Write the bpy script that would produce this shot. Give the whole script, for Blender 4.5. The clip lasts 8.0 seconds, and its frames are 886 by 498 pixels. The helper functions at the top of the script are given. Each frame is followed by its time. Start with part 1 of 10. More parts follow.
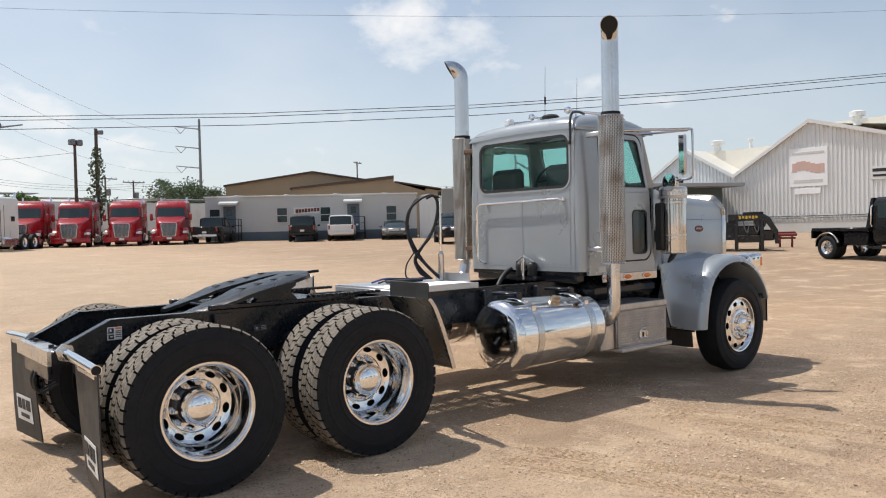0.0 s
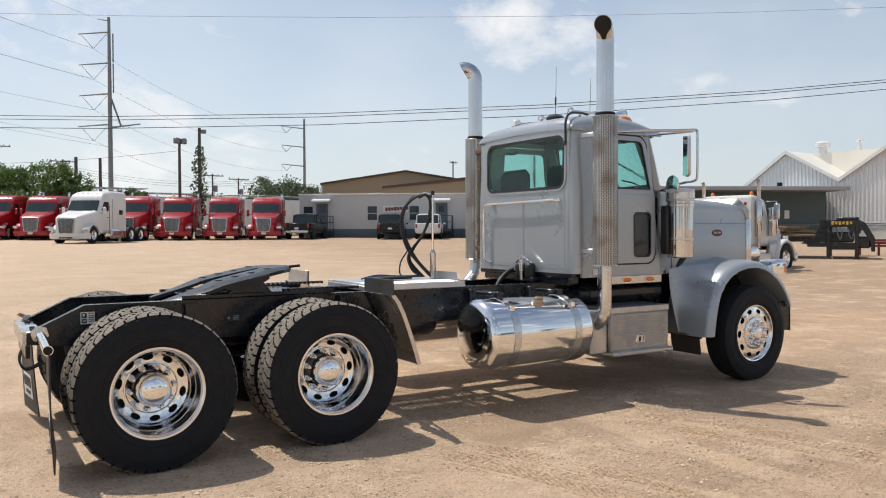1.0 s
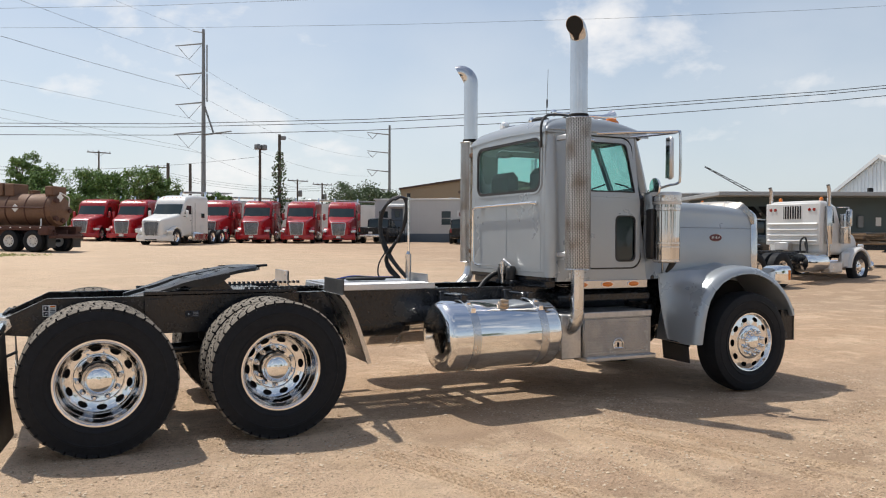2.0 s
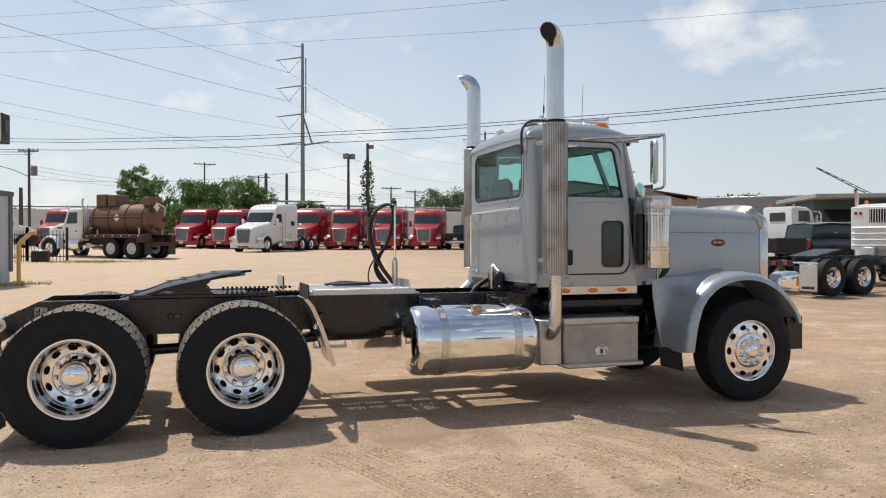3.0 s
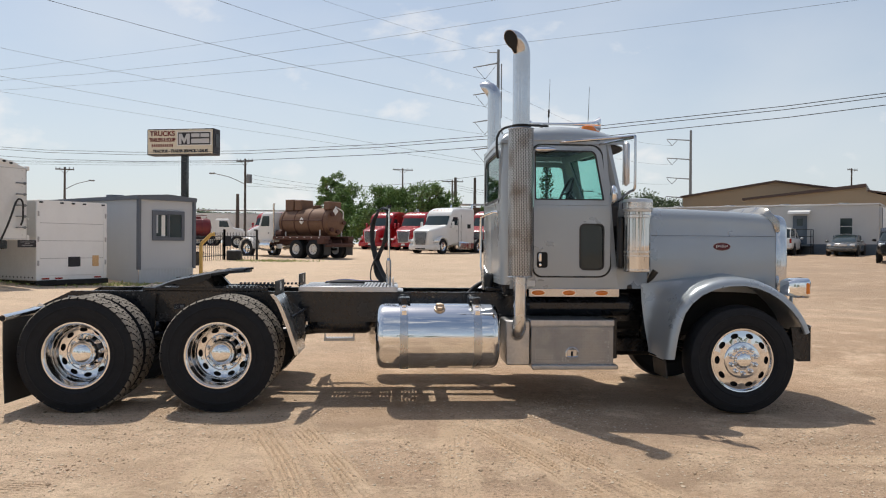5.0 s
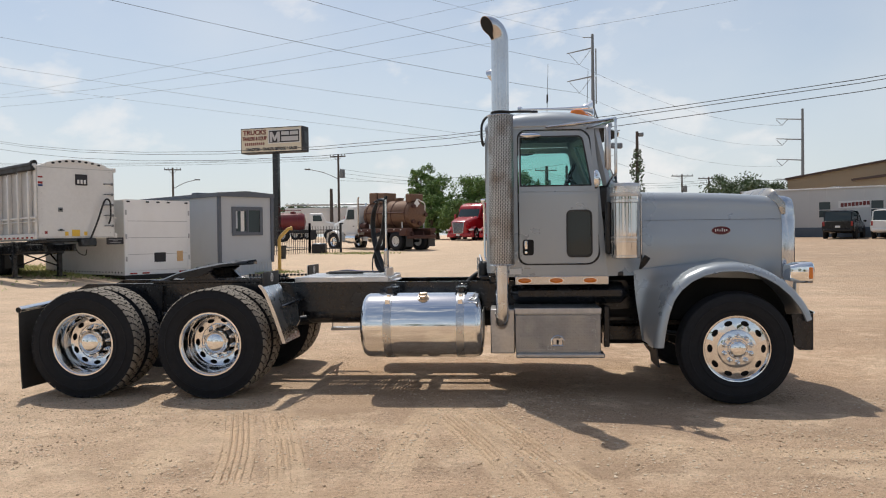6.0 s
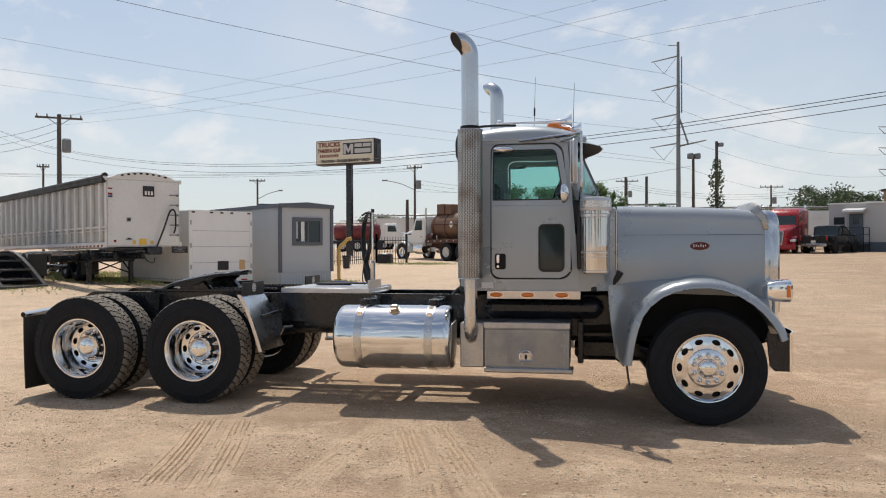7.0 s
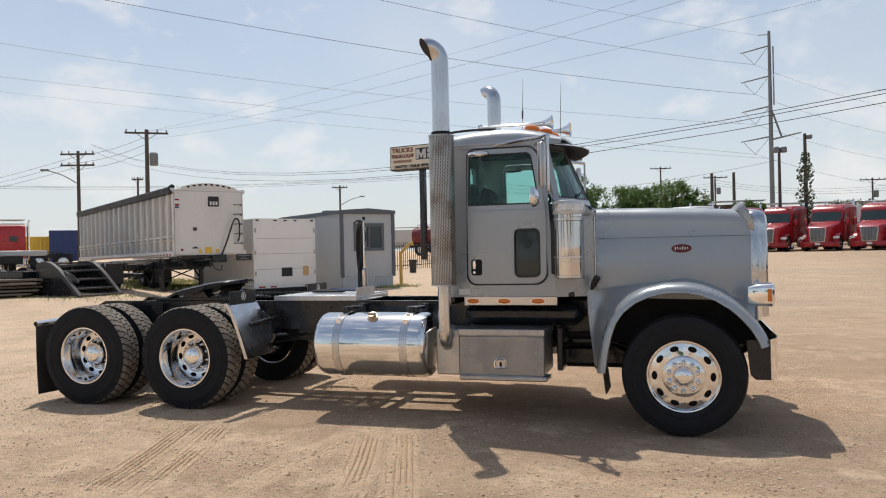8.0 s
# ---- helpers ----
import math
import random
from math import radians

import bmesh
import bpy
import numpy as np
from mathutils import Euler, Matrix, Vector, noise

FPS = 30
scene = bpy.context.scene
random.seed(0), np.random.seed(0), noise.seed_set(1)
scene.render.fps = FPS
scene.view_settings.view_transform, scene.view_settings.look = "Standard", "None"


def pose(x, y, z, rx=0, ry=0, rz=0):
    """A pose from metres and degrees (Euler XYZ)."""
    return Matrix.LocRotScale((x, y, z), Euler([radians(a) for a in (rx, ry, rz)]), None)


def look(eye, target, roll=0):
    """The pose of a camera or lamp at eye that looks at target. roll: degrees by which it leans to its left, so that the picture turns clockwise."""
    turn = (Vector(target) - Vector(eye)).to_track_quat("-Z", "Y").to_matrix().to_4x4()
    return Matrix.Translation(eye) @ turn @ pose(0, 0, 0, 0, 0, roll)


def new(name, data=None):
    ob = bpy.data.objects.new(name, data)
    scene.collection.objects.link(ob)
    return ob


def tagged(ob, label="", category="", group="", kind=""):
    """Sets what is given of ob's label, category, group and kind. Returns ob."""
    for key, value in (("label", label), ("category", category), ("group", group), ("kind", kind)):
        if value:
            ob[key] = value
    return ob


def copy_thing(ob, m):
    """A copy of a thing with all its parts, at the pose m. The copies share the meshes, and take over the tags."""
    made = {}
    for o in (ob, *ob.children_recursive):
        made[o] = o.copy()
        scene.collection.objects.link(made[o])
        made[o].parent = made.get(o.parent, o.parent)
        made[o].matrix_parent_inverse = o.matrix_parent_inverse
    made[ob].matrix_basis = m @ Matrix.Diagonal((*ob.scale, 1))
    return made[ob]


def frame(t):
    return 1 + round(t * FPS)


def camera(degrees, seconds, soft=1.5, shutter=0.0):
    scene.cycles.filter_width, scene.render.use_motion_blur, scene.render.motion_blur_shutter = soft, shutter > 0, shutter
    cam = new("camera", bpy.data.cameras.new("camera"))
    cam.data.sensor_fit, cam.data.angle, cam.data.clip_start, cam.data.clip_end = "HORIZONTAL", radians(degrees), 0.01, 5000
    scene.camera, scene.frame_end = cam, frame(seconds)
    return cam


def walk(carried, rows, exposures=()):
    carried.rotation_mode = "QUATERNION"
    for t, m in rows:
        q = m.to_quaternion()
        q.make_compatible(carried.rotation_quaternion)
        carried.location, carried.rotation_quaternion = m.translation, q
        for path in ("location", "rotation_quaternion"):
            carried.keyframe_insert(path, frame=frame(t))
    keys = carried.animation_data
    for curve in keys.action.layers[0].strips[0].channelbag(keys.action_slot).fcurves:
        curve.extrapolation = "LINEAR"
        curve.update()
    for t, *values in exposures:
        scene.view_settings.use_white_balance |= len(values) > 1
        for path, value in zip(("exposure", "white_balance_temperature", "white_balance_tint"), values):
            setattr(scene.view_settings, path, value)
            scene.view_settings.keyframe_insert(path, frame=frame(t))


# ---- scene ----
cam = camera(59.2, 8.0, 1.1)
PATH = [
    (0, (-2.641, -6.012, 1.679), (-1.371, -4.468, 1.63), -1.3),
    (0.5, (-2.222, -6.291, 1.653), (-1.055, -4.668, 1.588), -1.2),
    (1, (-1.828, -6.742, 1.656), (-0.767, -5.048, 1.61), -0.2),
    (1.5, (-1.357, -7.083, 1.627), (-0.394, -5.33, 1.579), -0.1),
    (2.8, (-0.034, -7.774, 1.622), (0.647, -5.893, 1.612), 0.4),
    (3, (0.184, -7.912, 1.627), (0.811, -6.013, 1.61), -0.0),
    (3.5, (0.724, -8.147, 1.638), (1.242, -6.216, 1.593), -0.5),
    (4, (1.256, -8.299, 1.645), (1.621, -6.333, 1.613), -0.3),
    (4.2, (1.469, -8.432, 1.621), (1.786, -6.457, 1.611), -0.2),
    (5.5, (2.989, -8.767, 1.626), (2.958, -6.767, 1.607), 0.2),
    (6, (3.582, -8.756, 1.608), (3.427, -6.762, 1.573), -0.7),
    (6.5, (4.19, -8.729, 1.618), (3.94, -6.745, 1.604), -0.9),
    (7, (4.73, -8.677, 1.626), (4.356, -6.712, 1.62), -0.2),
    (7.5, (5.267, -8.482, 1.641), (4.79, -6.54, 1.603), -1.0),
    (8, (5.83, -8.36, 1.654), (5.232, -6.452, 1.657), -1.2),
]
walk(cam, [(t, look(eye, target, roll)) for t, eye, target, roll in PATH],
     exposures=((0, 0.0), (1.5, -0.03), (4.0, -0.10), (7.0, -0.18), (8.0, -0.18)))

# ---------------------------------------------------------------- world and sun
SUN_DOWN = Vector((0.25, -0.45, -1.0))          # the way the sunlight goes
sun = new("sun", bpy.data.lights.new("sun", "SUN"))
sun.data.energy, sun.data.angle, sun.data.color = 3.9, radians(0.6), (1.0, 0.95, 0.87)
sun.matrix_world = look((0, 0, 30), Vector((0, 0, 30)) + SUN_DOWN)


def nd(nt, kind, **values):
    node = nt.nodes.new(kind)
    for key, value in values.items():
        if key in node.inputs:
            node.inputs[key].default_value = value
    return node


def mathn(nt, op, a, b=None, clamp=False):
    node = nt.nodes.new("ShaderNodeMath")
    node.operation, node.use_clamp = op, clamp
    for i, v in enumerate((a, b)):
        if v is None:
            continue
        if isinstance(v, (int, float)):
            node.inputs[i].default_value = v
        else:
            nt.links.new(v, node.inputs[i])
    return node.outputs[0]


def ramp(nt, fac, stops):
    node = nt.nodes.new("ShaderNodeValToRGB")
    els = node.color_ramp.elements
    while len(els) < len(stops):
        els.new(0.5)
    for el, (pos, col) in zip(els, stops):
        el.position = pos
        el.color = (*col, 1) if len(col) == 3 else col
    nt.links.new(fac, node.inputs[0])
    return node.outputs[0]


def mixc(nt, fac, a, b):
    node = nt.nodes.new("ShaderNodeMix")
    node.data_type = "RGBA"
    for sock, v in ((node.inputs[0], fac), (node.inputs[6], a), (node.inputs[7], b)):
        if isinstance(v, (int, float)):
            sock.default_value = v
        elif isinstance(v, tuple):
            sock.default_value = (*v, 1)
        else:
            nt.links.new(v, sock)
    return node.outputs[2]


world = bpy.data.worlds.new("sky")
scene.world = world
world.use_nodes = True
wt = world.node_tree
wt.nodes.clear()
sky = wt.nodes.new("ShaderNodeTexSky")
sky.sky_type, sky.sun_disc = "NISHITA", False
sky.sun_elevation, sky.sun_rotation = radians(62.8), radians(-29)
sky.air_density, sky.dust_density, sky.ozone_density, sky.altitude = 1.0, 1.2, 2.5, 100
wcoord = wt.nodes.new("ShaderNodeTexCoord")
wsep = wt.nodes.new("ShaderNodeSeparateXYZ")
wt.links.new(wcoord.outputs["Generated"], wsep.inputs[0])
# small soft puffs of cloud in a few loose fields, over a faint high veil
wmap = wt.nodes.new("ShaderNodeMapping")
wmap.inputs["Scale"].default_value = (1, 1, 1.7)
wmap.inputs["Location"].default_value = (0.31, 0.12, 0.0)
wt.links.new(wcoord.outputs["Generated"], wmap.inputs[0])
puff = nd(wt, "ShaderNodeTexNoise", Scale=8.5, Detail=7.0, Roughness=0.55, Distortion=0.15)
field = nd(wt, "ShaderNodeTexNoise", Scale=2.4, Detail=2.0)
thin = nd(wt, "ShaderNodeTexNoise", Scale=3.2, Detail=5.0, Roughness=0.5)
for node in (puff, field, thin):
    wt.links.new(wmap.outputs[0], node.inputs["Vector"])
cover = mathn(wt, "ADD", mathn(wt, "MULTIPLY", puff.outputs[0], 0.62), mathn(wt, "MULTIPLY", field.outputs[0], 0.45))
cloud = ramp(wt, cover, [(0.58, (0, 0, 0)), (0.635, (0.42, 0.42, 0.42)), (0.72, (0.88, 0.88, 0.88))])
high = ramp(wt, thin.outputs[0], [(0.42, (0.0, 0.0, 0.0)), (0.72, (0.28, 0.28, 0.28))])
# milky haze that thickens towards the horizon
haze = ramp(wt, wsep.outputs[2], [(0.0, (0.80, 0.80, 0.80)), (0.10, (0.64, 0.64, 0.64)), (0.35, (0.28, 0.28, 0.28)), (0.9, (0.05, 0.05, 0.05))])
sunward = mathn(wt, "ADD", mathn(wt, "MULTIPLY", wsep.outputs[0], -0.485), mathn(wt, "MULTIPLY", wsep.outputs[1], 0.874))
glow = ramp(wt, mathn(wt, "ADD", mathn(wt, "MULTIPLY", sunward, 0.5), 0.5), [(0.35, (5.10, 5.58, 5.95)), (0.85, (6.46, 6.90, 7.12))])
veil = mixc(wt, haze, sky.outputs[0], glow)
tone = mixc(wt, high, veil, (7.1, 7.3, 7.45))
tone = mixc(wt, cloud, tone, (8.15, 8.0, 7.9))
wbg = nd(wt, "ShaderNodeBackground", Strength=0.125)
wt.links.new(tone, wbg.inputs[0])
wout = wt.nodes.new("ShaderNodeOutputWorld")
wt.links.new(wbg.outputs[0], wout.inputs[0])

# ---------------------------------------------------------------- materials


def material(name, color, rough=0.5, metal=0.0, grain=0.0, grain_scale=30.0, second=None, patch=3.0, bump=0.0, bump_scale=80.0,
             coat=0.0, spec=0.5, emit=None, strength=0.0, stretch=None, patch_mix=0.6, vary=0.0, rough_var=0.1):
    """A surface: a colour with grain, broad patches of a second colour, uneven gloss and fine relief, all at real size."""
    m = bpy.data.materials.new(name)
    m.use_nodes = True
    nt = m.node_tree
    bs = nt.nodes["Principled BSDF"]
    co = nt.nodes.new("ShaderNodeTexCoord")
    vec = co.outputs["Object"]
    if stretch:
        mp = nt.nodes.new("ShaderNodeMapping")
        mp.inputs["Scale"].default_value = stretch
        nt.links.new(vec, mp.inputs[0])
        vec = mp.outputs[0]
    col = None
    broad = nd(nt, "ShaderNodeTexNoise", Scale=patch, Detail=5.0, Roughness=0.6)
    nt.links.new(vec, broad.inputs["Vector"])
    if second:
        col = mixc(nt, mathn(nt, "MULTIPLY", ramp(nt, broad.outputs[0], [(0.42, (0, 0, 0)), (0.64, (1, 1, 1))]), patch_mix), color, second)
    fine = nd(nt, "ShaderNodeTexNoise", Scale=grain_scale, Detail=4.0, Roughness=0.65)
    nt.links.new(vec, fine.inputs["Vector"])
    if grain:
        dark = tuple(c * (1 - grain) for c in color)
        light = tuple(min(1, c * (1 + grain)) for c in color)
        g = ramp(nt, fine.outputs[0], [(0.35, dark), (0.65, light)])
        col = mixc(nt, 0.5, g, col) if col is not None else g
    if vary:
        oi = nt.nodes.new("ShaderNodeObjectInfo")
        hs = nt.nodes.new("ShaderNodeHueSaturation")
        nt.links.new(mathn(nt, "ADD", 1 - vary, mathn(nt, "MULTIPLY", oi.outputs["Random"], 2 * vary)), hs.inputs["Value"])
        if col is not None:
            nt.links.new(col, hs.inputs["Color"])
        else:
            hs.inputs["Color"].default_value = (*color, 1)
        col = hs.outputs[0]
    if col is not None:
        nt.links.new(col, bs.inputs["Base Color"])
    else:
        bs.inputs["Base Color"].default_value = (*color, 1)
    bs.inputs["Metallic"].default_value = metal
    bs.inputs["Specular IOR Level"].default_value = spec
    if rough_var:
        lo, hi = max(0.0, rough - rough_var), min(1.0, rough + rough_var)
        nt.links.new(ramp(nt, broad.outputs[0], [(0.35, (lo, lo, lo)), (0.65, (hi, hi, hi))]), bs.inputs["Roughness"])
    else:
        bs.inputs["Roughness"].default_value = rough
    if coat:
        bs.inputs["Coat Weight"].default_value, bs.inputs["Coat Roughness"].default_value = coat, 0.05
    if bump:
        bn = nt.nodes.new("ShaderNodeTexNoise")
        bn.inputs["Scale"].default_value, bn.inputs["Detail"].default_value = bump_scale, 4.0
        nt.links.new(vec, bn.inputs["Vector"])
        bp = nt.nodes.new("ShaderNodeBump")
        bp.inputs["Strength"].default_value, bp.inputs["Distance"].default_value = bump, 0.01
        nt.links.new(bn.outputs[0], bp.inputs["Height"])
        nt.links.new(bp.outputs[0], bs.inputs["Normal"])
    if emit:
        bs.inputs["Emission Color"].default_value, bs.inputs["Emission Strength"].default_value = (*emit, 1), strength
    return m


def glass(name, tint, gloss=0.35, haze=0.0):
    m = bpy.data.materials.new(name)
    m.use_nodes = True
    nt = m.node_tree
    nt.nodes.clear()
    out = nt.nodes.new("ShaderNodeOutputMaterial")
    tr = nd(nt, "ShaderNodeBsdfTransparent")
    tr.inputs[0].default_value = (*tint, 1)
    gl = nd(nt, "ShaderNodeBsdfGlossy", Roughness=0.02)
    lw = nd(nt, "ShaderNodeLayerWeight", Blend=0.5)
    fr = mathn(nt, "ADD", 0.025, mathn(nt, "MULTIPLY", mathn(nt, "POWER", lw.outputs["Facing"], 4.5), 0.6))
    mx = nt.nodes.new("ShaderNodeMixShader")
    nt.links.new(fr, mx.inputs[0])
    nt.links.new(tr.outputs[0], mx.inputs[1])
    nt.links.new(gl.outputs[0], mx.inputs[2])
    nt.links.new(mx.outputs[0], out.inputs[0])
    return m


M_SILVER = material("silver_paint", (0.372, 0.402, 0.424), 0.35, 0.38, 0.03, 400, (0.338, 0.362, 0.380), 1.5, coat=0.35, patch_mix=0.4)
M_CHROME = material("chrome", (0.86, 0.86, 0.85), 0.06, 1.0, rough_var=0.04)
M_PIPE = material("weathered_chrome", (0.60, 0.61, 0.63), 0.16, 1.0, 0.06, 30, (0.50, 0.50, 0.50), 3, rough_var=0.08)
# upright light and dark streaks in the colour stand in for mirrored strips
M_CANISTER = material("polished_steel", (0.62, 0.62, 0.62), 0.05, 1.0, 0.10, 26, (0.44, 0.43, 0.425), 7, rough_var=0.03, stretch=(1, 1, 0.05), bump=0.06, bump_scale=14)
M_TANK = material("polished_aluminium", (0.84, 0.84, 0.83), 0.10, 1.0, 0.03, 60, rough_var=0.05, stretch=(0.2, 1, 1))
M_STAINLESS = material("brushed_steel", (0.66, 0.66, 0.66), 0.24, 1.0, 0.05, 90, (0.55, 0.52, 0.47), 2.5, rough_var=0.1)
M_DULLALU = material("dull_aluminium", (0.62, 0.62, 0.63), 0.36, 0.85, 0.08, 60, (0.48, 0.47, 0.45), 4, bump=0.1)
M_WORN = material("heat_stained_steel", (0.46, 0.36, 0.26), 0.32, 1.0, 0.2, 22, (0.58, 0.54, 0.5), 6, bump=0.15)
M_GUARD = material("weathered_guard_metal", (0.40, 0.38, 0.35), 0.32, 0.85, 0.12, 20, (0.27, 0.25, 0.22), 4, bump=0.1)
M_DULLBROWN = material("rusty_bracket", (0.16, 0.09, 0.055), 0.75, 0.1, 0.3, 20)
M_RIM = material("polished_wheel", (0.80, 0.80, 0.80), 0.09, 1.0, rough_var=0.06)
M_BLACK = material("black_chassis_paint", (0.0115, 0.0138, 0.0175), 0.20, 0.0, 0.3, 40, (0.021, 0.023, 0.026), 5, bump=0.02, spec=0.5)
# near-black with shade put into the colour of gaps, bores and backs; plain black parts too
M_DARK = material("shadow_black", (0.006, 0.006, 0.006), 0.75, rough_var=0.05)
M_RUBBER = material("tyre_rubber", (0.0120, 0.0134, 0.0162), 0.66, 0.0, 0.25, 25, (0.019, 0.0195, 0.0215), 4, bump=0.25, bump_scale=60, spec=0.22)
M_TREAD = material("dusty_tread", (0.25, 0.22, 0.182), 0.92, 0.0, 0.35, 34, (0.055, 0.048, 0.04), 11, bump=0.4, spec=0.2)
M_FLAP = material("dusty_mudflap_rubber", (0.03, 0.029, 0.028), 0.6, 0.0, 0.3, 20, (0.06, 0.055, 0.048), 3, bump=0.2)
M_GREASE = material("greasy_plate_steel", (0.012, 0.0125, 0.014), 0.34, 0.2, 0.4, 30, (0.04, 0.041, 0.044), 6, bump=0.2)
M_AMBER = material("amber_lens", (0.75, 0.20, 0.02), 0.15, rough_var=0.03, coat=0.5)
M_REDLENS = material("red_lens", (0.28, 0.012, 0.01), 0.2, rough_var=0.03, coat=0.5)
M_CLEAR = material("headlamp_lens", (0.75, 0.76, 0.76), 0.1, 0.3, rough_var=0.03, coat=1.0)
M_WHITE = material("white_paint", (0.70, 0.70, 0.685), 0.38, 0.0, 0.03, 60, (0.57, 0.555, 0.515), 1.2, coat=0.2)
M_RED = material("red_truck_paint", (0.36, 0.010, 0.016), 0.32, 0.0, 0.05, 90, (0.30, 0.012, 0.018), 1.0, coat=0.35)
M_EMBLEM = material("emblem_enamel", (0.085, 0.004, 0.012), 0.3, rough_var=0.05)
M_GLASS = glass("green_tinted_glass", (0.74, 0.90, 0.875))
M_DARKGLASS = material("dark_vehicle_glass", (0.024, 0.038, 0.041), 0.06, 0.0, rough_var=0.03, spec=0.5)
M_SEAT = material("seat_cloth", (0.05, 0.05, 0.055), 0.9, 0.0, 0.2, 80)
M_TRIMIN = material("cab_lining", (0.10, 0.10, 0.105), 0.85, 0.0, 0.1, 60)
M_HOSE = material("black_hose", (0.018, 0.018, 0.018), 0.55, 0.0, 0.2, 40)
M_BLUEHOSE = material("blue_air_hose", (0.03, 0.06, 0.3), 0.5)
M_LABELW = material("white_label", (0.7, 0.7, 0.68), 0.6, 0.0, 0.04, 80)
M_GALVPRINT = material("grey_print_ink", (0.25, 0.25, 0.25), 0.6)
M_INK = material("dark_ink", (0.02, 0.02, 0.025), 0.6)


def perforated():
    """Stainless heat shield: upright slots in a brick bond, browned here and there by heat."""
    m = bpy.data.materials.new("perforated_heat_shield")
    m.use_nodes = True
    nt = m.node_tree
    bs = nt.nodes["Principled BSDF"]
    co = nt.nodes.new("ShaderNodeTexCoord")
    mp = nt.nodes.new("ShaderNodeMapping")
    mp.inputs["Rotation"].default_value = (0, 0, radians(90))
    nt.links.new(co.outputs["UV"], mp.inputs[0])
    br = nd(nt, "ShaderNodeTexBrick", Scale=1.0)
    br.inputs["Color1"].default_value = (0, 0, 0, 1)
    br.inputs["Color2"].default_value = (0, 0, 0, 1)
    br.inputs["Mortar"].default_value = (1, 1, 1, 1)
    br.inputs["Mortar Size"].default_value = 0.0052
    br.inputs["Mortar Smooth"].default_value = 0.15
    br.inputs["Brick Width"].default_value = 0.034
    br.inputs["Row Height"].default_value = 0.0170
    nt.links.new(mp.outputs[0], br.inputs["Vector"])
    ns = nd(nt, "ShaderNodeTexNoise", Scale=5.0, Detail=5.0)
    nt.links.new(co.outputs["Object"], ns.inputs["Vector"])
    steel = ramp(nt, ns.outputs[0], [(0.46, (0.46, 0.445, 0.43)), (0.68, (0.25, 0.20, 0.165))])
    nt.links.new(mixc(nt, br.outputs["Color"], (0.025, 0.023, 0.021), steel), bs.inputs["Base Color"])
    nt.links.new(mathn(nt, "MULTIPLY", br.outputs["Color"], 0.95), bs.inputs["Metallic"])
    bs.inputs["Roughness"].default_value = 0.3
    bp = nd(nt, "ShaderNodeBump", Strength=0.7, Distance=0.004)
    nt.links.new(br.outputs["Color"], bp.inputs["Height"])
    nt.links.new(bp.outputs[0], bs.inputs["Normal"])
    return m


# one metal in two tones: plate darkened, bars brightened to paint in their glints
M_DIAMOND = material("tread_plate_aluminium", (0.37, 0.365, 0.36), 0.4, 0.85, 0.15, 40, (0.17, 0.16, 0.15), 5, bump=0.1)
M_TREADBAR = material("highlit_tread_bars", (0.74, 0.73, 0.71), 0.26, 1.0, 0.1, 60)
M_STEPBOX = material("oxidised_aluminium_box", (0.52, 0.51, 0.50), 0.38, 0.9, 0.12, 30, (0.25, 0.24, 0.225), 4, bump=0.08)
M_SHIELD = perforated()

# ---------------------------------------------------------------- shapes
SMOOTH_ANGLE = radians(38)


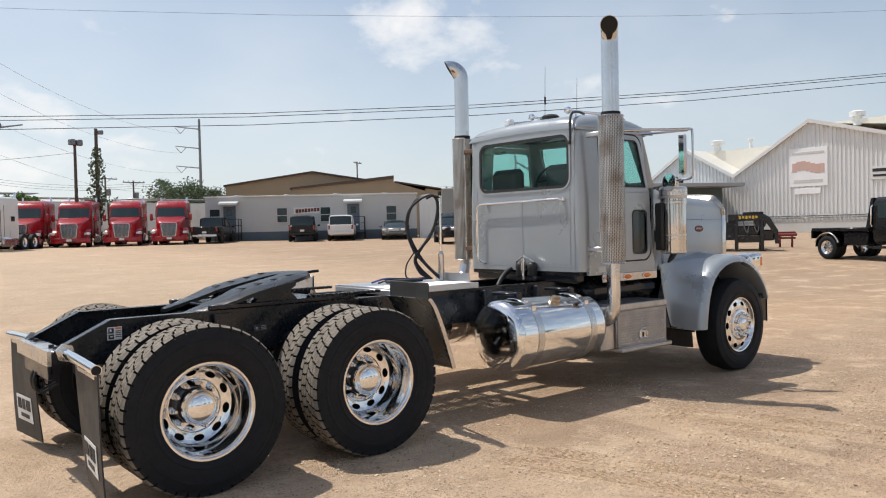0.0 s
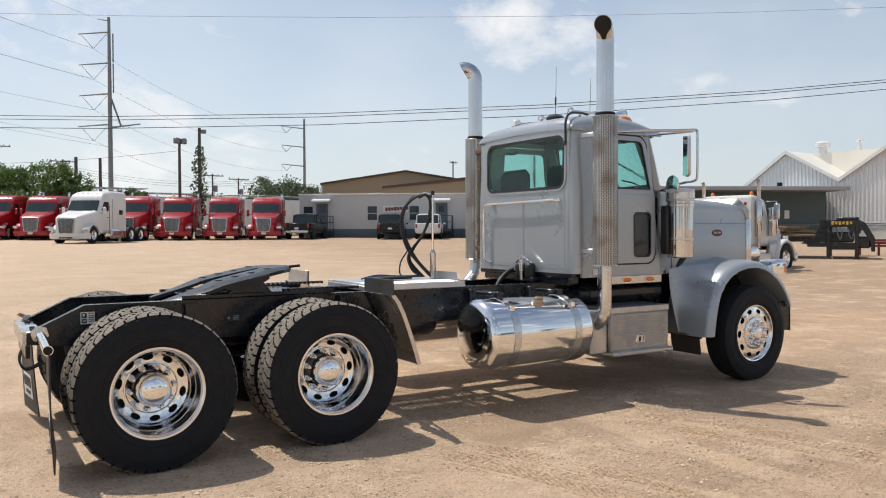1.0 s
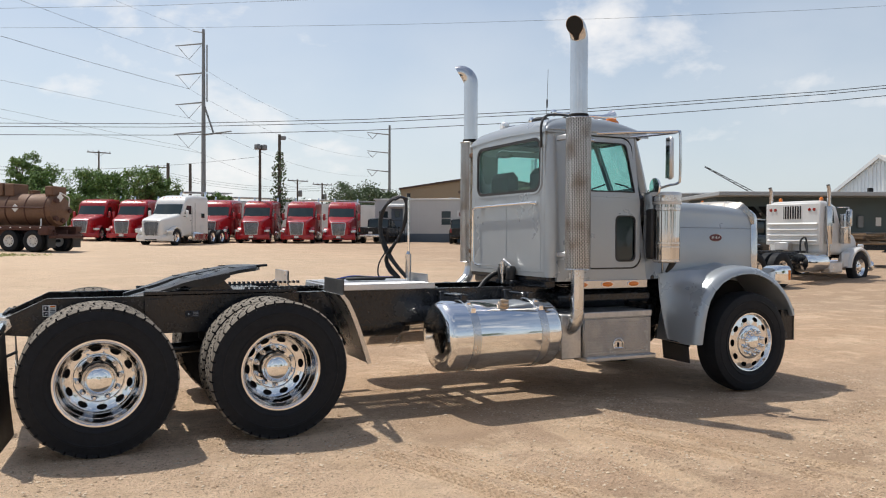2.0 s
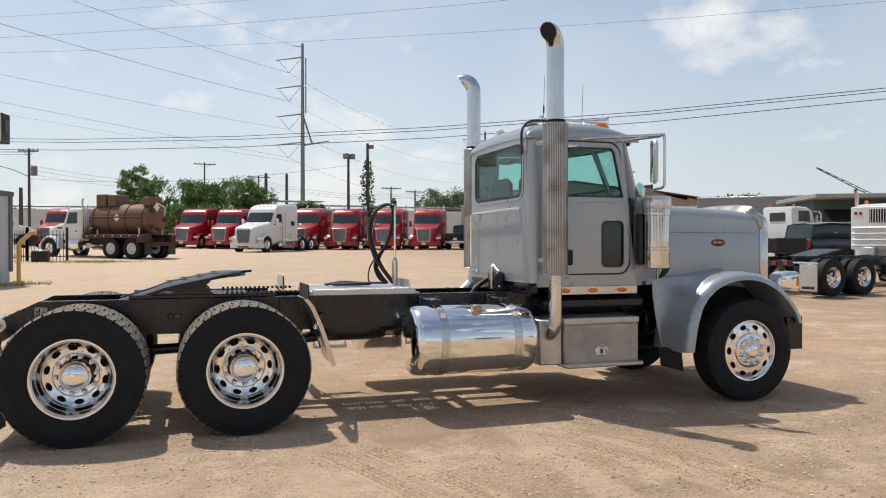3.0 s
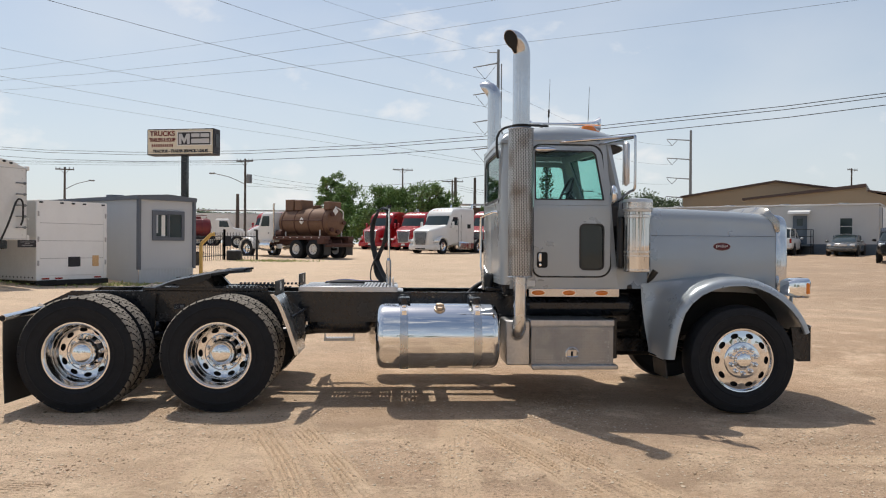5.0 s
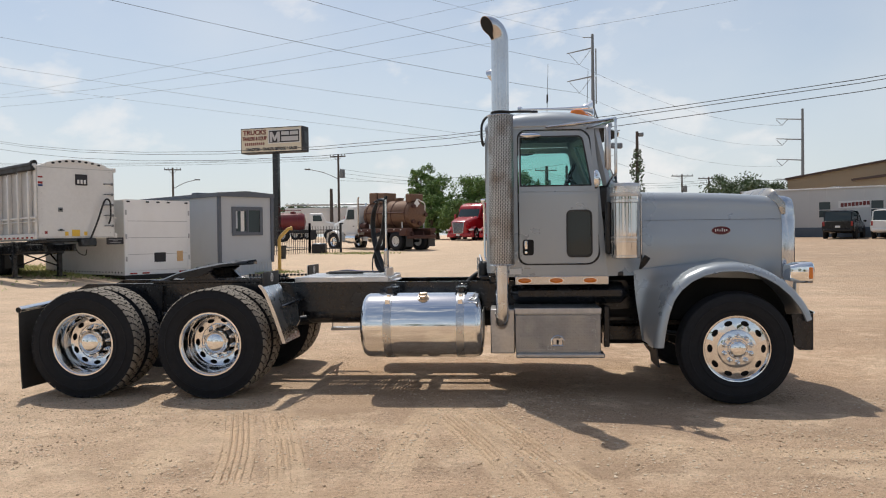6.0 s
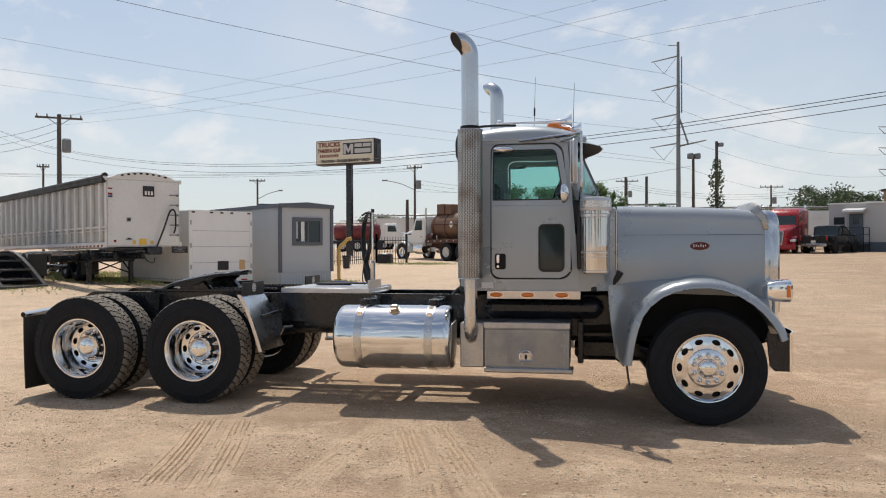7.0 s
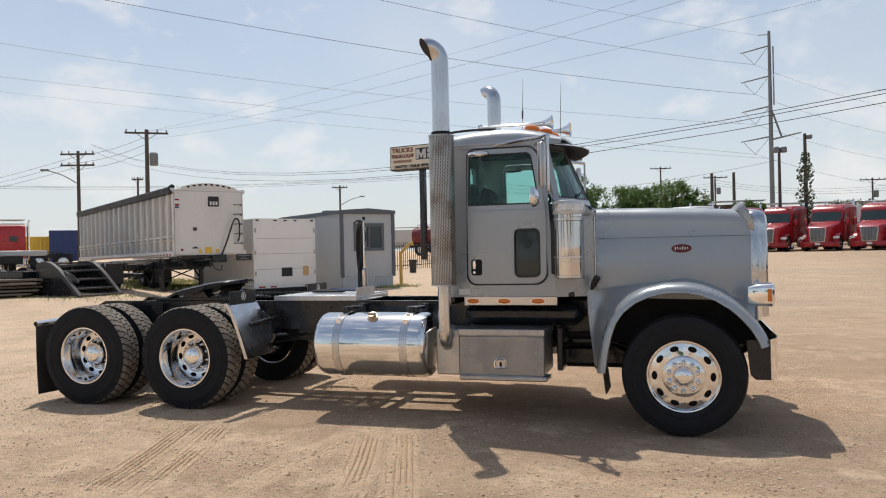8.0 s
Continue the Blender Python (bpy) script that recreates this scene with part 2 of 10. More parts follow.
class Geo:
    """Collects corners and faces of one mesh; every method adds a shape."""

    def __init__(self):
        self.v, self.f, self.m, self.slot, self.uv = [], [], [], 0, {}

    def mat(self, slot):
        self.slot = slot
        return self

    def add(self, verts, faces, mx=None):
        n = len(self.v)
        self.v += [tuple(mx @ Vector(p)) for p in verts] if mx is not None else [tuple(p) for p in verts]
        self.f += [tuple(n + i for i in f) for f in faces]
        self.m += [self.slot] * len(faces)
        return self

    def box(self, c, s, bevel=0.0, mx=None):
        x, y, z = s[0] / 2, s[1] / 2, s[2] / 2
        b = min(bevel, 0.49 * min(s))
        c = Vector(c)
        if b <= 0:
            vs = [(sx * x, sy * y, sz * z) for sx in (-1, 1) for sy in (-1, 1) for sz in (-1, 1)]
            fs = [(0, 1, 3, 2), (4, 6, 7, 5), (0, 4, 5, 1), (2, 3, 7, 6), (0, 2, 6, 4), (1, 5, 7, 3)]
        else:
            vs, ix = [], {}
            for sx in (-1, 1):
                for sy in (-1, 1):
                    for sz in (-1, 1):
                        for k, p in enumerate(((x - b, y - b, z), (x - b, y, z - b), (x, y - b, z - b))):
                            ix[sx, sy, sz, k] = len(vs)
                            vs.append((sx * p[0], sy * p[1], sz * p[2]))
            fs = []
            q = lambda *ks: fs.append(tuple(ix[k] for k in ks))
            for s1 in (-1, 1):
                q((-1, -1, s1, 0), (1, -1, s1, 0), (1, 1, s1, 0), (-1, 1, s1, 0))
                q((-1, s1, -1, 1), (1, s1, -1, 1), (1, s1, 1, 1), (-1, s1, 1, 1))
                q((s1, -1, -1, 2), (s1, 1, -1, 2), (s1, 1, 1, 2), (s1, -1, 1, 2))
                for s2 in (-1, 1):
                    q((-1, s1, s2, 0), (1, s1, s2, 0), (1, s1, s2, 1), (-1, s1, s2, 1))
                    q((s1, -1, s2, 0), (s1, 1, s2, 0), (s1, 1, s2, 2), (s1, -1, s2, 2))
                    q((s1, s2, -1, 1), (s1, s2, 1, 1), (s1, s2, 1, 2), (s1, s2, -1, 2))
                    for s3 in (-1, 1):
                        q((s1, s2, s3, 0), (s1, s2, s3, 1), (s1, s2, s3, 2))
        m = Matrix.Translation(c)
        return self.add(vs, fs, m if mx is None else mx @ m)

    def rings(self, rings, closed=True, caps=True, mx=None):
        """Skin over rings of equally many points."""
        n = len(rings[0])
        vs = [p for r in rings for p in r]
        fs = []
        for i in range(len(rings) - 1):
            for j in range(n if closed else n - 1):
                k = (j + 1) % n
                fs.append((i * n + j, i * n + k, (i + 1) * n + k, (i + 1) * n + j))
        if caps and closed:
            fs.append(tuple(range(n))[::-1])
            fs.append(tuple((len(rings) - 1) * n + j for j in range(n)))
        return self.add(vs, fs, mx)

    def tube(self, pts, r, seg=10, caps=True, mx=None):
        pts = [Vector(p) for p in pts]
        rad = r if isinstance(r, (list, tuple)) else [r] * len(pts)
        t0 = (pts[1] - pts[0]).normalized()
        side = t0.orthogonal().normalized()
        rings = []
        for i, p in enumerate(pts):
            t = (pts[min(i + 1, len(pts) - 1)] - pts[max(i - 1, 0)])
            t = t.normalized() if t.length > 1e-9 else t0
            side = (side - t * side.dot(t))
            side = side.normalized() if side.length > 1e-6 else t.orthogonal().normalized()
            up = t.cross(side)
            rings.append([p + (side * math.cos(a) + up * math.sin(a)) * rad[i] for a in (2 * math.pi * k / seg for k in range(seg))])
        return self.rings(rings, True, caps, mx)

    def lathe(self, prof, origin=(0, 0, 0), axis="z", seg=24, mx=None, caps=False, a0=0.0, a1=None):
        """Turns (radius, along) pairs about an axis."""
        o = Vector(origin)
        full = a1 is None
        n = seg if full else seg + 1
        rings = []
        for r, h in prof:
            ring = []
            for k in range(n):
                a = 2 * math.pi * k / seg if full else a0 + (a1 - a0) * k / seg
                c, s = r * math.cos(a), r * math.sin(a)
                ring.append(o + Vector({"z": (c, s, h), "y": (s, h, c), "x": (h, c, s)}[axis]))
            rings.append(ring)
        return self.rings(rings, full, caps, mx)

    def prism(self, poly, axis, a, b, mx=None):
        """A flat outline pushed along an axis from a to b. Outline points are the other two axes in x, y, z order."""
        def at(p, h):
            return {"x": (h, p[0], p[1]), "y": (p[0], h, p[1]), "z": (p[0], p[1], h)}[axis]
        return self.rings([[at(p, a) for p in poly], [at(p, b) for p in poly]], True, True, mx)

    def plate(self, outer, inner, place, thick):
        """A plate between two outlines of equally many points; place(u, v, depth) gives the spot."""
        n = len(outer)
        vs = [place(u, v, d) for d in (0.0, thick) for loop in (outer, inner) for u, v in loop]
        fs = []
        for j in range(n):
            k = (j + 1) % n
            fs += [(j, k, n + k, n + j), (2 * n + j, 3 * n + j, 3 * n + k, 2 * n + k),
                   (n + j, n + k, 3 * n + k, 3 * n + j), (j, 2 * n + j, 2 * n + k, k)]
        return self.add(vs, fs)

    def slab(self, outline, place, thick):
        """A filled plate over an outline, from a fan round its middle."""
        n = len(outline)
        cu, cv = sum(p[0] for p in outline) / n, sum(p[1] for p in outline) / n
        mid = [(cu + (u - cu) * 0.5, cv + (v - cv) * 0.5) for u, v in outline]
        vs = [place(u, v, d) for d in (0.0, thick) for loop in (outline, mid, [(cu, cv)]) for u, v in loop]
        h = 2 * n + 1
        fs = []
        for j in range(n):
            k = (j + 1) % n
            fs += [(j, k, n + k, n + j), (n + j, n + k, 2 * n), (h + j, h + n + j, h + n + k, h + k), (h + n + j, h + 2 * n, h + n + k), (j, h + j, h + k, k)]
        return self.add(vs, fs)

    def sheet(self, rows, thick=None, mx=None):
        """A grid of points, given a thickness by a vector."""
        n, m = len(rows), len(rows[0])
        vs = [Vector(p) for r in rows for p in r]
        fs = [(i * m + j, i * m + j + 1, (i + 1) * m + j + 1, (i + 1) * m + j) for i in range(n - 1) for j in range(m - 1)]
        if thick is not None:
            t, k = Vector(thick), n * m
            vs += [p + t for p in vs]
            fs += [tuple(k + i for i in f[::-1]) for f in fs]
            rim = [j for j in range(m)] + [i * m + m - 1 for i in range(1, n)] + [(n - 1) * m + j for j in range(m - 2, -1, -1)] + [i * m for i in range(n - 2, 0, -1)]
            for a, b in zip(rim, rim[1:] + rim[:1]):
                fs.append((a, k + a, k + b, b))
        return self.add(vs, fs, mx)

    def mesh(self, name, mats, flat=False):
        me = bpy.data.meshes.new(name)
        me.from_pydata([tuple(p) for p in self.v], [], self.f)
        for m in (mats if isinstance(mats, (list, tuple)) else [mats]):
            me.materials.append(m)
        me.polygons.foreach_set("material_index", self.m)
        bm = bmesh.new()
        bm.from_mesh(me)
        bmesh.ops.recalc_face_normals(bm, faces=bm.faces)
        bm.to_mesh(me)
        bm.free()
        if not flat:
            me.polygons.foreach_set("use_smooth", [True] * len(me.polygons))
            me.set_sharp_from_angle(angle=SMOOTH_ANGLE)
        return me


def part(name, geo, mats, parent=None, label="", at=None, flat=False):
    """Links one mesh, under a thing or a part. geo: shapes, or a mesh that is shared."""
    me = geo if isinstance(geo, bpy.types.Mesh) else geo.mesh(name, mats, flat)
    ob = new(name, me)
    if parent is not None:
        ob.parent = parent
    if at is not None:
        ob.matrix_basis = at
    if label:
        ob["label"] = label
    return ob


def thing(name, label, category, at=None, group="", kind=""):
    ob = new(name)
    ob.empty_display_size = 0.2
    if at is not None:
        ob.matrix_basis = at
    return tagged(ob, label, category, group, kind)


def rrect(u0, u1, v0, v1, r, k=4):
    """A rectangle with round corners, anticlockwise; r may differ by corner (bottom left, bottom right, top right, top left)."""
    rs = r if isinstance(r, (list, tuple)) else [r] * 4
    out = []
    for (cu, cv, a), q in zip(((u0, v0, 180), (u1, v0, 270), (u1, v1, 0), (u0, v1, 90)), rs):
        mu, mv = cu + (q if cu == u0 else -q), cv + (q if cv == v0 else -q)
        out += [(mu + q * math.cos(radians(a + 90 * i / k)), mv + q * math.sin(radians(a + 90 * i / k))) for i in range(k + 1)]
    return out


def lerp(a, b, t):
    return a + (b - a) * t


def curve(table, x):
    """Straight-line reading of a small table of (x, value)."""
    if x <= table[0][0]:
        return table[0][1]
    for (x0, y0), (x1, y1) in zip(table, table[1:]):
        if x <= x1:
            return lerp(y0, y1, (x - x0) / (x1 - x0))
    return table[-1][1]


def smooth_path(pts, n=8):
    """A soft line through a few points."""
    p = [Vector(q) for q in pts]
    p = [p[0] * 2 - p[1]] + p + [p[-1] * 2 - p[-2]]
    out = []
    for i in range(1, len(p) - 2):
        for k in range(n):
            t = k / n
            out.append(0.5 * (2 * p[i] + (p[i + 1] - p[i - 1]) * t + (2 * p[i - 1] - 5 * p[i] + 4 * p[i + 1] - p[i + 2]) * t * t
                              + (3 * p[i] - p[i - 1] - 3 * p[i + 1] + p[i + 2]) * t ** 3))
    return out + [p[-2]]


# ---------------------------------------------------------------- ground


def ground_z(x, y):
    """The lot is level round the truck and climbs gently away from it."""
    d = math.hypot(0.88 * (x - 2), y + 8)
    rise = 0.0268 * 2.0 * math.log1p(math.exp(min(40, (d - 11) / 2)))
    hollow = 0.21 * math.exp(-((x - 17.5) ** 2 + (y - 8.5) ** 2) / 32) + 0.24 * math.exp(-((x + 6.5) ** 2 + (y - 17.5) ** 2) / 18)
    return (1.45 * (1 - math.exp(-(rise / 1.45) ** 2.2)) ** (1 / 2.2) if rise > 1e-6 else 0.0) - hollow


def dirt_material():
    """Packed pale dirt: broad darker and paler patches, grit, small ruts and the prints of lugged tyres."""
    m = bpy.data.materials.new("packed_dirt")
    m.use_nodes = True
    nt = m.node_tree
    bs = nt.nodes["Principled BSDF"]
    co = nt.nodes.new("ShaderNodeTexCoord")
    vec = co.outputs["Object"]
    def noise_at(scale, detail=4.0, rough=0.6, stretch=None, turn=0.0):
        v = vec
        if stretch:
            mp = nt.nodes.new("ShaderNodeMapping")
            mp.inputs["Scale"].default_value = stretch
            mp.inputs["Rotation"].default_value = (0, 0, radians(turn))
            nt.links.new(vec, mp.inputs[0])
            v = mp.outputs[0]
        n = nd(nt, "ShaderNodeTexNoise", Scale=scale, Detail=detail, Roughness=rough)
        nt.links.new(v, n.inputs["Vector"])
        return n.outputs[0]
    broad, mid, fine, grit = noise_at(0.09), noise_at(0.8, 6, 0.65), noise_at(16, 6, 0.7), noise_at(95, 3, 0.75)
    clod = noise_at(42, 2, 0.5)
    drag = noise_at(0.55, 6, 0.65, (0.22, 1.7, 1), 12)
    col = ramp(nt, broad, [(0.35, (0.56, 0.387, 0.262)), (0.62, (0.68, 0.492, 0.352))])
    col = mixc(nt, mathn(nt, "MULTIPLY", ramp(nt, mid, [(0.42, (0, 0, 0)), (0.66, (1, 1, 1))]), 0.5), col, (0.45, 0.296, 0.192))
    col = mixc(nt, mathn(nt, "MULTIPLY", ramp(nt, drag, [(0.48, (0, 0, 0)), (0.68, (1, 1, 1))]), 0.55), col, (0.68, 0.52, 0.37))
    col = mixc(nt, mathn(nt, "MULTIPLY", ramp(nt, fine, [(0.52, (0, 0, 0)), (0.68, (1, 1, 1))]), 0.6), col, (0.34, 0.232, 0.145))
    col = mixc(nt, mathn(nt, "MULTIPLY", ramp(nt, clod, [(0.58, (0, 0, 0)), (0.66, (1, 1, 1))]), 0.4), col, (0.30, 0.21, 0.135))
    col = mixc(nt, mathn(nt, "MULTIPLY", ramp(nt, grit, [(0.56, (0, 0, 0)), (0.65, (1, 1, 1))]), 0.75), col, (0.72, 0.59, 0.45))
    height = mathn(nt, "ADD", mathn(nt, "MULTIPLY", fine, 0.75), mathn(nt, "ADD", mathn(nt, "MULTIPLY", mid, 0.5), mathn(nt, "ADD", mathn(nt, "MULTIPLY", clod, 0.35), mathn(nt, "MULTIPLY", grit, 0.25))))
    # wide worn streaks, greyer and browner, running across the yard
    worn = noise_at(0.16, 7, 0.68, (0.16, 1.5, 1), -6)
    col = mixc(nt, mathn(nt, "MULTIPLY", ramp(nt, worn, [(0.47, (0, 0, 0)), (0.62, (1, 1, 1))]), 0.5), col, (0.41, 0.31, 0.232))
    scrape = noise_at(0.5, 7, 0.7, (0.10, 2.2, 1), 4)
    col = mixc(nt, mathn(nt, "MULTIPLY", ramp(nt, scrape, [(0.55, (0, 0, 0)), (0.66, (1, 1, 1))]), 0.4), col, (0.30, 0.215, 0.15))
    # paler ground beyond the parked truck and towards the west
    sep = nt.nodes.new("ShaderNodeSeparateXYZ")
    nt.links.new(vec, sep.inputs[0])
    lane = mathn(nt, "ADD", mathn(nt, "MULTIPLY", sep.outputs[1], 0.05), mathn(nt, "MULTIPLY", drag, 0.5))
    west = ramp(nt, mathn(nt, "ADD", mathn(nt, "MULTIPLY", sep.outputs[0], 0.04), mathn(nt, "MULTIPLY", broad, 0.3)), [(0.35, (1, 1, 1)), (0.85, (0, 0, 0))])
    lane = mathn(nt, "MULTIPLY", ramp(nt, lane, [(0.45, (0, 0, 0)), (0.95, (1, 1, 1))]), west)
    col = mixc(nt, mathn(nt, "MULTIPLY", lane, 0.6), col, (0.70, 0.56, 0.42))
    dry = ramp(nt, mathn(nt, "ADD", mathn(nt, "MULTIPLY", sep.outputs[0], 0.12), mathn(nt, "MULTIPLY", broad, 0.5)), [(0.05, (1, 1, 1)), (0.55, (0, 0, 0))])
    col = mixc(nt, mathn(nt, "MULTIPLY", dry, 0.58), col, (0.80, 0.62, 0.455))
    # browner to the east, with the shadows lying there darkened into the colour
    east = ramp(nt, mathn(nt, "ADD", mathn(nt, "MULTIPLY", sep.outputs[0], 0.05), mathn(nt, "MULTIPLY", drag, 0.4)), [(0.75, (0, 0, 0)), (1.2, (1, 1, 1))])
    col = mixc(nt, mathn(nt, "MULTIPLY", east, 0.55), col, (0.37, 0.275, 0.20))
    beyond = ramp(nt, mathn(nt, "ADD", mathn(nt, "MULTIPLY", sep.outputs[1], 0.06), mathn(nt, "MULTIPLY", scrape, 0.6)), [(0.45, (0, 0, 0)), (0.95, (1, 1, 1))])
    col = mixc(nt, mathn(nt, "MULTIPLY", beyond, 0.20), col, (0.37, 0.285, 0.212))
    # pressed, crusted and loose patches a stride or two across, with ragged edges
    trodden = ramp(nt, mathn(nt, "MULTIPLY", sep.outputs[1], 0.05), [(0.0, (1, 1, 1)), (0.6, (0.4, 0.4, 0.4))])
    crust, loose, mottle = noise_at(0.62, 9, 0.72), noise_at(0.95, 9, 0.74, (1, 1, 1), 37), noise_at(3.1, 7, 0.7)
    col = mixc(nt, mathn(nt, "MULTIPLY", ramp(nt, crust, [(0.48, (0, 0, 0)), (0.58, (1, 1, 1))]), mathn(nt, "MULTIPLY", trodden, 0.38)), col, (0.44, 0.315, 0.215))
    col = mixc(nt, mathn(nt, "MULTIPLY", ramp(nt, loose, [(0.51, (0, 0, 0)), (0.62, (1, 1, 1))]), mathn(nt, "MULTIPLY", trodden, 0.66)), col, (0.82, 0.635, 0.46))
    col = mixc(nt, mathn(nt, "MULTIPLY", ramp(nt, mottle, [(0.48, (0, 0, 0)), (0.62, (1, 1, 1))]), mathn(nt, "MULTIPLY", trodden, 0.30)), col, (0.42, 0.30, 0.20))
    # pale bands where tyres pressed the dust smooth: a point on the line, its heading in degrees, half the width
    sp = nt.nodes.new("ShaderNodeSeparateXYZ")
    nt.links.new(vec, sp.inputs[0])
    band = None
    for px, py, turn in ((1.50, -2.87, -72.3), (1.86, -2.87, -72.0), (2.84, -2.7, -92.5), (3.39, -2.85, -72.5), (3.74, -2.85, -70.5), (1.02, -2.75, -87.0), (-2.0, -3.1, 170), (6.4, -2.95, -4), (6.6, -3.42, -4)):
        c, s = math.cos(radians(turn)), math.sin(radians(turn))
        dx, dy = mathn(nt, "SUBTRACT", sp.outputs[0], px), mathn(nt, "SUBTRACT", sp.outputs[1], py)
        along = mathn(nt, "ABSOLUTE", mathn(nt, "ADD", mathn(nt, "MULTIPLY", dx, c), mathn(nt, "MULTIPLY", dy, s)))
        off = mathn(nt, "ABSOLUTE", mathn(nt, "SUBTRACT", mathn(nt, "MULTIPLY", dy, c), mathn(nt, "MULTIPLY", dx, s)))
        one = mathn(nt, "MULTIPLY", ramp(nt, off, [(0.11, (1, 1, 1)), (0.17, (0, 0, 0))]), ramp(nt, mathn(nt, "MULTIPLY", along, 0.25), [(0.2, (1, 1, 1)), (0.5, (0, 0, 0))]))
        band = one if band is None else mathn(nt, "MAXIMUM", band, one)
    band = mathn(nt, "MULTIPLY", band, ramp(nt, mid, [(0.36, (0.25, 0.25, 0.25)), (0.56, (1, 1, 1))]))
    col = mixc(nt, mathn(nt, "MULTIPLY", band, 0.7), col, (0.72, 0.545, 0.385))
    warm = nd(nt, "ShaderNodeHueSaturation", Saturation=1.08)
    nt.links.new(col, warm.inputs["Color"])
    # the grain of the dirt itself, over every patch: lumps, crumbs and single grains, faint where the earth is pressed smooth
    grain = mathn(nt, "MULTIPLY", ramp(nt, fine, [(0.36, (0.40, 0.40, 0.40)), (0.50, (0.5, 0.5, 0.5)), (0.64, (0.56, 0.56, 0.56))]), ramp(nt, clod, [(0.40, (1.05, 1.05, 1.05)), (0.56, (1, 1, 1)), (0.68, (0.60, 0.60, 0.60))]))
    grain = mathn(nt, "MULTIPLY", grain, ramp(nt, grit, [(0.36, (1.70, 1.70, 1.70)), (0.50, (2, 2, 2)), (0.64, (2.30, 2.30, 2.30))]))
    rough = ramp(nt, noise_at(1.3, 6, 0.65, (1, 1, 1), 71), [(0.42, (0.15, 0.15, 0.15)), (0.60, (0.80, 0.80, 0.80))])
    value = mathn(nt, "ADD", 1.0, mathn(nt, "MULTIPLY", mathn(nt, "SUBTRACT", grain, 1.0), rough))
    nt.links.new(mathn(nt, "MULTIPLY", value, 1.05), warm.inputs["Value"])
    nt.links.new(warm.outputs[0], bs.inputs["Base Color"])
    bs.inputs["Roughness"].default_value, bs.inputs["Specular IOR Level"].default_value = 0.95, 0.15
    bp = nd(nt, "ShaderNodeBump", Strength=1.0, Distance=0.062)
    nt.links.new(height, bp.inputs["Height"])
    nt.links.new(bp.outputs[0], bs.inputs["Normal"])
    return m


M_DIRT = dirt_material()
M_STONE = material("pale_gravel", (0.67, 0.54, 0.395), 0.9, 0.0, 0.25, 40, (0.44, 0.345, 0.24), 20, vary=0.0)


M_CLOD = material("earth_crumbs", (0.40, 0.285, 0.185), 0.95, 0.0, 0.3, 40, (0.52, 0.385, 0.26), 20, vary=0.0)


def ground_level(x, y):
    """The yard with its slight waves, flatter round the truck's wheels."""
    near = max(abs(y) - 1.9, 0, abs(x - 2.5) - 5.0)
    und = 0.016 * noise.noise((x * 0.7, y * 0.7, 0)) + 0.03 * noise.noise((x * 0.13, y * 0.13, 5)) + 0.006 * noise.noise((x * 3, y * 3, 9))
    sink = 0.046 * max(0.0, min(1.0, (x - 3.9) / 1.4)) * max(0.0, min(1.0, (10.0 - x) / 2.5)) * max(0.0, min(1.0, (4.0 - abs(y)) / 2.0))
    return ground_z(x, y) + und * min(1, 0.15 + near / 3) - sink


def build_ground():
    radii = [0.0]
    while radii[-1] < 3500:
        r = radii[-1]
        radii.append(r + (0.35 if r < 14 else 0.025 * r if r < 120 else 0.25 * r))
    seg = 160
    rows = []
    for r in radii:
        row = []
        for k in range(seg + 1):
            a = 2 * math.pi * k / seg
            x, y = 2 + r * math.cos(a), -8 + r * math.sin(a)
            row.append((x, y, ground_level(x, y) if r < 200 else ground_z(x, y)))
        rows.append(row)
    ob = part("ground", Geo().sheet(rows), M_DIRT)
    tagged(ob, "pale packed dirt and gravel yard with tyre prints", "ground", kind="structure")
    # loose stones and clods, thickest where the camera passes
    rnd = random.Random(4)
    for name, mt, count, label in (("gravel", M_STONE, 26000, "loose pale pebbles scattered over packed dirt"), ("clods", M_CLOD, 14000, "crumbs of brown earth scattered over packed dirt")):
        vs, fs = [], []
        while len(fs) < count * 8:
            x, y = rnd.uniform(-5, 11), -0.6 - 6.9 * rnd.random() ** 0.8
            if rnd.random() < 0.22:
                x, y = rnd.uniform(-12, 16), rnd.uniform(0, 16)
            if noise.noise((x * 0.9, y * 0.9, 3)) < rnd.uniform(-0.35, 0.45):
                continue
            r = 0.0040 + 0.0110 * rnd.random() ** 3.2
            if rnd.random() < 0.005:
                r = rnd.uniform(0.013, 0.020)
            z = ground_level(x, y) + r * 0.2
            b = len(vs)
            for dx, dy, dz in ((1, 0, 0), (0, 1, 0), (-1, 0, 0), (0, -1, 0), (0.2, 0.1, 1), (0, 0, -1)):
                vs.append((x + dx * r * rnd.uniform(0.7, 1.3) + (rnd.uniform(-0.5, 0.5) * r if dz else 0), y + dy * r * rnd.uniform(0.7, 1.3), z + dz * r * rnd.uniform(0.45, 0.75) + (0 if dz else rnd.uniform(0, 0.35) * r)))
            fs += [(b + i, b + j, b + k) for i, j, k in ((0, 1, 4), (1, 2, 4), (2, 3, 4), (3, 0, 4), (1, 0, 5), (2, 1, 5), (3, 2, 5), (0, 3, 5))]
        me = bpy.data.meshes.new(name)
        me.from_pydata(vs, [], fs)
        me.materials.append(mt)
        tagged(part(name, me, None), label, name, kind="stuff")


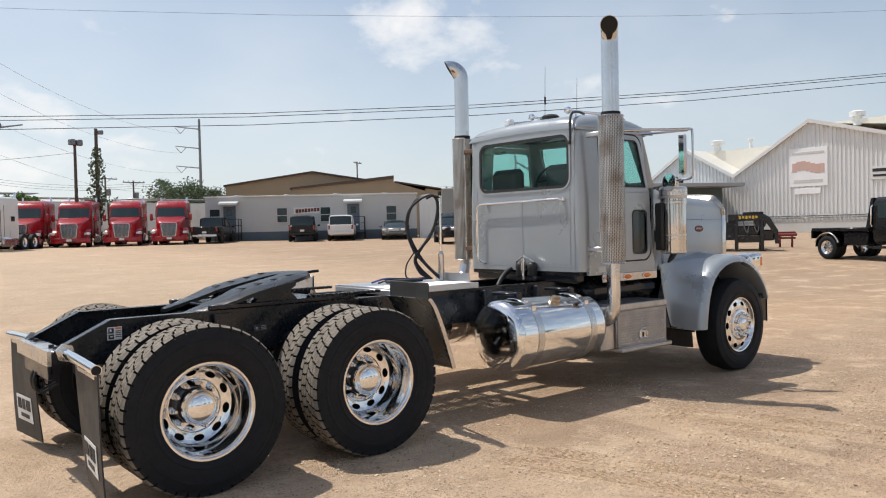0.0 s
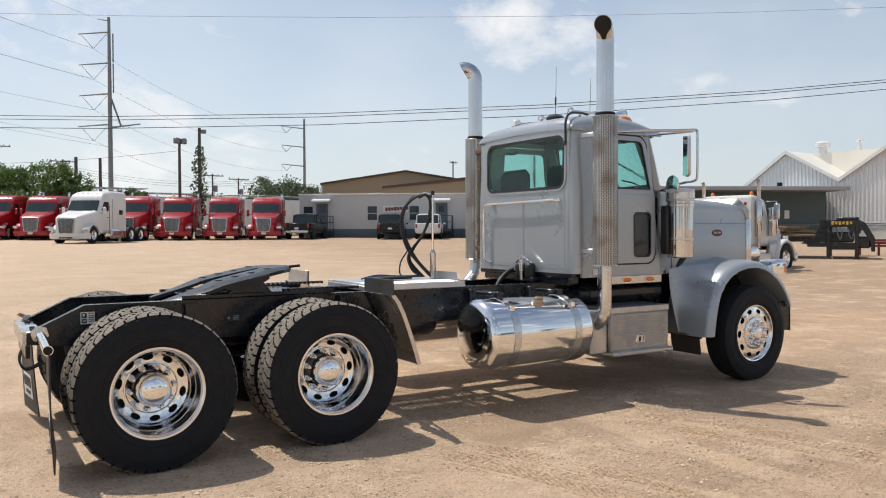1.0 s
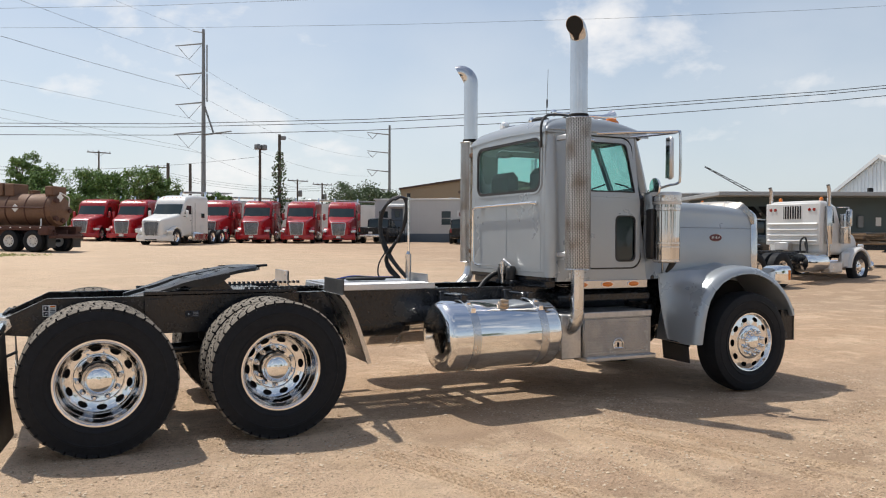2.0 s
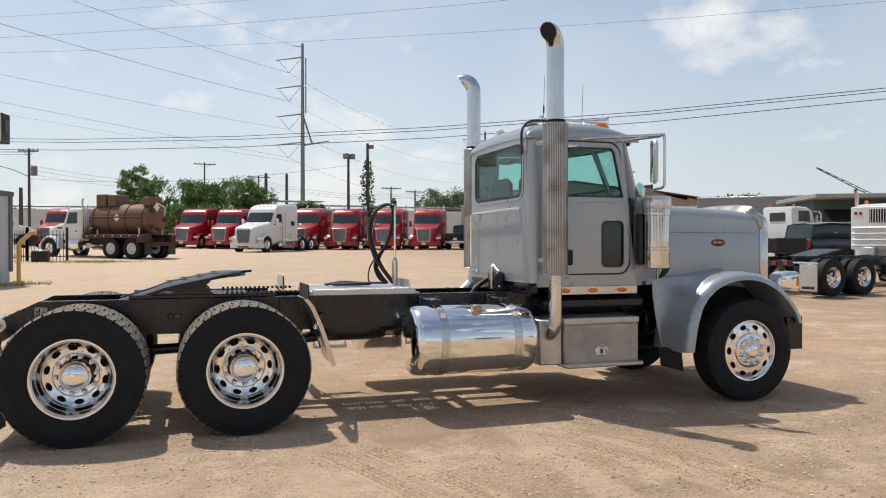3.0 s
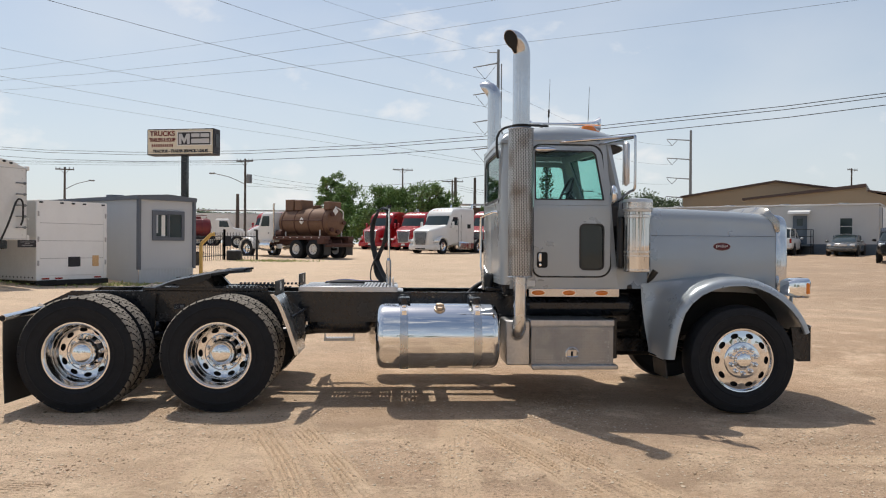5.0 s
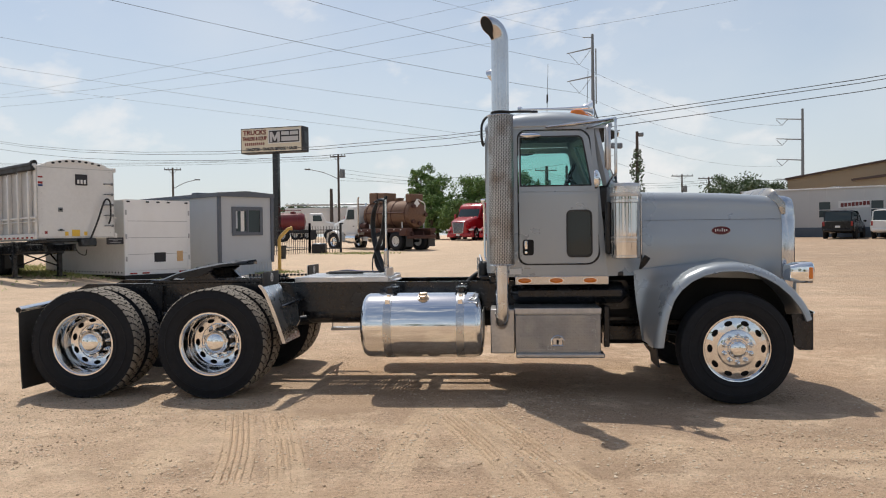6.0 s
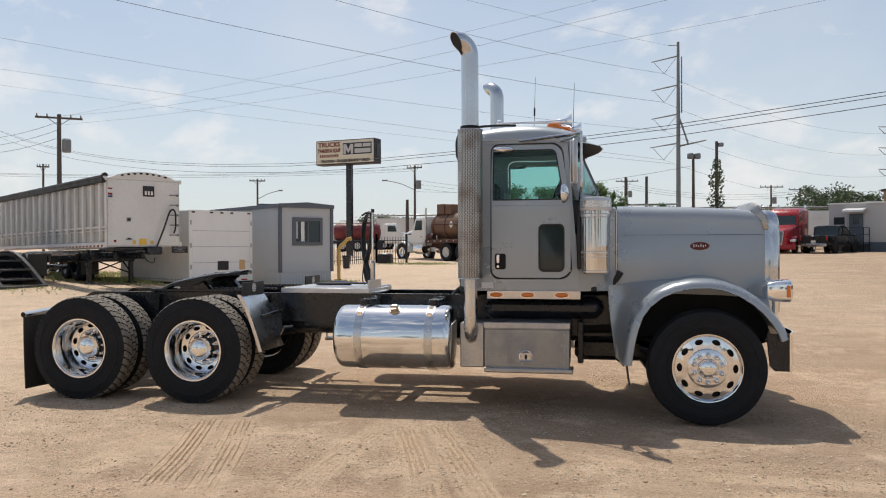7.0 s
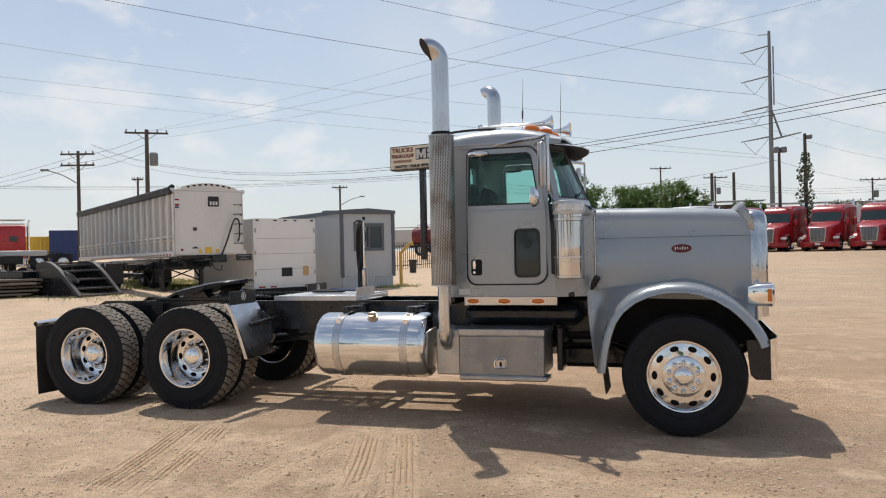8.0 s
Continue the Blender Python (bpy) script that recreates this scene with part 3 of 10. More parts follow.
def tyre_prints():
    """Ribs pressed up by truck tyres: fine broken ridges along each wheel's line, with smooth bands between them."""
    rnd = random.Random(9)
    lines = (((1.12, -1.70), (1.54, -2.95), (1.81, -3.95)), ((1.46, -1.70), (1.89, -2.94), (2.20, -3.95)), ((2.92, -1.5), (2.82, -2.91), (2.80, -3.9)), ((3.02, -1.7), (3.42, -2.9), (3.70, -3.9)),
             ((3.33, -1.7), (3.76, -2.89), (4.12, -3.9)), ((0.97, -1.75), (1.02, -2.87), (1.05, -3.7)), ((0.2, -3.5), (-2.0, -3.15), (-4.5, -2.6)))
    depth = (1.0, 1.0, 0.45, 1.0, 1.0, 0.4, 0.5)
    g = Geo()
    for line, deep in zip(lines, depth):
        path = smooth_path([(*p, 0) for p in line], 12)
        total = sum((b - a).length for a, b in zip(path, path[1:]))
        n = int(total / 0.016)
        seed = rnd.uniform(0, 50)
        for k, off in enumerate((-0.125, -0.066, -0.022, 0.022, 0.066, 0.125)):
            run = []
            for i in range(n + 1):
                u = i / n * (len(path) - 1)
                j = min(int(u), len(path) - 2)
                a, b = path[j], path[j + 1]
                d = (b - a).normalized()
                side = Vector((-d.y, d.x, 0))
                c = a.lerp(b, u - j) + side * (off + 0.0055 * ((i // 2) % 2) + 0.004 * noise.noise((i * 0.2, k, seed)))
                h = deep * (0.021 if abs(off) < 0.1 else 0.014) * (0.55 + 0.45 * ((i // 2) % 2)) * max(0.0, min(1.0, 0.75 + 1.4 * noise.noise((i * 0.03, k * 0.35, seed)))) * min(1, i / 20, (n - i) / 20)
                z = ground_level(c.x, c.y)
                w = 0.013
                run.append([c + side * -w + Vector((0, 0, z - 0.006)), c + side * -0.004 + Vector((0, 0, z + h - 0.002)), c + side * 0.004 + Vector((0, 0, z + h - 0.002)), c + side * w + Vector((0, 0, z - 0.006))])
            g.sheet(run)
    tagged(part("tyre_prints", g, M_DIRT), "ribbed truck tyre prints pressed into the dirt", "tyre prints", kind="stuff")


build_ground()
tyre_prints()

# ---------------------------------------------------------------- the silver tractor unit


def tyre_mesh(name, r, w, lugs=True):
    """Carcass with rounded shoulders and, for drive tyres, two rows of chevron lugs and a middle row."""
    g = Geo()
    h = w / 2
    bead = 0.292
    prof = [(bead, -h * 0.72), (bead + 0.03, -h * 0.92), (bead + 0.09, -h * 1.0), (r - 0.10, -h * 1.0), (r - 0.04, -h * 0.97), (r - 0.030, -h * 0.92), (r - 0.026, -h * 0.7),
            (r - 0.024, 0), (r - 0.026, h * 0.7), (r - 0.030, h * 0.92), (r - 0.04, h * 0.97), (r - 0.10, h * 1.0), (bead + 0.09, h * 1.0), (bead + 0.03, h * 0.92), (bead, h * 0.72)]
    if not lugs:
        prof = [(q + 0.008 if abs(a) > h * 0.6 else q + 0.024, a) for q, a in prof]
    g.lathe(prof, axis="y", seg=72)
    # raised rings on the sidewall
    for s in (-1, 1):
        g.lathe([(r - 0.105, s * h * 0.99), (r - 0.1, s * (h + 0.004)), (r - 0.09, s * (h + 0.004)), (r - 0.085, s * h * 0.985)], axis="y", seg=72)
        g.lathe([(bead + 0.05, s * h * 0.95), (bead + 0.055, s * (h * 0.99)), (bead + 0.07, s * (h + 0.003)), (bead + 0.075, s * h * 0.985)], axis="y", seg=72)
    n = 44 if lugs else 0
    step = 2 * math.pi / max(n, 1)
    for k in range(n):
        for lane, (y0, y1, sk) in enumerate(((-h * 0.96, -h * 0.50, 0.010), (-h * 0.47, -h * 0.02, 0.022), (h * 0.02, h * 0.47, -0.022), (h * 0.50, h * 0.96, -0.010))):
            a = step * (k + (0.5 if lane in (1, 3) else 0.08))
            wid = step * 0.41
            ym = (y0 + y1) / 2
            top, low = [], []
            for rr, wf, row in ((r - 0.03, 1.05, low), (r, 1.0, top)):
                # six corners: a block with a jog half way across
                for y, da, sg in ((y0, -wid, -1), (ym, -wid, 0), (ym, -wid + 0.02, 0), (y1, -wid + 0.02, 1), (y1, wid + 0.02, 1), (ym, wid + 0.02, 0), (ym, wid, 0), (y0, wid, -1)):
                    edge = rr - (0.014 if abs(y) > h * 0.9 else 0)
                    aa = a + da * wf + sg * sk - 0.01
                    row.append((edge * math.sin(aa), y, edge * math.cos(aa)))
            g.mat(1).add(top, [(0, 1, 6, 7), (2, 3, 4, 5)])
            m = len(top)
            g.mat(0).add(low + top, [(q, (q + 1) % m, m + (q + 1) % m, m + q) for q in range(m)])
    return g.mesh(name, [M_RUBBER, M_TREAD])


def holed_disc(g, r0, r1, y_of, holes, rc, ha, hr, k=16):
    """A ring-shaped dish with oval holes; y_of(radius) gives its depth."""
    for i in range(holes):
        a0 = 2 * math.pi * i / holes
        half = math.pi / holes
        outer, inner = [], []
        for j in range(k):
            t = 2 * math.pi * j / k
            c, s = math.cos(t), math.sin(t)
            q = max(abs(c), abs(s))
            u, v = c / q, s / q
            outer.append((a0 + half * u, lerp(r0, r1, (v + 1) / 2)))
            inner.append((a0 + ha * c / rc, rc + hr * s))
        vs = [(r * math.sin(a), y_of(r), r * math.cos(a)) for loop in (outer, inner) for a, r in loop]
        back = [(r * math.sin(a), y_of(r) + 0.02, r * math.cos(a)) for a, r in inner]
        n = len(vs)
        fs = [(j, (j + 1) % k, k + (j + 1) % k, k + j) for j in range(k)]
        fs += [(k + j, k + (j + 1) % k, n + (j + 1) % k, n + j) for j in range(k)]
        g.add(vs + back, fs)


def dome(r, h, base, k=6):
    return [(r * math.cos(math.pi / 2 * i / k), base - h * math.sin(math.pi / 2 * i / k)) for i in range(k)] + [(0.0005, base - h)]


def wheel_meshes():
    """Meshes of the wheels, which face -y; the middle of the tyre is at y = 0."""
    out = {}
    out["drive_tyre"] = tyre_mesh("tyre", 0.553, 0.27, True)
    out["steer_tyre"] = tyre_mesh("tyre", 0.543, 0.28, False)
    # deep drive rim: wide polished barrel, disc set far in, flange ring round the studs
    g = Geo()
    g.lathe([(0.292, -0.10), (0.308, -0.116), (0.318, -0.121), (0.317, -0.128), (0.304, -0.128), (0.293, -0.118), (0.286, -0.096), (0.284, -0.062), (0.277, -0.045), (0.274, 0.020), (0.268, 0.062), (0.259, 0.086), (0.250, 0.098)], axis="y", seg=72)
    holed_disc(g, 0.186, 0.250, lambda r: curve([(0.186, 0.122), (0.20, 0.120), (0.235, 0.108), (0.250, 0.098)], r), 10, 0.2195, 0.037, 0.0205)
    g.lathe([(0.186, 0.122), (0.183, 0.114), (0.178, 0.113), (0.175, 0.120), (0.170, 0.122), (0.10, 0.122)], axis="y", seg=60)
    # black disc and sleeve: shade behind the hand holes, put in as colour
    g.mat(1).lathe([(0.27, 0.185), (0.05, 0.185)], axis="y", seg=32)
    g.lathe([(0.285, 0.03), (0.28, 0.19)], axis="y", seg=32)
    out["drive_rim"] = g.mesh("rim", [M_RIM, M_DARK])
    g = Geo()
    g.lathe([(0.124, 0.128), (0.122, 0.110), (0.112, 0.104), (0.109, 0.030), (0.1, 0.022)], axis="y", seg=32)
    out["drive_hub"] = g.mesh("hub", M_GREASE)
    g = Geo()
    g.lathe([(0.120, 0.044), (0.120, 0.020), (0.112, 0.012)] + dome(0.110, 0.050, 0.010), axis="y", seg=32)
    out["hub_cap"] = g.mesh("hub_cap", M_CHROME)
    g = Geo()
    g.lathe([(0.024, 0.128), (0.023, 0.112), (0.0185, 0.108), (0.0175, 0.080), (0.0115, 0.076), (0.011, 0.060), (0.0005, 0.059)], axis="y", seg=8)
    out["drive_nut"] = g.mesh("lug_nut", M_PIPE)
    # shallow steer rim
    g = Geo()
    g.lathe([(0.305, -0.098), (0.3185, -0.119), (0.315, -0.127), (0.305, -0.125), (0.298, -0.113), (0.290, -0.099)], axis="y", seg=72)
    holed_disc(g, 0.182, 0.290, lambda r: curve([(0.18, -0.115), (0.22, -0.113), (0.29, -0.099)], r), 10, 0.248, 0.039, 0.0245)
    g.lathe([(0.182, -0.115), (0.178, -0.130), (0.168, -0.136), (0.09, -0.136)], axis="y", seg=48)
    # black disc for the shade inside the rim
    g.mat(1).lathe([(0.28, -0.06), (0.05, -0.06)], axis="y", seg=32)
    out["steer_rim"] = g.mesh("rim", [M_RIM, M_DARK])
    g = Geo()
    g.lathe([(0.095, -0.134), (0.092, -0.15), (0.084, -0.158)] + dome(0.08, 0.028, -0.158), axis="y", seg=32)
    out["steer_cap"] = g.mesh("hub_cap", M_CHROME)
    g = Geo()
    g.lathe([(0.027, -0.134), (0.025, -0.142), (0.019, -0.146), (0.018, -0.182), (0.010, -0.192), (0.0005, -0.194)], axis="y", seg=10)
    out["steer_nut"] = g.mesh("lug_nut", M_CHROME)
    return out


WHEELS = wheel_meshes()


def wheel(parent, kind, x, y, z, side, full=True):
    """side: -1 faces -y, +1 faces +y."""
    at = pose(x, y, z, 0, 0, 0 if side < 0 else 180) @ pose(0, 0, 0, 0, random.uniform(0, 36), 0)
    w = new("wheel")
    w.parent, w.matrix_basis = parent, at
    part("tyre", WHEELS[kind + "_tyre"], None, w)
    if full:
        part("rim", WHEELS[kind + "_rim"], None, w, "polished aluminium rim with oval hand holes")
        if kind == "drive":
            part("hub", WHEELS["drive_hub"], None, w)
            part("hub_cap", WHEELS["hub_cap"], None, w, "domed chrome hub cap")
        else:
            part("hub_cap", WHEELS["steer_cap"], None, w, "chrome hub cap")
        ring = 0.146 if kind == "drive" else 0.127
        for i in range(10):
            a = 2 * math.pi * (i + 0.5) / 10
            part("lug_nut", WHEELS[kind + "_nut"], None, w, at=Matrix.Translation((ring * math.sin(a), 0, ring * math.cos(a))))
    return w


def chassis(t):
    """Rails, cross members, axles and running gear."""
    outline = [(-1.40, 0.93), (-1.02, 1.115), (6.45, 1.115), (6.45, 0.86), (5.2, 0.84), (4.6, 0.80), (-0.9, 0.80), (-1.40, 0.85)]
    for s in (-1, 1):
        g = Geo()
        g.prism(outline, "y", s * 0.445, s * 0.432)
        top = [(-1.40, 0.93), (-1.02, 1.115), (6.45, 1.115)]
        bot = [(-1.40, 0.85), (-0.9, 0.80), (4.6, 0.80), (5.2, 0.84), (6.45, 0.86)]
        for line, off in ((top, -0.012), (bot, 0.012)):
            for (x0, z0), (x1, z1) in zip(line, line[1:]):
                g.add([(x0, s * 0.447, z0), (x1, s * 0.447, z1), (x1, s * 0.36, z1), (x0, s * 0.36, z0), (x0, s * 0.447, z0 + off), (x1, s * 0.447, z1 + off), (x1, s * 0.36, z1 + off), (x0, s * 0.36, z0 + off)],
                      [(0, 1, 2, 3), (4, 7, 6, 5), (0, 4, 5, 1), (2, 6, 7, 3), (1, 5, 6, 2), (0, 3, 7, 4)])
        rail = part("frame_rail", g, M_BLACK, t)
        bolts = Geo()
        for k in range(34):
            x = -0.85 + k * 0.16
            for z in (0.86, 1.05):
                if (k * 7 + int(z * 10)) % 3:
                    bolts.lathe([(0.013, -0.014 * 1), (0.013, 0.0), (0.0005, 0.0)], (x, s * 0.447, z), "y", 6) if s > 0 else bolts.lathe([(0.0005, -0.014), (0.013, -0.014), (0.013, 0.0)], (x, s * 0.447, z), "y", 6)
        tagged(part("frame_bolts", bolts, M_BLACK, rail), kind="stuff")
    for x, z, h in ((-0.3, 0.98, 0.2), (0.0, 0.98, 0.2), (1.35, 0.98, 0.2), (2.6, 0.95, 0.2), (3.8, 0.9, 0.16)):
        part("cross_member", Geo().box((x, 0, z), (0.09, 0.86, h), 0.01), M_BLACK, t)
    g = Geo()
    g.prism([(-0.46, 0.945), (0.46, 0.945), (0.46, 0.845), (-0.46, 0.845)], "x", -1.43, -1.405)
    g.box((-1.36, 0, 0.93), (0.12, 0.86, 0.02), 0.004)
    part("rear_cross_member", g, M_STAINLESS, t, "worn steel end plate")
    for y in (-0.34, -0.22, 0.22, 0.34):
        part("bolt", Geo().lathe([(0.018, 0), (0.018, 0.018), (0.0005, 0.02)], (-1.35, y, 0.94), "z", 6), M_BLACK, t)
    # axles, differentials, springs
    for x in (-0.66, 0.66):
        g = Geo()
        g.tube([(x, -0.95, 0.553), (x, -0.35, 0.553), (x, 0.35, 0.553), (x, 0.95, 0.553)], [0.075, 0.08, 0.08, 0.075], 14)
        g.lathe([(0.02, -0.24), (0.16, -0.18), (0.21, 0.0), (0.17, 0.14), (0.06, 0.3), (0.05, 0.36)], (x, 0.0, 0.56), "x", 20)
        part("axle", g, M_GREASE, t)
        for s in (-1, 1):
            g = Geo()
            g.lathe([(0.10, 0.62), (0.13, 0.65), (0.135, 0.72), (0.12, 0.76), (0.135, 0.8), (0.13, 0.87), (0.10, 0.9)], (x - 0.28, s * 0.36, 0), "z", 20)
            part("air_spring", g, M_RUBBER, t)
            part("shock_absorber", Geo().tube([(x - 0.1, s * 0.5, 0.5), (x - 0.06, s * 0.5, 0.72), (x - 0.06, s * 0.5, 0.721), (x - 0.02, s * 0.5, 0.95)], [0.035, 0.035, 0.025, 0.025], 10), M_BLACK, t)
            part("spring_beam", Geo().prism([(x - 0.36, 0.56), (x + 0.3, 0.66), (x + 0.42, 0.76), (x + 0.42, 0.68), (x + 0.3, 0.58), (x - 0.36, 0.50)], "y", s * 0.40, s * 0.49), M_BLACK, t)
            part("spring_hanger", Geo().prism([(x + 0.36, 1.09), (x + 0.52, 1.09), (x + 0.50, 0.66), (x + 0.38, 0.62)], "y", s * 0.45, s * 0.50), M_BLACK, t)
            part("brake_chamber", Geo().lathe([(0.03, -0.12), (0.085, -0.1), (0.09, -0.02), (0.085, 0.02), (0.09, 0.09), (0.06, 0.12)], (x + 0.24, s * 0.3, 0.66), "x", 16), M_BLACK, t)
            part("brake_drum", Geo().lathe([(0.20, s * 0.62), (0.21, s * 0.66), (0.21, s * 0.86), (0.14, s * 0.9)], (x, 0, 0.553), "y", 24), M_GREASE, t)
    part("drive_shaft", Geo().tube([(0.95, 0, 0.62), (1.1, 0, 0.64), (2.4, 0, 0.78), (3.4, 0, 0.84)], 0.055, 12), M_BLACK, t)
    part("drive_shaft", Geo().tube([(-0.36, 0, 0.60), (0.4, 0, 0.62)], 0.05, 12), M_BLACK, t)
    g = Geo()
    g.box((3.9, 0, 0.82), (1.3, 0.5, 0.42), 0.08).box((5.2, 0, 1.1), (1.3, 0.7, 0.9), 0.1)
    part("engine", g, M_DARK, t, "plain dark engine and gearbox")
    for y, x0, x1, r, z in ((-0.30, 1.45, 2.05, 0.12, 0.78), (0.30, 1.45, 2.05, 0.12, 0.78)):
        g = Geo()
        g.lathe([(0.02, x0 - 0.05), (r * 0.8, x0 - 0.02), (r, x0 + 0.03), (r, x1 - 0.03), (r * 0.8, x1 + 0.02), (0.02, x1 + 0.05)], (0, y, z), "x", 20)
        part("air_tank", g, M_BLACK, t)
    # steer axle
    part("steer_axle", Geo().tube([(5.77, -0.95, 0.53), (5.77, -0.7, 0.5), (5.77, -0.4, 0.42), (5.77, 0.4, 0.42), (5.77, 0.7, 0.5), (5.77, 0.95, 0.53)], 0.06, 10), M_GREASE, t)
    for s in (-1, 1):
        part("leaf_spring", Geo().prism([(5.1, 0.72), (5.45, 0.56), (5.77, 0.50), (6.1, 0.56), (6.42, 0.74), (6.42, 0.69), (6.1, 0.49), (5.77, 0.42), (5.45, 0.49), (5.1, 0.67)], "y", s * 0.39, s * 0.47), M_BLACK, t)
    # wheels: duals at the back, singles in front
    for s in (-1, 1):
        for x in (-0.66, 0.66):
            wheel(t, "drive", x, s * 1.09, 0.553, s)
            w = wheel(t, "drive", x, s * 0.735, 0.553, -s, False)
            part("rim", WHEELS["drive_rim"], None, w)
        wheel(t, "steer", 5.775, s * 1.075, 0.500, s)


def rear_gear(t):
    # fifth wheel: tilted plate with a throat, two ramps behind and its bracket
    zt = lambda x: curve([(-0.42, 1.10), (-0.12, 1.19), (0.02, 1.245), (0.36, 1.315), (0.52, 1.345), (0.72, 1.352)], x)
    g = Geo()
    for s in (-1, 1):
        rows = []
        for i in range(15):
            x = lerp(-0.42, 0.74, i / 14)
            out = curve([(-0.42, 0.30), (-0.05, 0.455), (0.25, 0.46), (0.48, 0.40), (0.64, 0.27), (0.74, 0.06)], x)
            inn = curve([(-0.42, 0.19), (-0.1, 0.13), (0.1, 0.065), (0.4, 0.05), (0.5, 0.0), (0.74, 0.0)], x)
            rows.append([(x, s * lerp(inn, out, k / 5), zt(x) - (0.02 if k == 5 else 0)) for k in range(6)])
        g.sheet(rows, (0.0, 0, -0.028))
    plate = part("fifth_wheel_plate", g, M_GREASE, t, "scuffed greasy steel coupling plate")
    g = Geo()
    for s in (-1, 1):
        for k in range(4):
            g.box((0.05 + k * 0.14, s * 0.25, zt(0.05 + k * 0.14) + 0.001), (0.10, 0.025, 0.006), 0.002)
    tagged(part("grease_groove", g, M_DARK, plate), kind="stuff")
    for s in (-1, 1):
        part("skirt", Geo().prism([(0.0, 1.215), (0.40, 1.298), (0.40, 1.262), (0.32, 1.215), (0.22, 1.185), (0.06, 1.18)], "y", s * 0.43, s * 0.455), M_GREASE, plate)
        part("pivot_bracket", Geo().prism([(0.02, 1.12), (0.46, 1.12), (0.34, 1.25), (0.18, 1.25)], "y", s * 0.34, s * 0.42), M_BLACK, t)
        part("slide_rail", Geo().box((0.35, s * 0.40, 1.135), (1.30, 0.07, 0.035), 0.006), M_BLACK, t)
        rack = Geo()
        for k in range(16):
            rack.box((0.55 + k * 0.045, s * 0.40, 1.16), (0.024, 0.06, 0.024), 0.003)
        tagged(part("slide_rack", rack, M_BLACK, t), kind="stuff")
    part("release_handle", Geo().tube([(0.60, -0.05, 1.32), (0.72, -0.12, 1.345), (0.79, -0.15, 1.352)], 0.012, 8), M_BLACK, t)
    part("slide_plate", Geo().box((0.25, 0, 1.135), (1.0, 0.70, 0.02), 0.004), M_BLACK, t)
    # work deck of tread plate
    deck = new("deck_plate")
    deck.parent = t
    for y in (-0.455, 0.455):
        part("deck_edge", Geo().box((1.84, y, 1.145), (1.02, 0.03, 0.056), 0.004), M_DULLALU, deck, "open aluminium deck grating")
    for y in (-0.22, 0.0, 0.22):
        part("deck_bearer", Geo().box((1.84, y, 1.138), (1.02, 0.025, 0.04), 0.003), M_DULLALU, deck)
    for x in (1.345, 1.60, 1.84, 2.08, 2.335):
        part("cross_bearer", Geo().box((x, 0, 1.136), (0.05, 0.90, 0.044), 0.003), M_DULLALU, deck)
    slat = Geo().box((0, 0, 0), (0.024, 0.89, 0.014), 0.003).mesh("deck_slat", M_DULLALU)
    for k in range(25):
        part("deck_slat", slat, None, deck, at=pose(1.375 + k * 0.0385, 0, 1.167))
    part("deck_step", Geo().prism([(2.30, 1.118), (2.42, 1.118), (2.42, 1.128), (2.325, 1.13), (2.315, 1.255), (2.305, 1.255)], "y", -0.38, 0.12), M_DULLALU, t, "bright upright kick plate")
    # hose tender: spring post with a hook, air hoses and a cable looped from it
    g = Geo()
    g.tube([(2.26, -0.02, 1.17), (2.26, -0.02, 1.44)], 0.030, 14)
    g.tube([(2.26, -0.02, 1.44), (2.26, -0.02, 1.47)], [0.024, 0.014], 14)
    post = part("hose_post", g, M_PIPE, t, "dark chrome hose post")
    part("post_rod", Geo().tube([(2.26, -0.02, 1.47), (2.26, -0.02, 2.03)], 0.012, 10), M_CHROME, post)
    part("post_tip", Geo().tube([(2.26, -0.02, 2.02), (2.26, -0.02, 2.06)], 0.019, 10), M_BLACK, post)
    part("hose_hanger", Geo().tube([(2.26, -0.02, 2.0), (2.18, 0.0, 2.02), (2.12, 0.02, 1.99)], 0.012, 8), M_BLACK, post)
    bundle = lambda q, z, side=0.0: (2.26 - 0.57 * q + 0.82 * side, -0.02 + 0.82 * q + 0.57 * side, z)
    for side, dz in ((0.0, 0.0), (0.018, 0.015), (-0.016, -0.02)):
        pts = [bundle(0.0, 1.19, side), bundle(0.06, 1.24, side), bundle(0.18, 1.36, side), bundle(0.28, 1.5 + dz, side), bundle(0.345, 1.68, side), bundle(0.33, 1.85, side), bundle(0.24, 1.98 + dz, side), bundle(0.10, 2.03, side * 0.6),
               bundle(0.03, 1.97, side * 0.5), bundle(0.03, 1.82, side), bundle(0.10, 1.64 + dz, side), bundle(0.22, 1.48, side), bundle(0.27, 1.38, side), bundle(0.22, 1.28 + dz, side), bundle(0.12, 1.20, side)]
        part("air_hose", Geo().tube(smooth_path(pts, 6), 0.013, 8), M_HOSE, t)
    part("air_hose", Geo().tube(smooth_path([bundle(0.28, 1.46), bundle(0.36, 1.34), bundle(0.37, 1.22), bundle(0.30, 1.185)], 6), 0.008, 6), M_HOSE, t)
    part("coupling", Geo().box((1.80, -0.02, 1.20), (0.4, 0.1, 0.03), 0.012), M_HOSE, t)
    for y, m in ((0.16, M_BLUEHOSE), (0.05, M_HOSE)):
        part("air_line", Geo().tube(smooth_path([(1.55, y, 1.19), (1.75, y + 0.05, 1.215), (1.95, y - 0.02, 1.205), (2.2, y, 1.2)], 6), 0.009, 6), m, t)
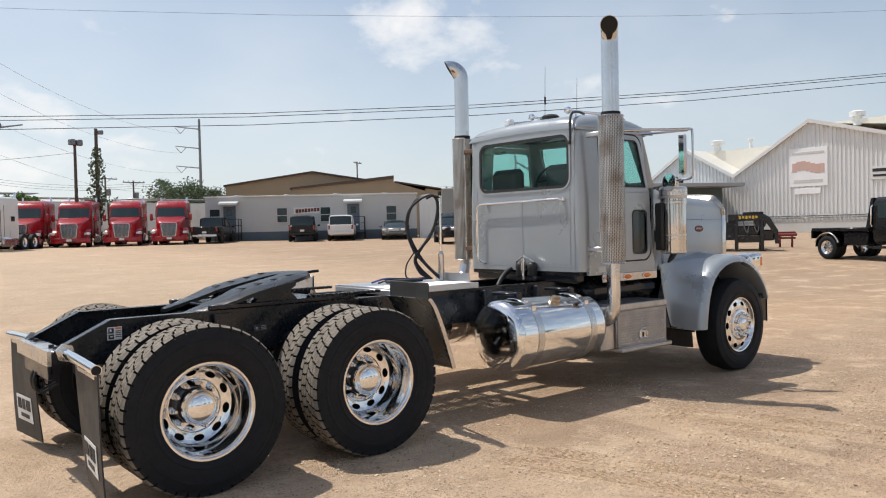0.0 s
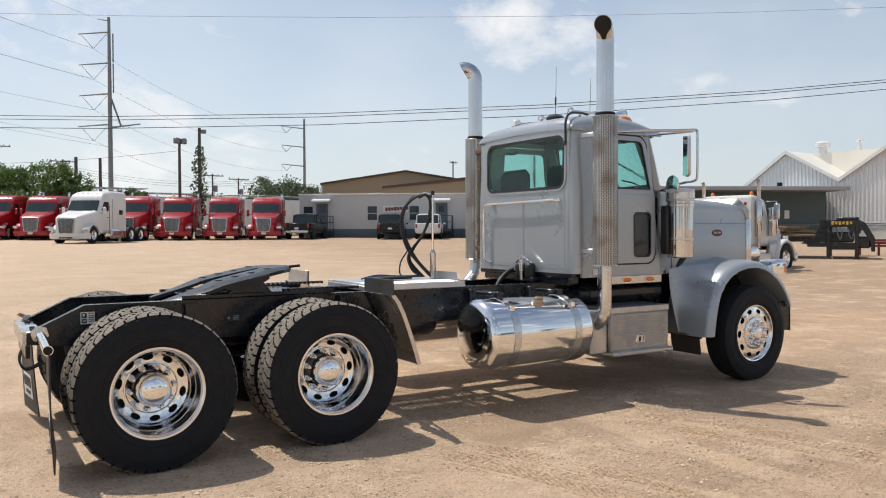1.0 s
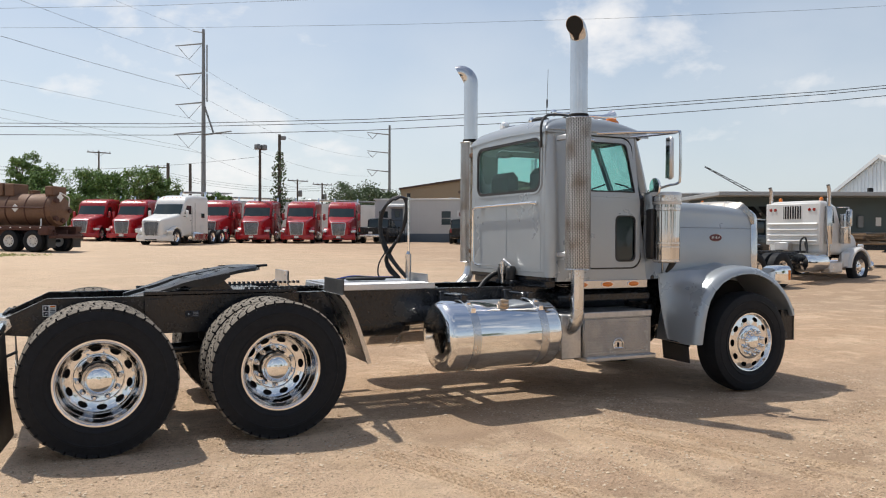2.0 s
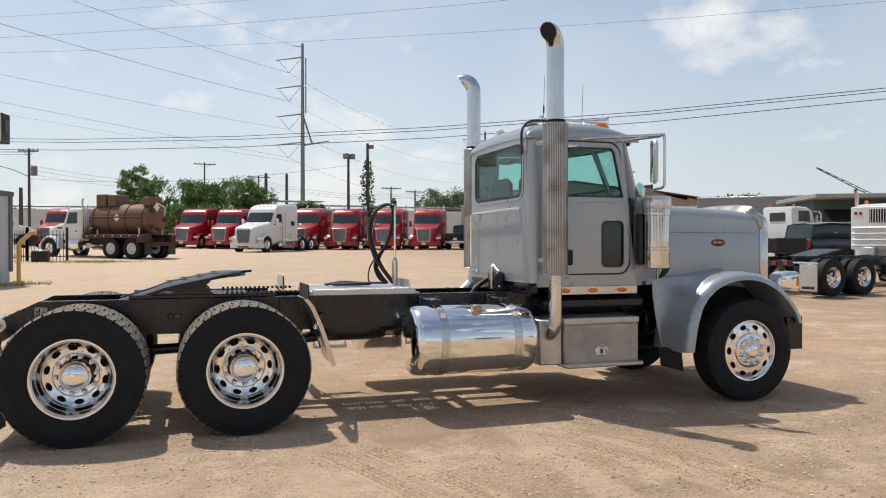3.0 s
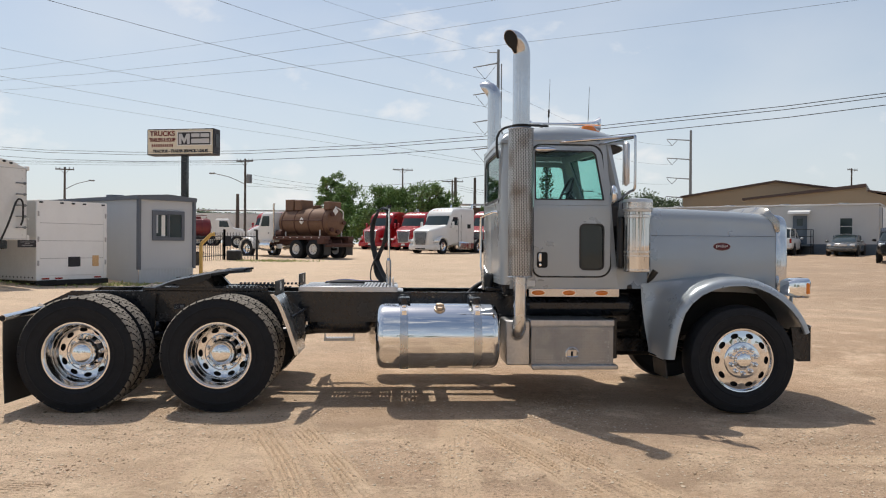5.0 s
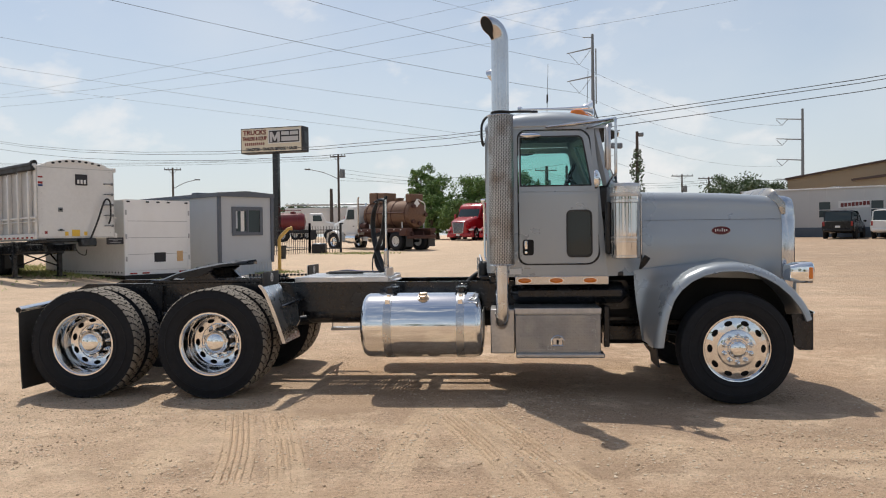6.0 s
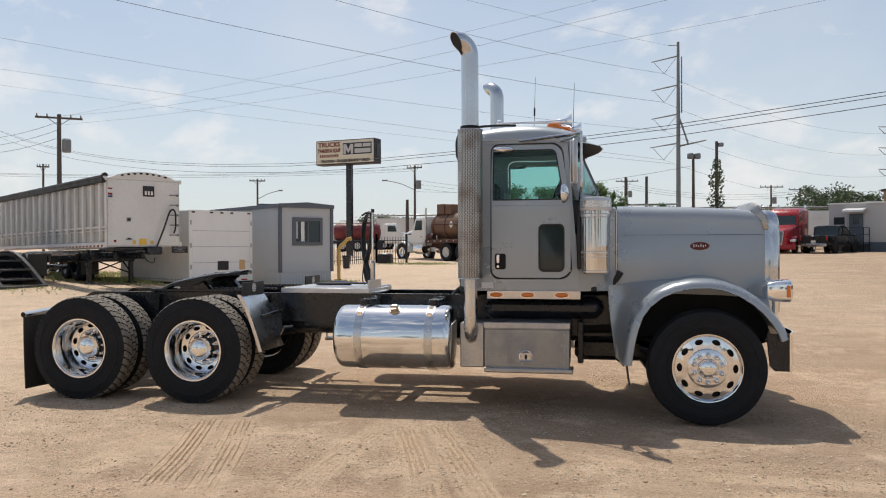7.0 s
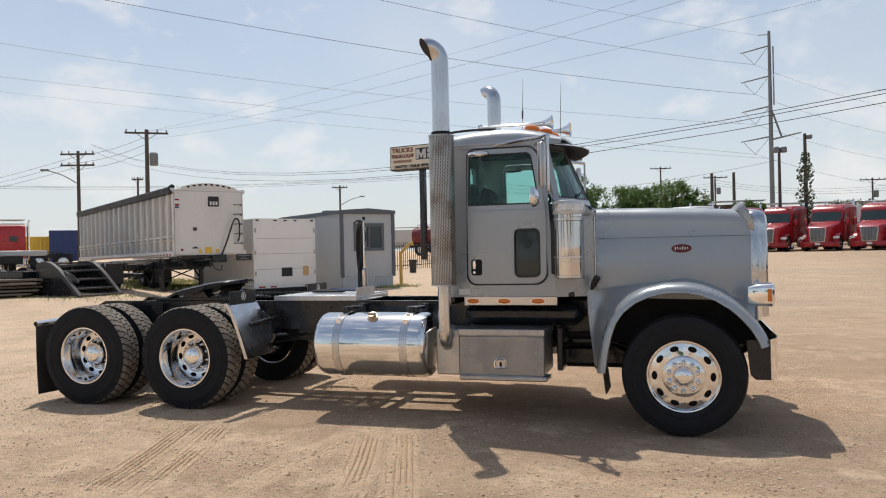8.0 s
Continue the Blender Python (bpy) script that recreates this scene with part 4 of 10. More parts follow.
    # half fenders ahead of the drive wheels, mud flaps behind
    for s in (-1, 1):
        lean = [(lerp(1.165, 1.405, (i / 10) ** 0.72), lerp(1.135, 0.555, i / 10)) for i in range(11)]
        rows = [[(x, s * y, z) for y in (0.62, 0.8, 1.0, 1.195)] for x, z in lean]
        fender = part("quarter_fender", Geo().sheet(rows, (0.012, 0, 0.003)), M_STAINLESS, t, "stainless quarter fender")
        edge = Geo().prism([(x - 0.018, z) for x, z in lean] + [(x + 0.018, z + 0.006) for x, z in lean[::-1]], "y", s * 1.185, s * 1.205)
        part("chrome_edge", edge, M_PIPE, fender)
        part("spray_flap", Geo().box((1.192, s * 0.90, 1.19), (0.014, 0.52, 0.14), 0.003, None), M_FLAP, fender)
        # added pale sheet: the sun's sheen on the far flap's black rubber
        if s > 0:
            part("flap_backing", Geo().box((1.181, s * 0.90, 1.19), (0.006, 0.52, 0.14), 0.002, None), M_DULLALU, fender)
        mark = Geo().lathe([(0.045, 0), (0.045, 0.004), (0.034, 0.004), (0.034, 0.0)], (0, 0, 0), "x", 20, Matrix.Translation((1.2005, s * 0.90, 1.20)))
        part("flap_mark", mark, M_LABELW, fender, "pale round maker's mark")
        part("flap_mark", Geo().box((1.201, s * 0.90, 1.20), (0.004, 0.034, 0.045), 0.001), M_LABELW, fender)
        part("fender_bracket", Geo().tube([(1.42, s * 0.44, 0.95), (1.38, s * 0.7, 0.93), (1.33, s * 1.0, 0.9)], 0.016, 8), M_BLACK, fender)
        part("fender_backing", Geo().prism([(1.28, 1.02), (1.40, 0.92), (1.42, 0.72), (1.37, 0.64)], "y", s * 0.62, s * 0.66), M_BLACK, fender)
        g = Geo()
        g.tube([(-1.32, s * 0.45, 0.925), (-1.325, s * 0.8, 0.915), (-1.335, s * 1.21, 0.902)], [0.035, 0.034, 0.033], 20)
        hanger = part("mudflap_hanger", g, M_CHROME, t, "chrome tube flap hanger on a round flange")
        part("tube_mouth", Geo().tube([(-1.3351, s * 1.2085, 0.902), (-1.3352, s * 1.2125, 0.902)], 0.028, 16), M_DARK, hanger)
        part("hanger_plate", Geo().tube([(-1.32, s * 0.447, 0.925), (-1.32, s * 0.470, 0.925)], 0.062, 6), M_STAINLESS, hanger)
        # the flap swings forward a little towards its foot
        def hung(u, v, off=0.0):
            return (lerp(lerp(-1.305, -1.235, v), lerp(-1.332, -1.300, v), u) - 0.015 * math.sin(v * 2.2) - off, s * lerp(0.62, 1.215, u), lerp(0.885, 0.10, v))
        def panel(u0, u1, v0, v1, off):
            return Geo().sheet([[hung(lerp(u0, u1, i / 3), lerp(v0, v1, j / 3), off) for i in range(4)] for j in range(4)], (-0.003, 0, 0))
        flap = part("mudflap", Geo().sheet([[hung(u / 4, v / 6) for u in range(5)] for v in range(7)], (0.010, 0, 0)), M_FLAP, t, "dusty black rubber mud flap with a white plate")
        part("flap_strip", panel(0.08, 0.92, 0.01, 0.055, 0.003), M_STAINLESS, flap)
        sign = part("flap_plate", panel(0.22, 0.82, 0.58, 0.84, 0.003), M_LABELW, flap)
        for u0, u1, v0, v1 in ((0.26, 0.42, 0.61, 0.72), (0.47, 0.58, 0.61, 0.72), (0.62, 0.76, 0.61, 0.72), (0.34, 0.66, 0.76, 0.80)):
            part("plate_mark", panel(u0, u1, v0, v1, 0.007), M_INK, sign)
    # lamp bar and couplings under the end plate
    part("lamp_bar", Geo().box((-1.39, 0, 0.79), (0.03, 0.7, 0.11), 0.006), M_BLACK, t)
    for y in (0.02, 0.10):
        part("coupling_hose", Geo().tube(smooth_path([(-1.36, y, 0.82), (-1.42, y - 0.02, 0.70), (-1.38, y, 0.6), (-1.25, y + 0.02, 0.64)], 5), 0.009, 6), M_HOSE, t)
    # stickers on the rail: a warning sheet in two columns, and a small maker's mark
    sheet = part("sticker", Geo().box((-1.0, -0.4485, 1.02), (0.096, 0.003, 0.089), 0.0005), M_LABELW, t, "printed white and yellow warning sticker")
    for x, z, w, h, mt in ((-0.024, 0.019, 0.036, 0.037, M_INK), (-0.024, -0.022, 0.036, 0.033, M_INK), (0.024, 0.034, 0.038, 0.012, M_AMBER), (0.024, 0.015, 0.036, 0.006, M_INK), (0.024, 0.003, 0.036, 0.006, M_INK), (0.024, -0.010, 0.036, 0.006, M_INK), (0.024, -0.024, 0.036, 0.006, M_INK), (-0.027, 0.022, 0.012, 0.016, M_LABELW), (-0.022, -0.021, 0.016, 0.009, M_LABELW)):
        part("print", Geo().box((x - 1.0, -0.4506 - (0.001 if mt is M_LABELW else 0), z + 1.02), (w, 0.002, h)), mt, sheet)
    mark = part("sticker", Geo().box((0.085, -0.4485, 0.955), (0.115, 0.003, 0.055), 0.0005), M_INK, t, "black maker's sticker with a white ring")
    part("print", Geo().lathe([(0.022, -0.4520), (0.022, -0.4500), (0.013, -0.4500), (0.013, -0.4520)], (0.055, 0, 0.955), "y", 18), M_LABELW, mark)
    part("print", Geo().box((0.055, -0.4506, 0.955), (0.010, 0.002, 0.010)), M_LABELW, mark)
    for k in range(3):
        part("print", Geo().box((0.112, -0.4506, 0.968 - 0.013 * k), (0.044, 0.002, 0.006)), M_GALVPRINT, mark)


def tread_bars(parent, at, w, h, pitch=0.027):
    """Raised bars of tread plate, leaning in turn to either hand, on a sheet w by h whose face is at's local xy plane."""
    vs, fs = [], []
    for i in range(int(w / pitch)):
        for j in range(int(h / pitch)):
            c, s = math.cos(radians(45 if (i + j) % 2 else -45)), math.sin(radians(45 if (i + j) % 2 else -45))
            x, y = (i + 0.5) * pitch - w / 2, (j + 0.5) * pitch - h / 2
            b = len(vs)
            for u, v, d in ((-0.014, 0, 0), (0, -0.0045, 0), (0.014, 0, 0), (0, 0.0045, 0), (-0.006, 0, 0.006), (0.006, 0, 0.006)):
                vs.append(at @ Vector((x + u * c - v * s, y + u * s + v * c, d)))
            fs += [tuple([b + k for k in f]) for f in ((0, 1, 5, 4), (1, 2, 5), (2, 3, 5), (3, 0, 4, 5))]
    me = bpy.data.meshes.new("tread_bars")
    me.from_pydata(vs, [], fs)
    me.materials.append(M_TREADBAR)
    tagged(part("tread_bars", me, None, parent), kind="stuff")


def fuel_tanks(t):
    for s in (-1, 1):
        yc, r, x0, x1, zc = s * 0.885, 0.325, 2.16 if s < 0 else 2.01, 3.37, 0.705
        g = Geo()
        g.lathe([(0.02, x0 - 0.018), (r * 0.5, x0 - 0.015), (r - 0.085, x0 - 0.006), (r - 0.05, x0 + 0.004), (r - 0.025, x0 + 0.018), (r - 0.008, x0 + 0.042), (r, x0 + 0.075), (r, x1 - 0.075), (r - 0.008, x1 - 0.042), (r - 0.025, x1 - 0.018), (r - 0.05, x1 - 0.004), (r - 0.085, x1 + 0.006), (r * 0.5, x1 + 0.015), (0.02, x1 + 0.018)], (0, yc, zc), "x", 64)
        tank = part("fuel_tank", g, M_TANK, t, "polished round aluminium fuel tank")
        for xs in (2.43, 3.15):
            part("tank_strap", Geo().lathe([(r + 0.001, xs - 0.04), (r + 0.006, xs - 0.038), (r + 0.006, xs + 0.038), (r + 0.001, xs + 0.04)], (0, yc, zc), "x", 64), M_STAINLESS, tank)
            part("strap_clip", Geo().box((xs, yc + s * (r + 0.007) * 0.70, zc + (r + 0.007) * 0.714), (0.05, 0.012, 0.07), 0.003, None), M_CHROME, tank)
            b = Geo()
            b.box((xs, yc - s * 0.12, zc + r + 0.04), (0.12, 0.30, 0.03), 0.008).box((xs, yc + s * 0.03, zc + r + 0.015), (0.07, 0.05, 0.09), 0.01)
            b.box((xs, yc - s * 0.40, zc + 0.14), (0.1, 0.08, 0.50), 0.01)
            part("tank_bracket", b, M_BLACK, tank)
            part("strap_bolt", Geo().box((xs, yc + s * 0.13, zc + r - 0.035), (0.045, 0.03, 0.06), 0.006, None), M_CHROME, tank)
        cap = Geo()
        n = Vector((0, s * 0.5, 0.866))
        base = Vector((2.78, yc, zc)) + n * (r - 0.01)
        cap.tube([base, base + n * 0.025, base + n * 0.026, base + n * 0.055], [0.06, 0.055, 0.045, 0.042], 20)
        cap.box(base + n * 0.06, (0.085, 0.02, 0.02), 0.004)
        part("filler_cap", cap, M_WORN, tank)
    # steps with tool box behind the tank
    for s in (-1, 1):
        g = Geo()
        g.box((4.105, s * 0.80, 0.655), (0.83, 0.50, 0.42), 0.012)
        box = part("step_box", g, M_STEPBOX, t, "dull steel step and battery box")
        bd = part("box_door", Geo().box((4.105, s * 1.056, 0.628), (0.826, 0.014, 0.372), 0.004), M_DIAMOND, box, "tread plate door")
        tread_bars(bd, pose(4.105, s * 1.0635, 0.628, 90 if s < 0 else -90), 0.76, 0.33)
        part("box_lid", Geo().box((4.105, s * 0.80, 0.852), (0.845, 0.535, 0.062), 0.006), M_STEPBOX, box)
        edge = [(4.10 - 0.055, 0.515), (4.10 + 0.055, 0.515), (4.10 + 0.062, 0.565), (4.10 + 0.035, 0.60), (4.10, 0.612), (4.10 - 0.035, 0.60), (4.10 - 0.062, 0.565)]
        latch = part("door_latch", Geo().tube([(x, s * 1.070, z) for x, z in edge + edge[:1]], 0.008, 8), M_CHROME, box)
        part("latch_cup", Geo().box((4.10, s * 1.066, 0.553), (0.095, 0.006, 0.07), 0.002), M_PIPE, latch)
        part("latch_paddle", Geo().box((4.10, s * 1.071, 0.548), (0.022, 0.012, 0.045), 0.004), M_DARK, latch)
        g = Geo()
        g.box((4.125, s * 0.99, 0.418), (0.86, 0.24, 0.045), 0.010)
        fs = part("foot_step", g, M_STEPBOX, box, "tread plate foot step")
        tread_bars(fs, pose(4.125, s * 0.99, 0.4405), 0.82, 0.20)
        g = Geo()
        g.box((3.565, s * 0.80, 0.65), (0.24, 0.46, 0.44), 0.01)
        part("pipe_box", g, M_STEPBOX, t, "dull steel box round the exhaust elbow")
        # black housing above the step
        part("sill_box", Geo().box((4.25, s * 0.55, 1.0), (1.2, 0.38, 0.22), 0.08), M_BLACK, t)


def stacks(t):
    for s in (-1, 1):
        yc, xc = s * 1.118, 3.565
        # pipe from below the cab up into the muffler
        g = Geo()
        low = [(3.28, 1.04, 0.97), (3.40, 1.07, 1.03), (3.52, 1.10, 1.13), (xc, yc, 1.24), (xc, yc, 1.30), (xc, yc, 1.36)]
        pts = smooth_path(low, 6) if s > 0 else smooth_path([(3.60, s * 0.72, 0.80), (3.555, s * 0.95, 0.72), (xc, s * 1.09, 0.80), (xc, yc, 0.98), (xc, yc, 1.15), (xc, yc, 1.34)], 6)
        g.tube(pts, 0.066, 20)
        st = part("exhaust_column", g, M_STAINLESS, t, "chrome exhaust stack with perforated heat shield")
        if s < 0:
            part("clamp", Geo().tube([(xc - 0.004, s * 1.085, 0.80), (xc, s * 1.09, 0.83)], 0.073, 20), M_STAINLESS, st)
        part("muffler", Geo().lathe([(0.02, 1.31), (0.10, 1.33), (0.105, 1.36), (0.105, 2.74), (0.09, 2.77), (0.02, 2.78)], (xc, yc, 0), "z", 28), M_WORN, st, "heat-browned muffler body")
        # heat shield: most of a cylinder, open towards the cab
        rr, z0, z1 = 0.122, 1.315, 2.765
        n = 40
        a0, a1 = radians(-150), radians(150)
        rows = []
        for z in (z0, z1):
            rows.append([(xc + rr * math.sin(lerp(a0, a1, k / n)), yc + s * rr * math.cos(lerp(a0, a1, k / n)), z) for k in range(n + 1)])
        me = Geo().sheet(rows).mesh("heat_shield", M_SHIELD)
        uv = me.uv_layers.new(name="wrap")
        for loop in me.loops:
            co = me.vertices[loop.vertex_index].co
            ang = math.atan2(co.x - xc, s * (co.y - yc))
            uv.data[loop.index].uv = (ang * rr, co.z)
        part("heat_shield", me, None, st, "slotted stainless heat shield, browned by heat")
        rim = Geo()
        for z in (z0, z1):
            rim.tube([(xc + rr * math.sin(lerp(a0, a1, k / n)), yc + s * rr * math.cos(lerp(a0, a1, k / n)), z) for k in range(n + 1)], 0.006, 6)
        for sg in (a0, a1):
            rim.tube([(xc + rr * math.sin(sg), yc + s * rr * math.cos(sg), z0), (xc + rr * math.sin(sg), yc + s * rr * math.cos(sg), z1)], 0.006, 6)
        part("shield_rim", rim, M_STAINLESS, st)
        for z in (1.45, 2.6):
            part("bracket", Geo().box((3.52, s * 0.94, z), (0.05, 0.20, 0.05), 0.008), M_DULLBROWN if s > 0 else M_DULLALU, st)
        part("clamp", Geo().lathe([(0.088, 2.765), (0.096, 2.77), (0.096, 2.80), (0.088, 2.805)], (xc, yc, 0), "z", 24), M_DARK, st)
        # upper pipe with a curved, slant-cut tip turned back and outwards
        r, R, zb = 0.085, 0.135, 3.49
        bx, by = -math.cos(radians(38)), s * math.sin(radians(38))
        def along(u, th):
            return R - (R - u) * math.cos(th), zb + (R - u) * math.sin(th)
        stops = []
        for k in range(28):
            u = r * math.cos(2 * math.pi * k / 28)
            th = 0.0
            while th < 2.3:
                b, z = along(u, th)
                if 0.87 * (b - 0.10) - 0.494 * (z - 3.53) > 0:
                    break
                th += 0.01
            stops.append(th)
        rings = [[Vector((xc + bx * r * math.cos(a) - by * r * math.sin(a), yc + by * r * math.cos(a) + bx * r * math.sin(a), z)) for a in (2 * math.pi * k / 28 for k in range(28))] for z in (2.78, 3.1, zb - 0.02)]
        for i in range(1, 11):
            ring = []
            for k in range(28):
                a = 2 * math.pi * k / 28
                b, z = along(r * math.cos(a), stops[k] * i / 10)
                v = r * math.sin(a)
                ring.append(Vector((xc + bx * b - by * v, yc + by * b + bx * v, z)))
            rings.append(ring)
        g = Geo()
        g.rings(rings, True, False)
        pipe = part("stack_pipe", g, M_PIPE, st, "chrome pipe with a slant-cut mouth")
        inner = [[p + (Vector(c) - p) * 0.05 for p in ring] for ring, c in zip(rings[-5:], [sum(rg, Vector()) / 28 for rg in rings[-5:]])]
        part("pipe_bore", Geo().rings(inner, True, True), M_DARK, pipe, "dark bore")
        part("lip", Geo().rings([rings[-1], inner[-1]], True, False), M_WORN, pipe)


def cab_half(z):
    """Half width of the cab: upright below the belt, leaning in above it."""
    return curve([(1.1, 0.862), (1.5, 0.868), (2.0, 0.862), (2.35, 0.835), (2.7, 0.795), (2.9, 0.76)], z)


def cab(t):
    body = part("cab_body", Geo().box((4.1, 0, 1.20), (1.36, 1.62, 0.05), 0.01), M_BLACK, t)
    # rear wall with its window
    XB = 3.41
    def back(u, v, d):
        dish = 0.01 * max(0, (v - 2.3))
        return (XB + d + dish, u, v)
    win = rrect(-0.675, 0.615, 2.11, 2.60, 0.085, 5)
    hw = 0.77
    out = rrect(-hw, hw, 1.99, 2.74, [0.001, 0.001, 0.06, 0.06], 5)
    g = Geo().plate(out, win, back, 0.03)
    g.slab(rrect(-hw, hw, 1.22, 1.99, 0.001, 1), back, 0.03)
    wall = part("rear_wall", g, M_SILVER, body, "riveted silver rear wall")
    rv = Geo()
    def rivet(p, n):
        rv.lathe([(0.0085, 0), (0.0065, 0.004), (0.0005, 0.0055)], (0, 0, 0), "z", 6, Matrix.Translation(p) @ Vector(n).to_track_quat("Z", "Y").to_matrix().to_4x4())
    for k in range(38):
        y = lerp(-0.74, 0.74, k / 37)
        rivet(back(y, 1.27, -0.002), (-1, 0, 0))
        rivet(back(y, 1.30, -0.002), (-1, 0, 0)) if k % 2 else None
        rivet(back(y, 2.70, -0.002), (-1, 0, 0))
    for k in range(26):
        z = lerp(1.3, 2.1, k / 25)
        for y in (-0.70, -0.02, 0.70):
            rivet(back(y, z, -0.002), (-1, 0, 0))
    tagged(part("rivets", rv, M_SILVER, wall), kind="stuff")
    seal = Geo().plate(rrect(-0.705, 0.645, 2.08, 2.63, 0.11, 5), rrect(-0.675, 0.615, 2.11, 2.60, 0.085, 5), lambda u, v, d: back(u, v, d - 0.008), 0.012)
    part("window_seal", seal, M_HOSE, wall)
    part("window_trim", Geo().plate(rrect(-0.725, 0.665, 2.06, 2.65, 0.13, 5), rrect(-0.705, 0.645, 2.08, 2.63, 0.11, 5), lambda u, v, d: back(u, v, d - 0.01), 0.014), M_SILVER, wall)
    part("rear_window", Geo().slab(rrect(-0.675, 0.615, 2.11, 2.60, 0.085, 5), lambda u, v, d: back(u, v, d + 0.012), 0.005), M_GLASS, body, "green tinted rear window").visible_shadow = False
    rail = Geo()
    rail.tube([(XB, -0.62, 1.965), (XB - 0.05, -0.60, 1.97), (XB - 0.055, 0.0, 1.965), (XB - 0.055, 0.58, 1.96), (XB - 0.055, 0.64, 1.93), (XB - 0.055, 0.65, 1.85), (XB - 0.055, 0.64, 1.36), (XB - 0.04, 0.62, 1.31), (XB, 0.58, 1.29)], 0.014, 10)
    part("grab_rail", rail, M_CHROME, body, "bent chrome grab rail")
    for y, z in ((-0.62, 1.965), (0.52, 1.962)):
        part("rail_foot", Geo().box((XB - 0.012, y, z), (0.024, 0.05, 0.04), 0.006), M_CHROME, body)

    for s in (-1, 1):
        def side(u, v, d, s=s):
            return (u, s * (cab_half(v) - d), v)
        # rounded rear corner post
        rows = []
        for z in [1.22 + i * (2.72 - 1.22) / 12 for i in range(13)]:
            h = cab_half(z)
            rows.append([(back(0, z, 0)[0] + 0.10 * (1 - math.cos(a)), s * (h - 0.10 + 0.10 * math.sin(a)), z) for a in (math.pi / 2 * k / 6 for k in range(7))])
            rows[-1] = [(back(0, z, 0)[0], s * 0.76, z)] + rows[-1]
        part("corner_post", Geo().sheet(rows), M_SILVER, body)
        # side wall round the door
        door = rrect(3.735, 4.535, 1.305, 2.655, [0.09, 0.12, 0.10, 0.08], 6)
        door = [(u - max(0, v - 2.05) * 0.16 if u > 4.2 else u, v) for u, v in door]
        wallo = rrect(3.50, 4.62, 1.18, 2.71, 0.002, 6)
        wallo = [(u - max(0, v - 2.05) * 0.19 if u > 4.2 else u, v) for u, v in wallo]
        part("side_wall", Geo().plate(wallo, door, side, 0.03), M_SILVER, body)
        cowl = Geo()
        cowl.slab([(4.60, 1.18), (4.966, 1.18), (4.968, 1.98), (4.90, 2.05), (4.62, 2.09)], lambda u, v, d: (u, s * (cab_half(v) - 0.002 - d - 0.145 * max(0, (u - 4.6) / 0.35) ** 1.5), v), 0.03)
        part("cowl_side", cowl, M_SILVER, body)
        # door with window and view port
        gap = 0.007
        def shrink(loop, q):
            cu, cv = sum(p[0] for p in loop) / len(loop), sum(p[1] for p in loop) / len(loop)
            return [(u + (q if u < cu else -q), v + (q if v < cv else -q)) for u, v in loop]
        dw = rrect(3.765, 4.455, 2.10, 2.585, [0.012, 0.012, 0.05, 0.03], 6)
        dw = [(u - max(0, v - 2.1) * 0.17 if u > 4.2 else u, v) for u, v in dw]
        split = 2.0
        up = rrect(3.735 + gap, 4.535 - gap, split, 2.655 - gap, [0.001, 0.001, 0.10, 0.08], 6)
        up = [(u - max(0, v - 2.05) * 0.16 if u > 4.2 else u, v) for u, v in up]
        lo = rrect(3.735 + gap, 4.535 - gap, 1.305 + gap, split, [0.09, 0.12, 0.001, 0.001], 6)
        port = rrect(4.225, 4.455, 1.385, 1.835, 0.05, 6)
        g = Geo().plate(up, dw, lambda u, v, d: side(u, v, d - 0.004), 0.03)
        g.plate(lo, port, lambda u, v, d: side(u, v, d - 0.004), 0.03)
        dr = part("cab_door", g, M_SILVER, body, "silver cab door")
        def ringpart(name, loop, w, depth, lift, mt, parent):
            cu, cv = sum(p[0] for p in loop) / len(loop), sum(p[1] for p in loop) / len(loop)
            ou = max(p[0] for p in loop) - cu
            ov = max(p[1] for p in loop) - cv
            big = [(cu + (u - cu) * (1 + w / ou), cv + (v - cv) * (1 + w / ov)) for u, v in loop]
            return part(name, Geo().plate(big, loop, lambda u, v, d: side(u, v, d - lift), depth), mt, parent)
        ringpart("door_seal", [(u, v) for u, v in door], 0.008, 0.02, 0.003, M_HOSE, dr)
        ringpart("window_seal", dw, 0.014, 0.02, 0.008, M_HOSE, dr)
        ringpart("port_seal", port, 0.014, 0.02, 0.008, M_HOSE, dr)
        part("door_window", Geo().slab(dw, lambda u, v, d: side(u, v, d + 0.012), 0.005), M_GLASS, dr, "green tinted door window").visible_shadow = False
        part("view_port", Geo().slab(port, lambda u, v, d: side(u, v, d + 0.01), 0.005), M_DARKGLASS, dr, "dark view port in the door")
        part("handle_recess", Geo().slab(rrect(3.775, 3.885, 1.395, 1.555, 0.025, 4), lambda u, v, d: side(u, v, d - 0.006), 0.004), M_DARK, dr)
        hd = Geo().box((3.808, s * 0.878, 1.50), (0.036, 0.02, 0.09), 0.008)
        hd.lathe([(0.014, s * 0.875), (0.014, s * 0.884), (0.0005, s * 0.885)], (3.808, 0, 1.425), "y", 12)
        part("door_handle", hd, M_CHROME, dr, "chrome door handle")
        part("crease", Geo().box((4.135, s * (cab_half(2.02) + 0.003), 2.035), (0.76, 0.008, 0.006), 0.002), M_SILVER, dr)
        visor = Geo()
        visor.rings([[(x, s * (cab_half(2.64) + 0.004 + 0.055 * math.sin(a)), 2.602 + 0.05 * math.cos(a) * f) for a in (math.pi * k / 6 for k in range(7))] for x, f in ((3.755, 0.3), (3.775, 0.7), (3.86, 0.8), (3.945, 0.6), (3.965, 0.2))], False, False)
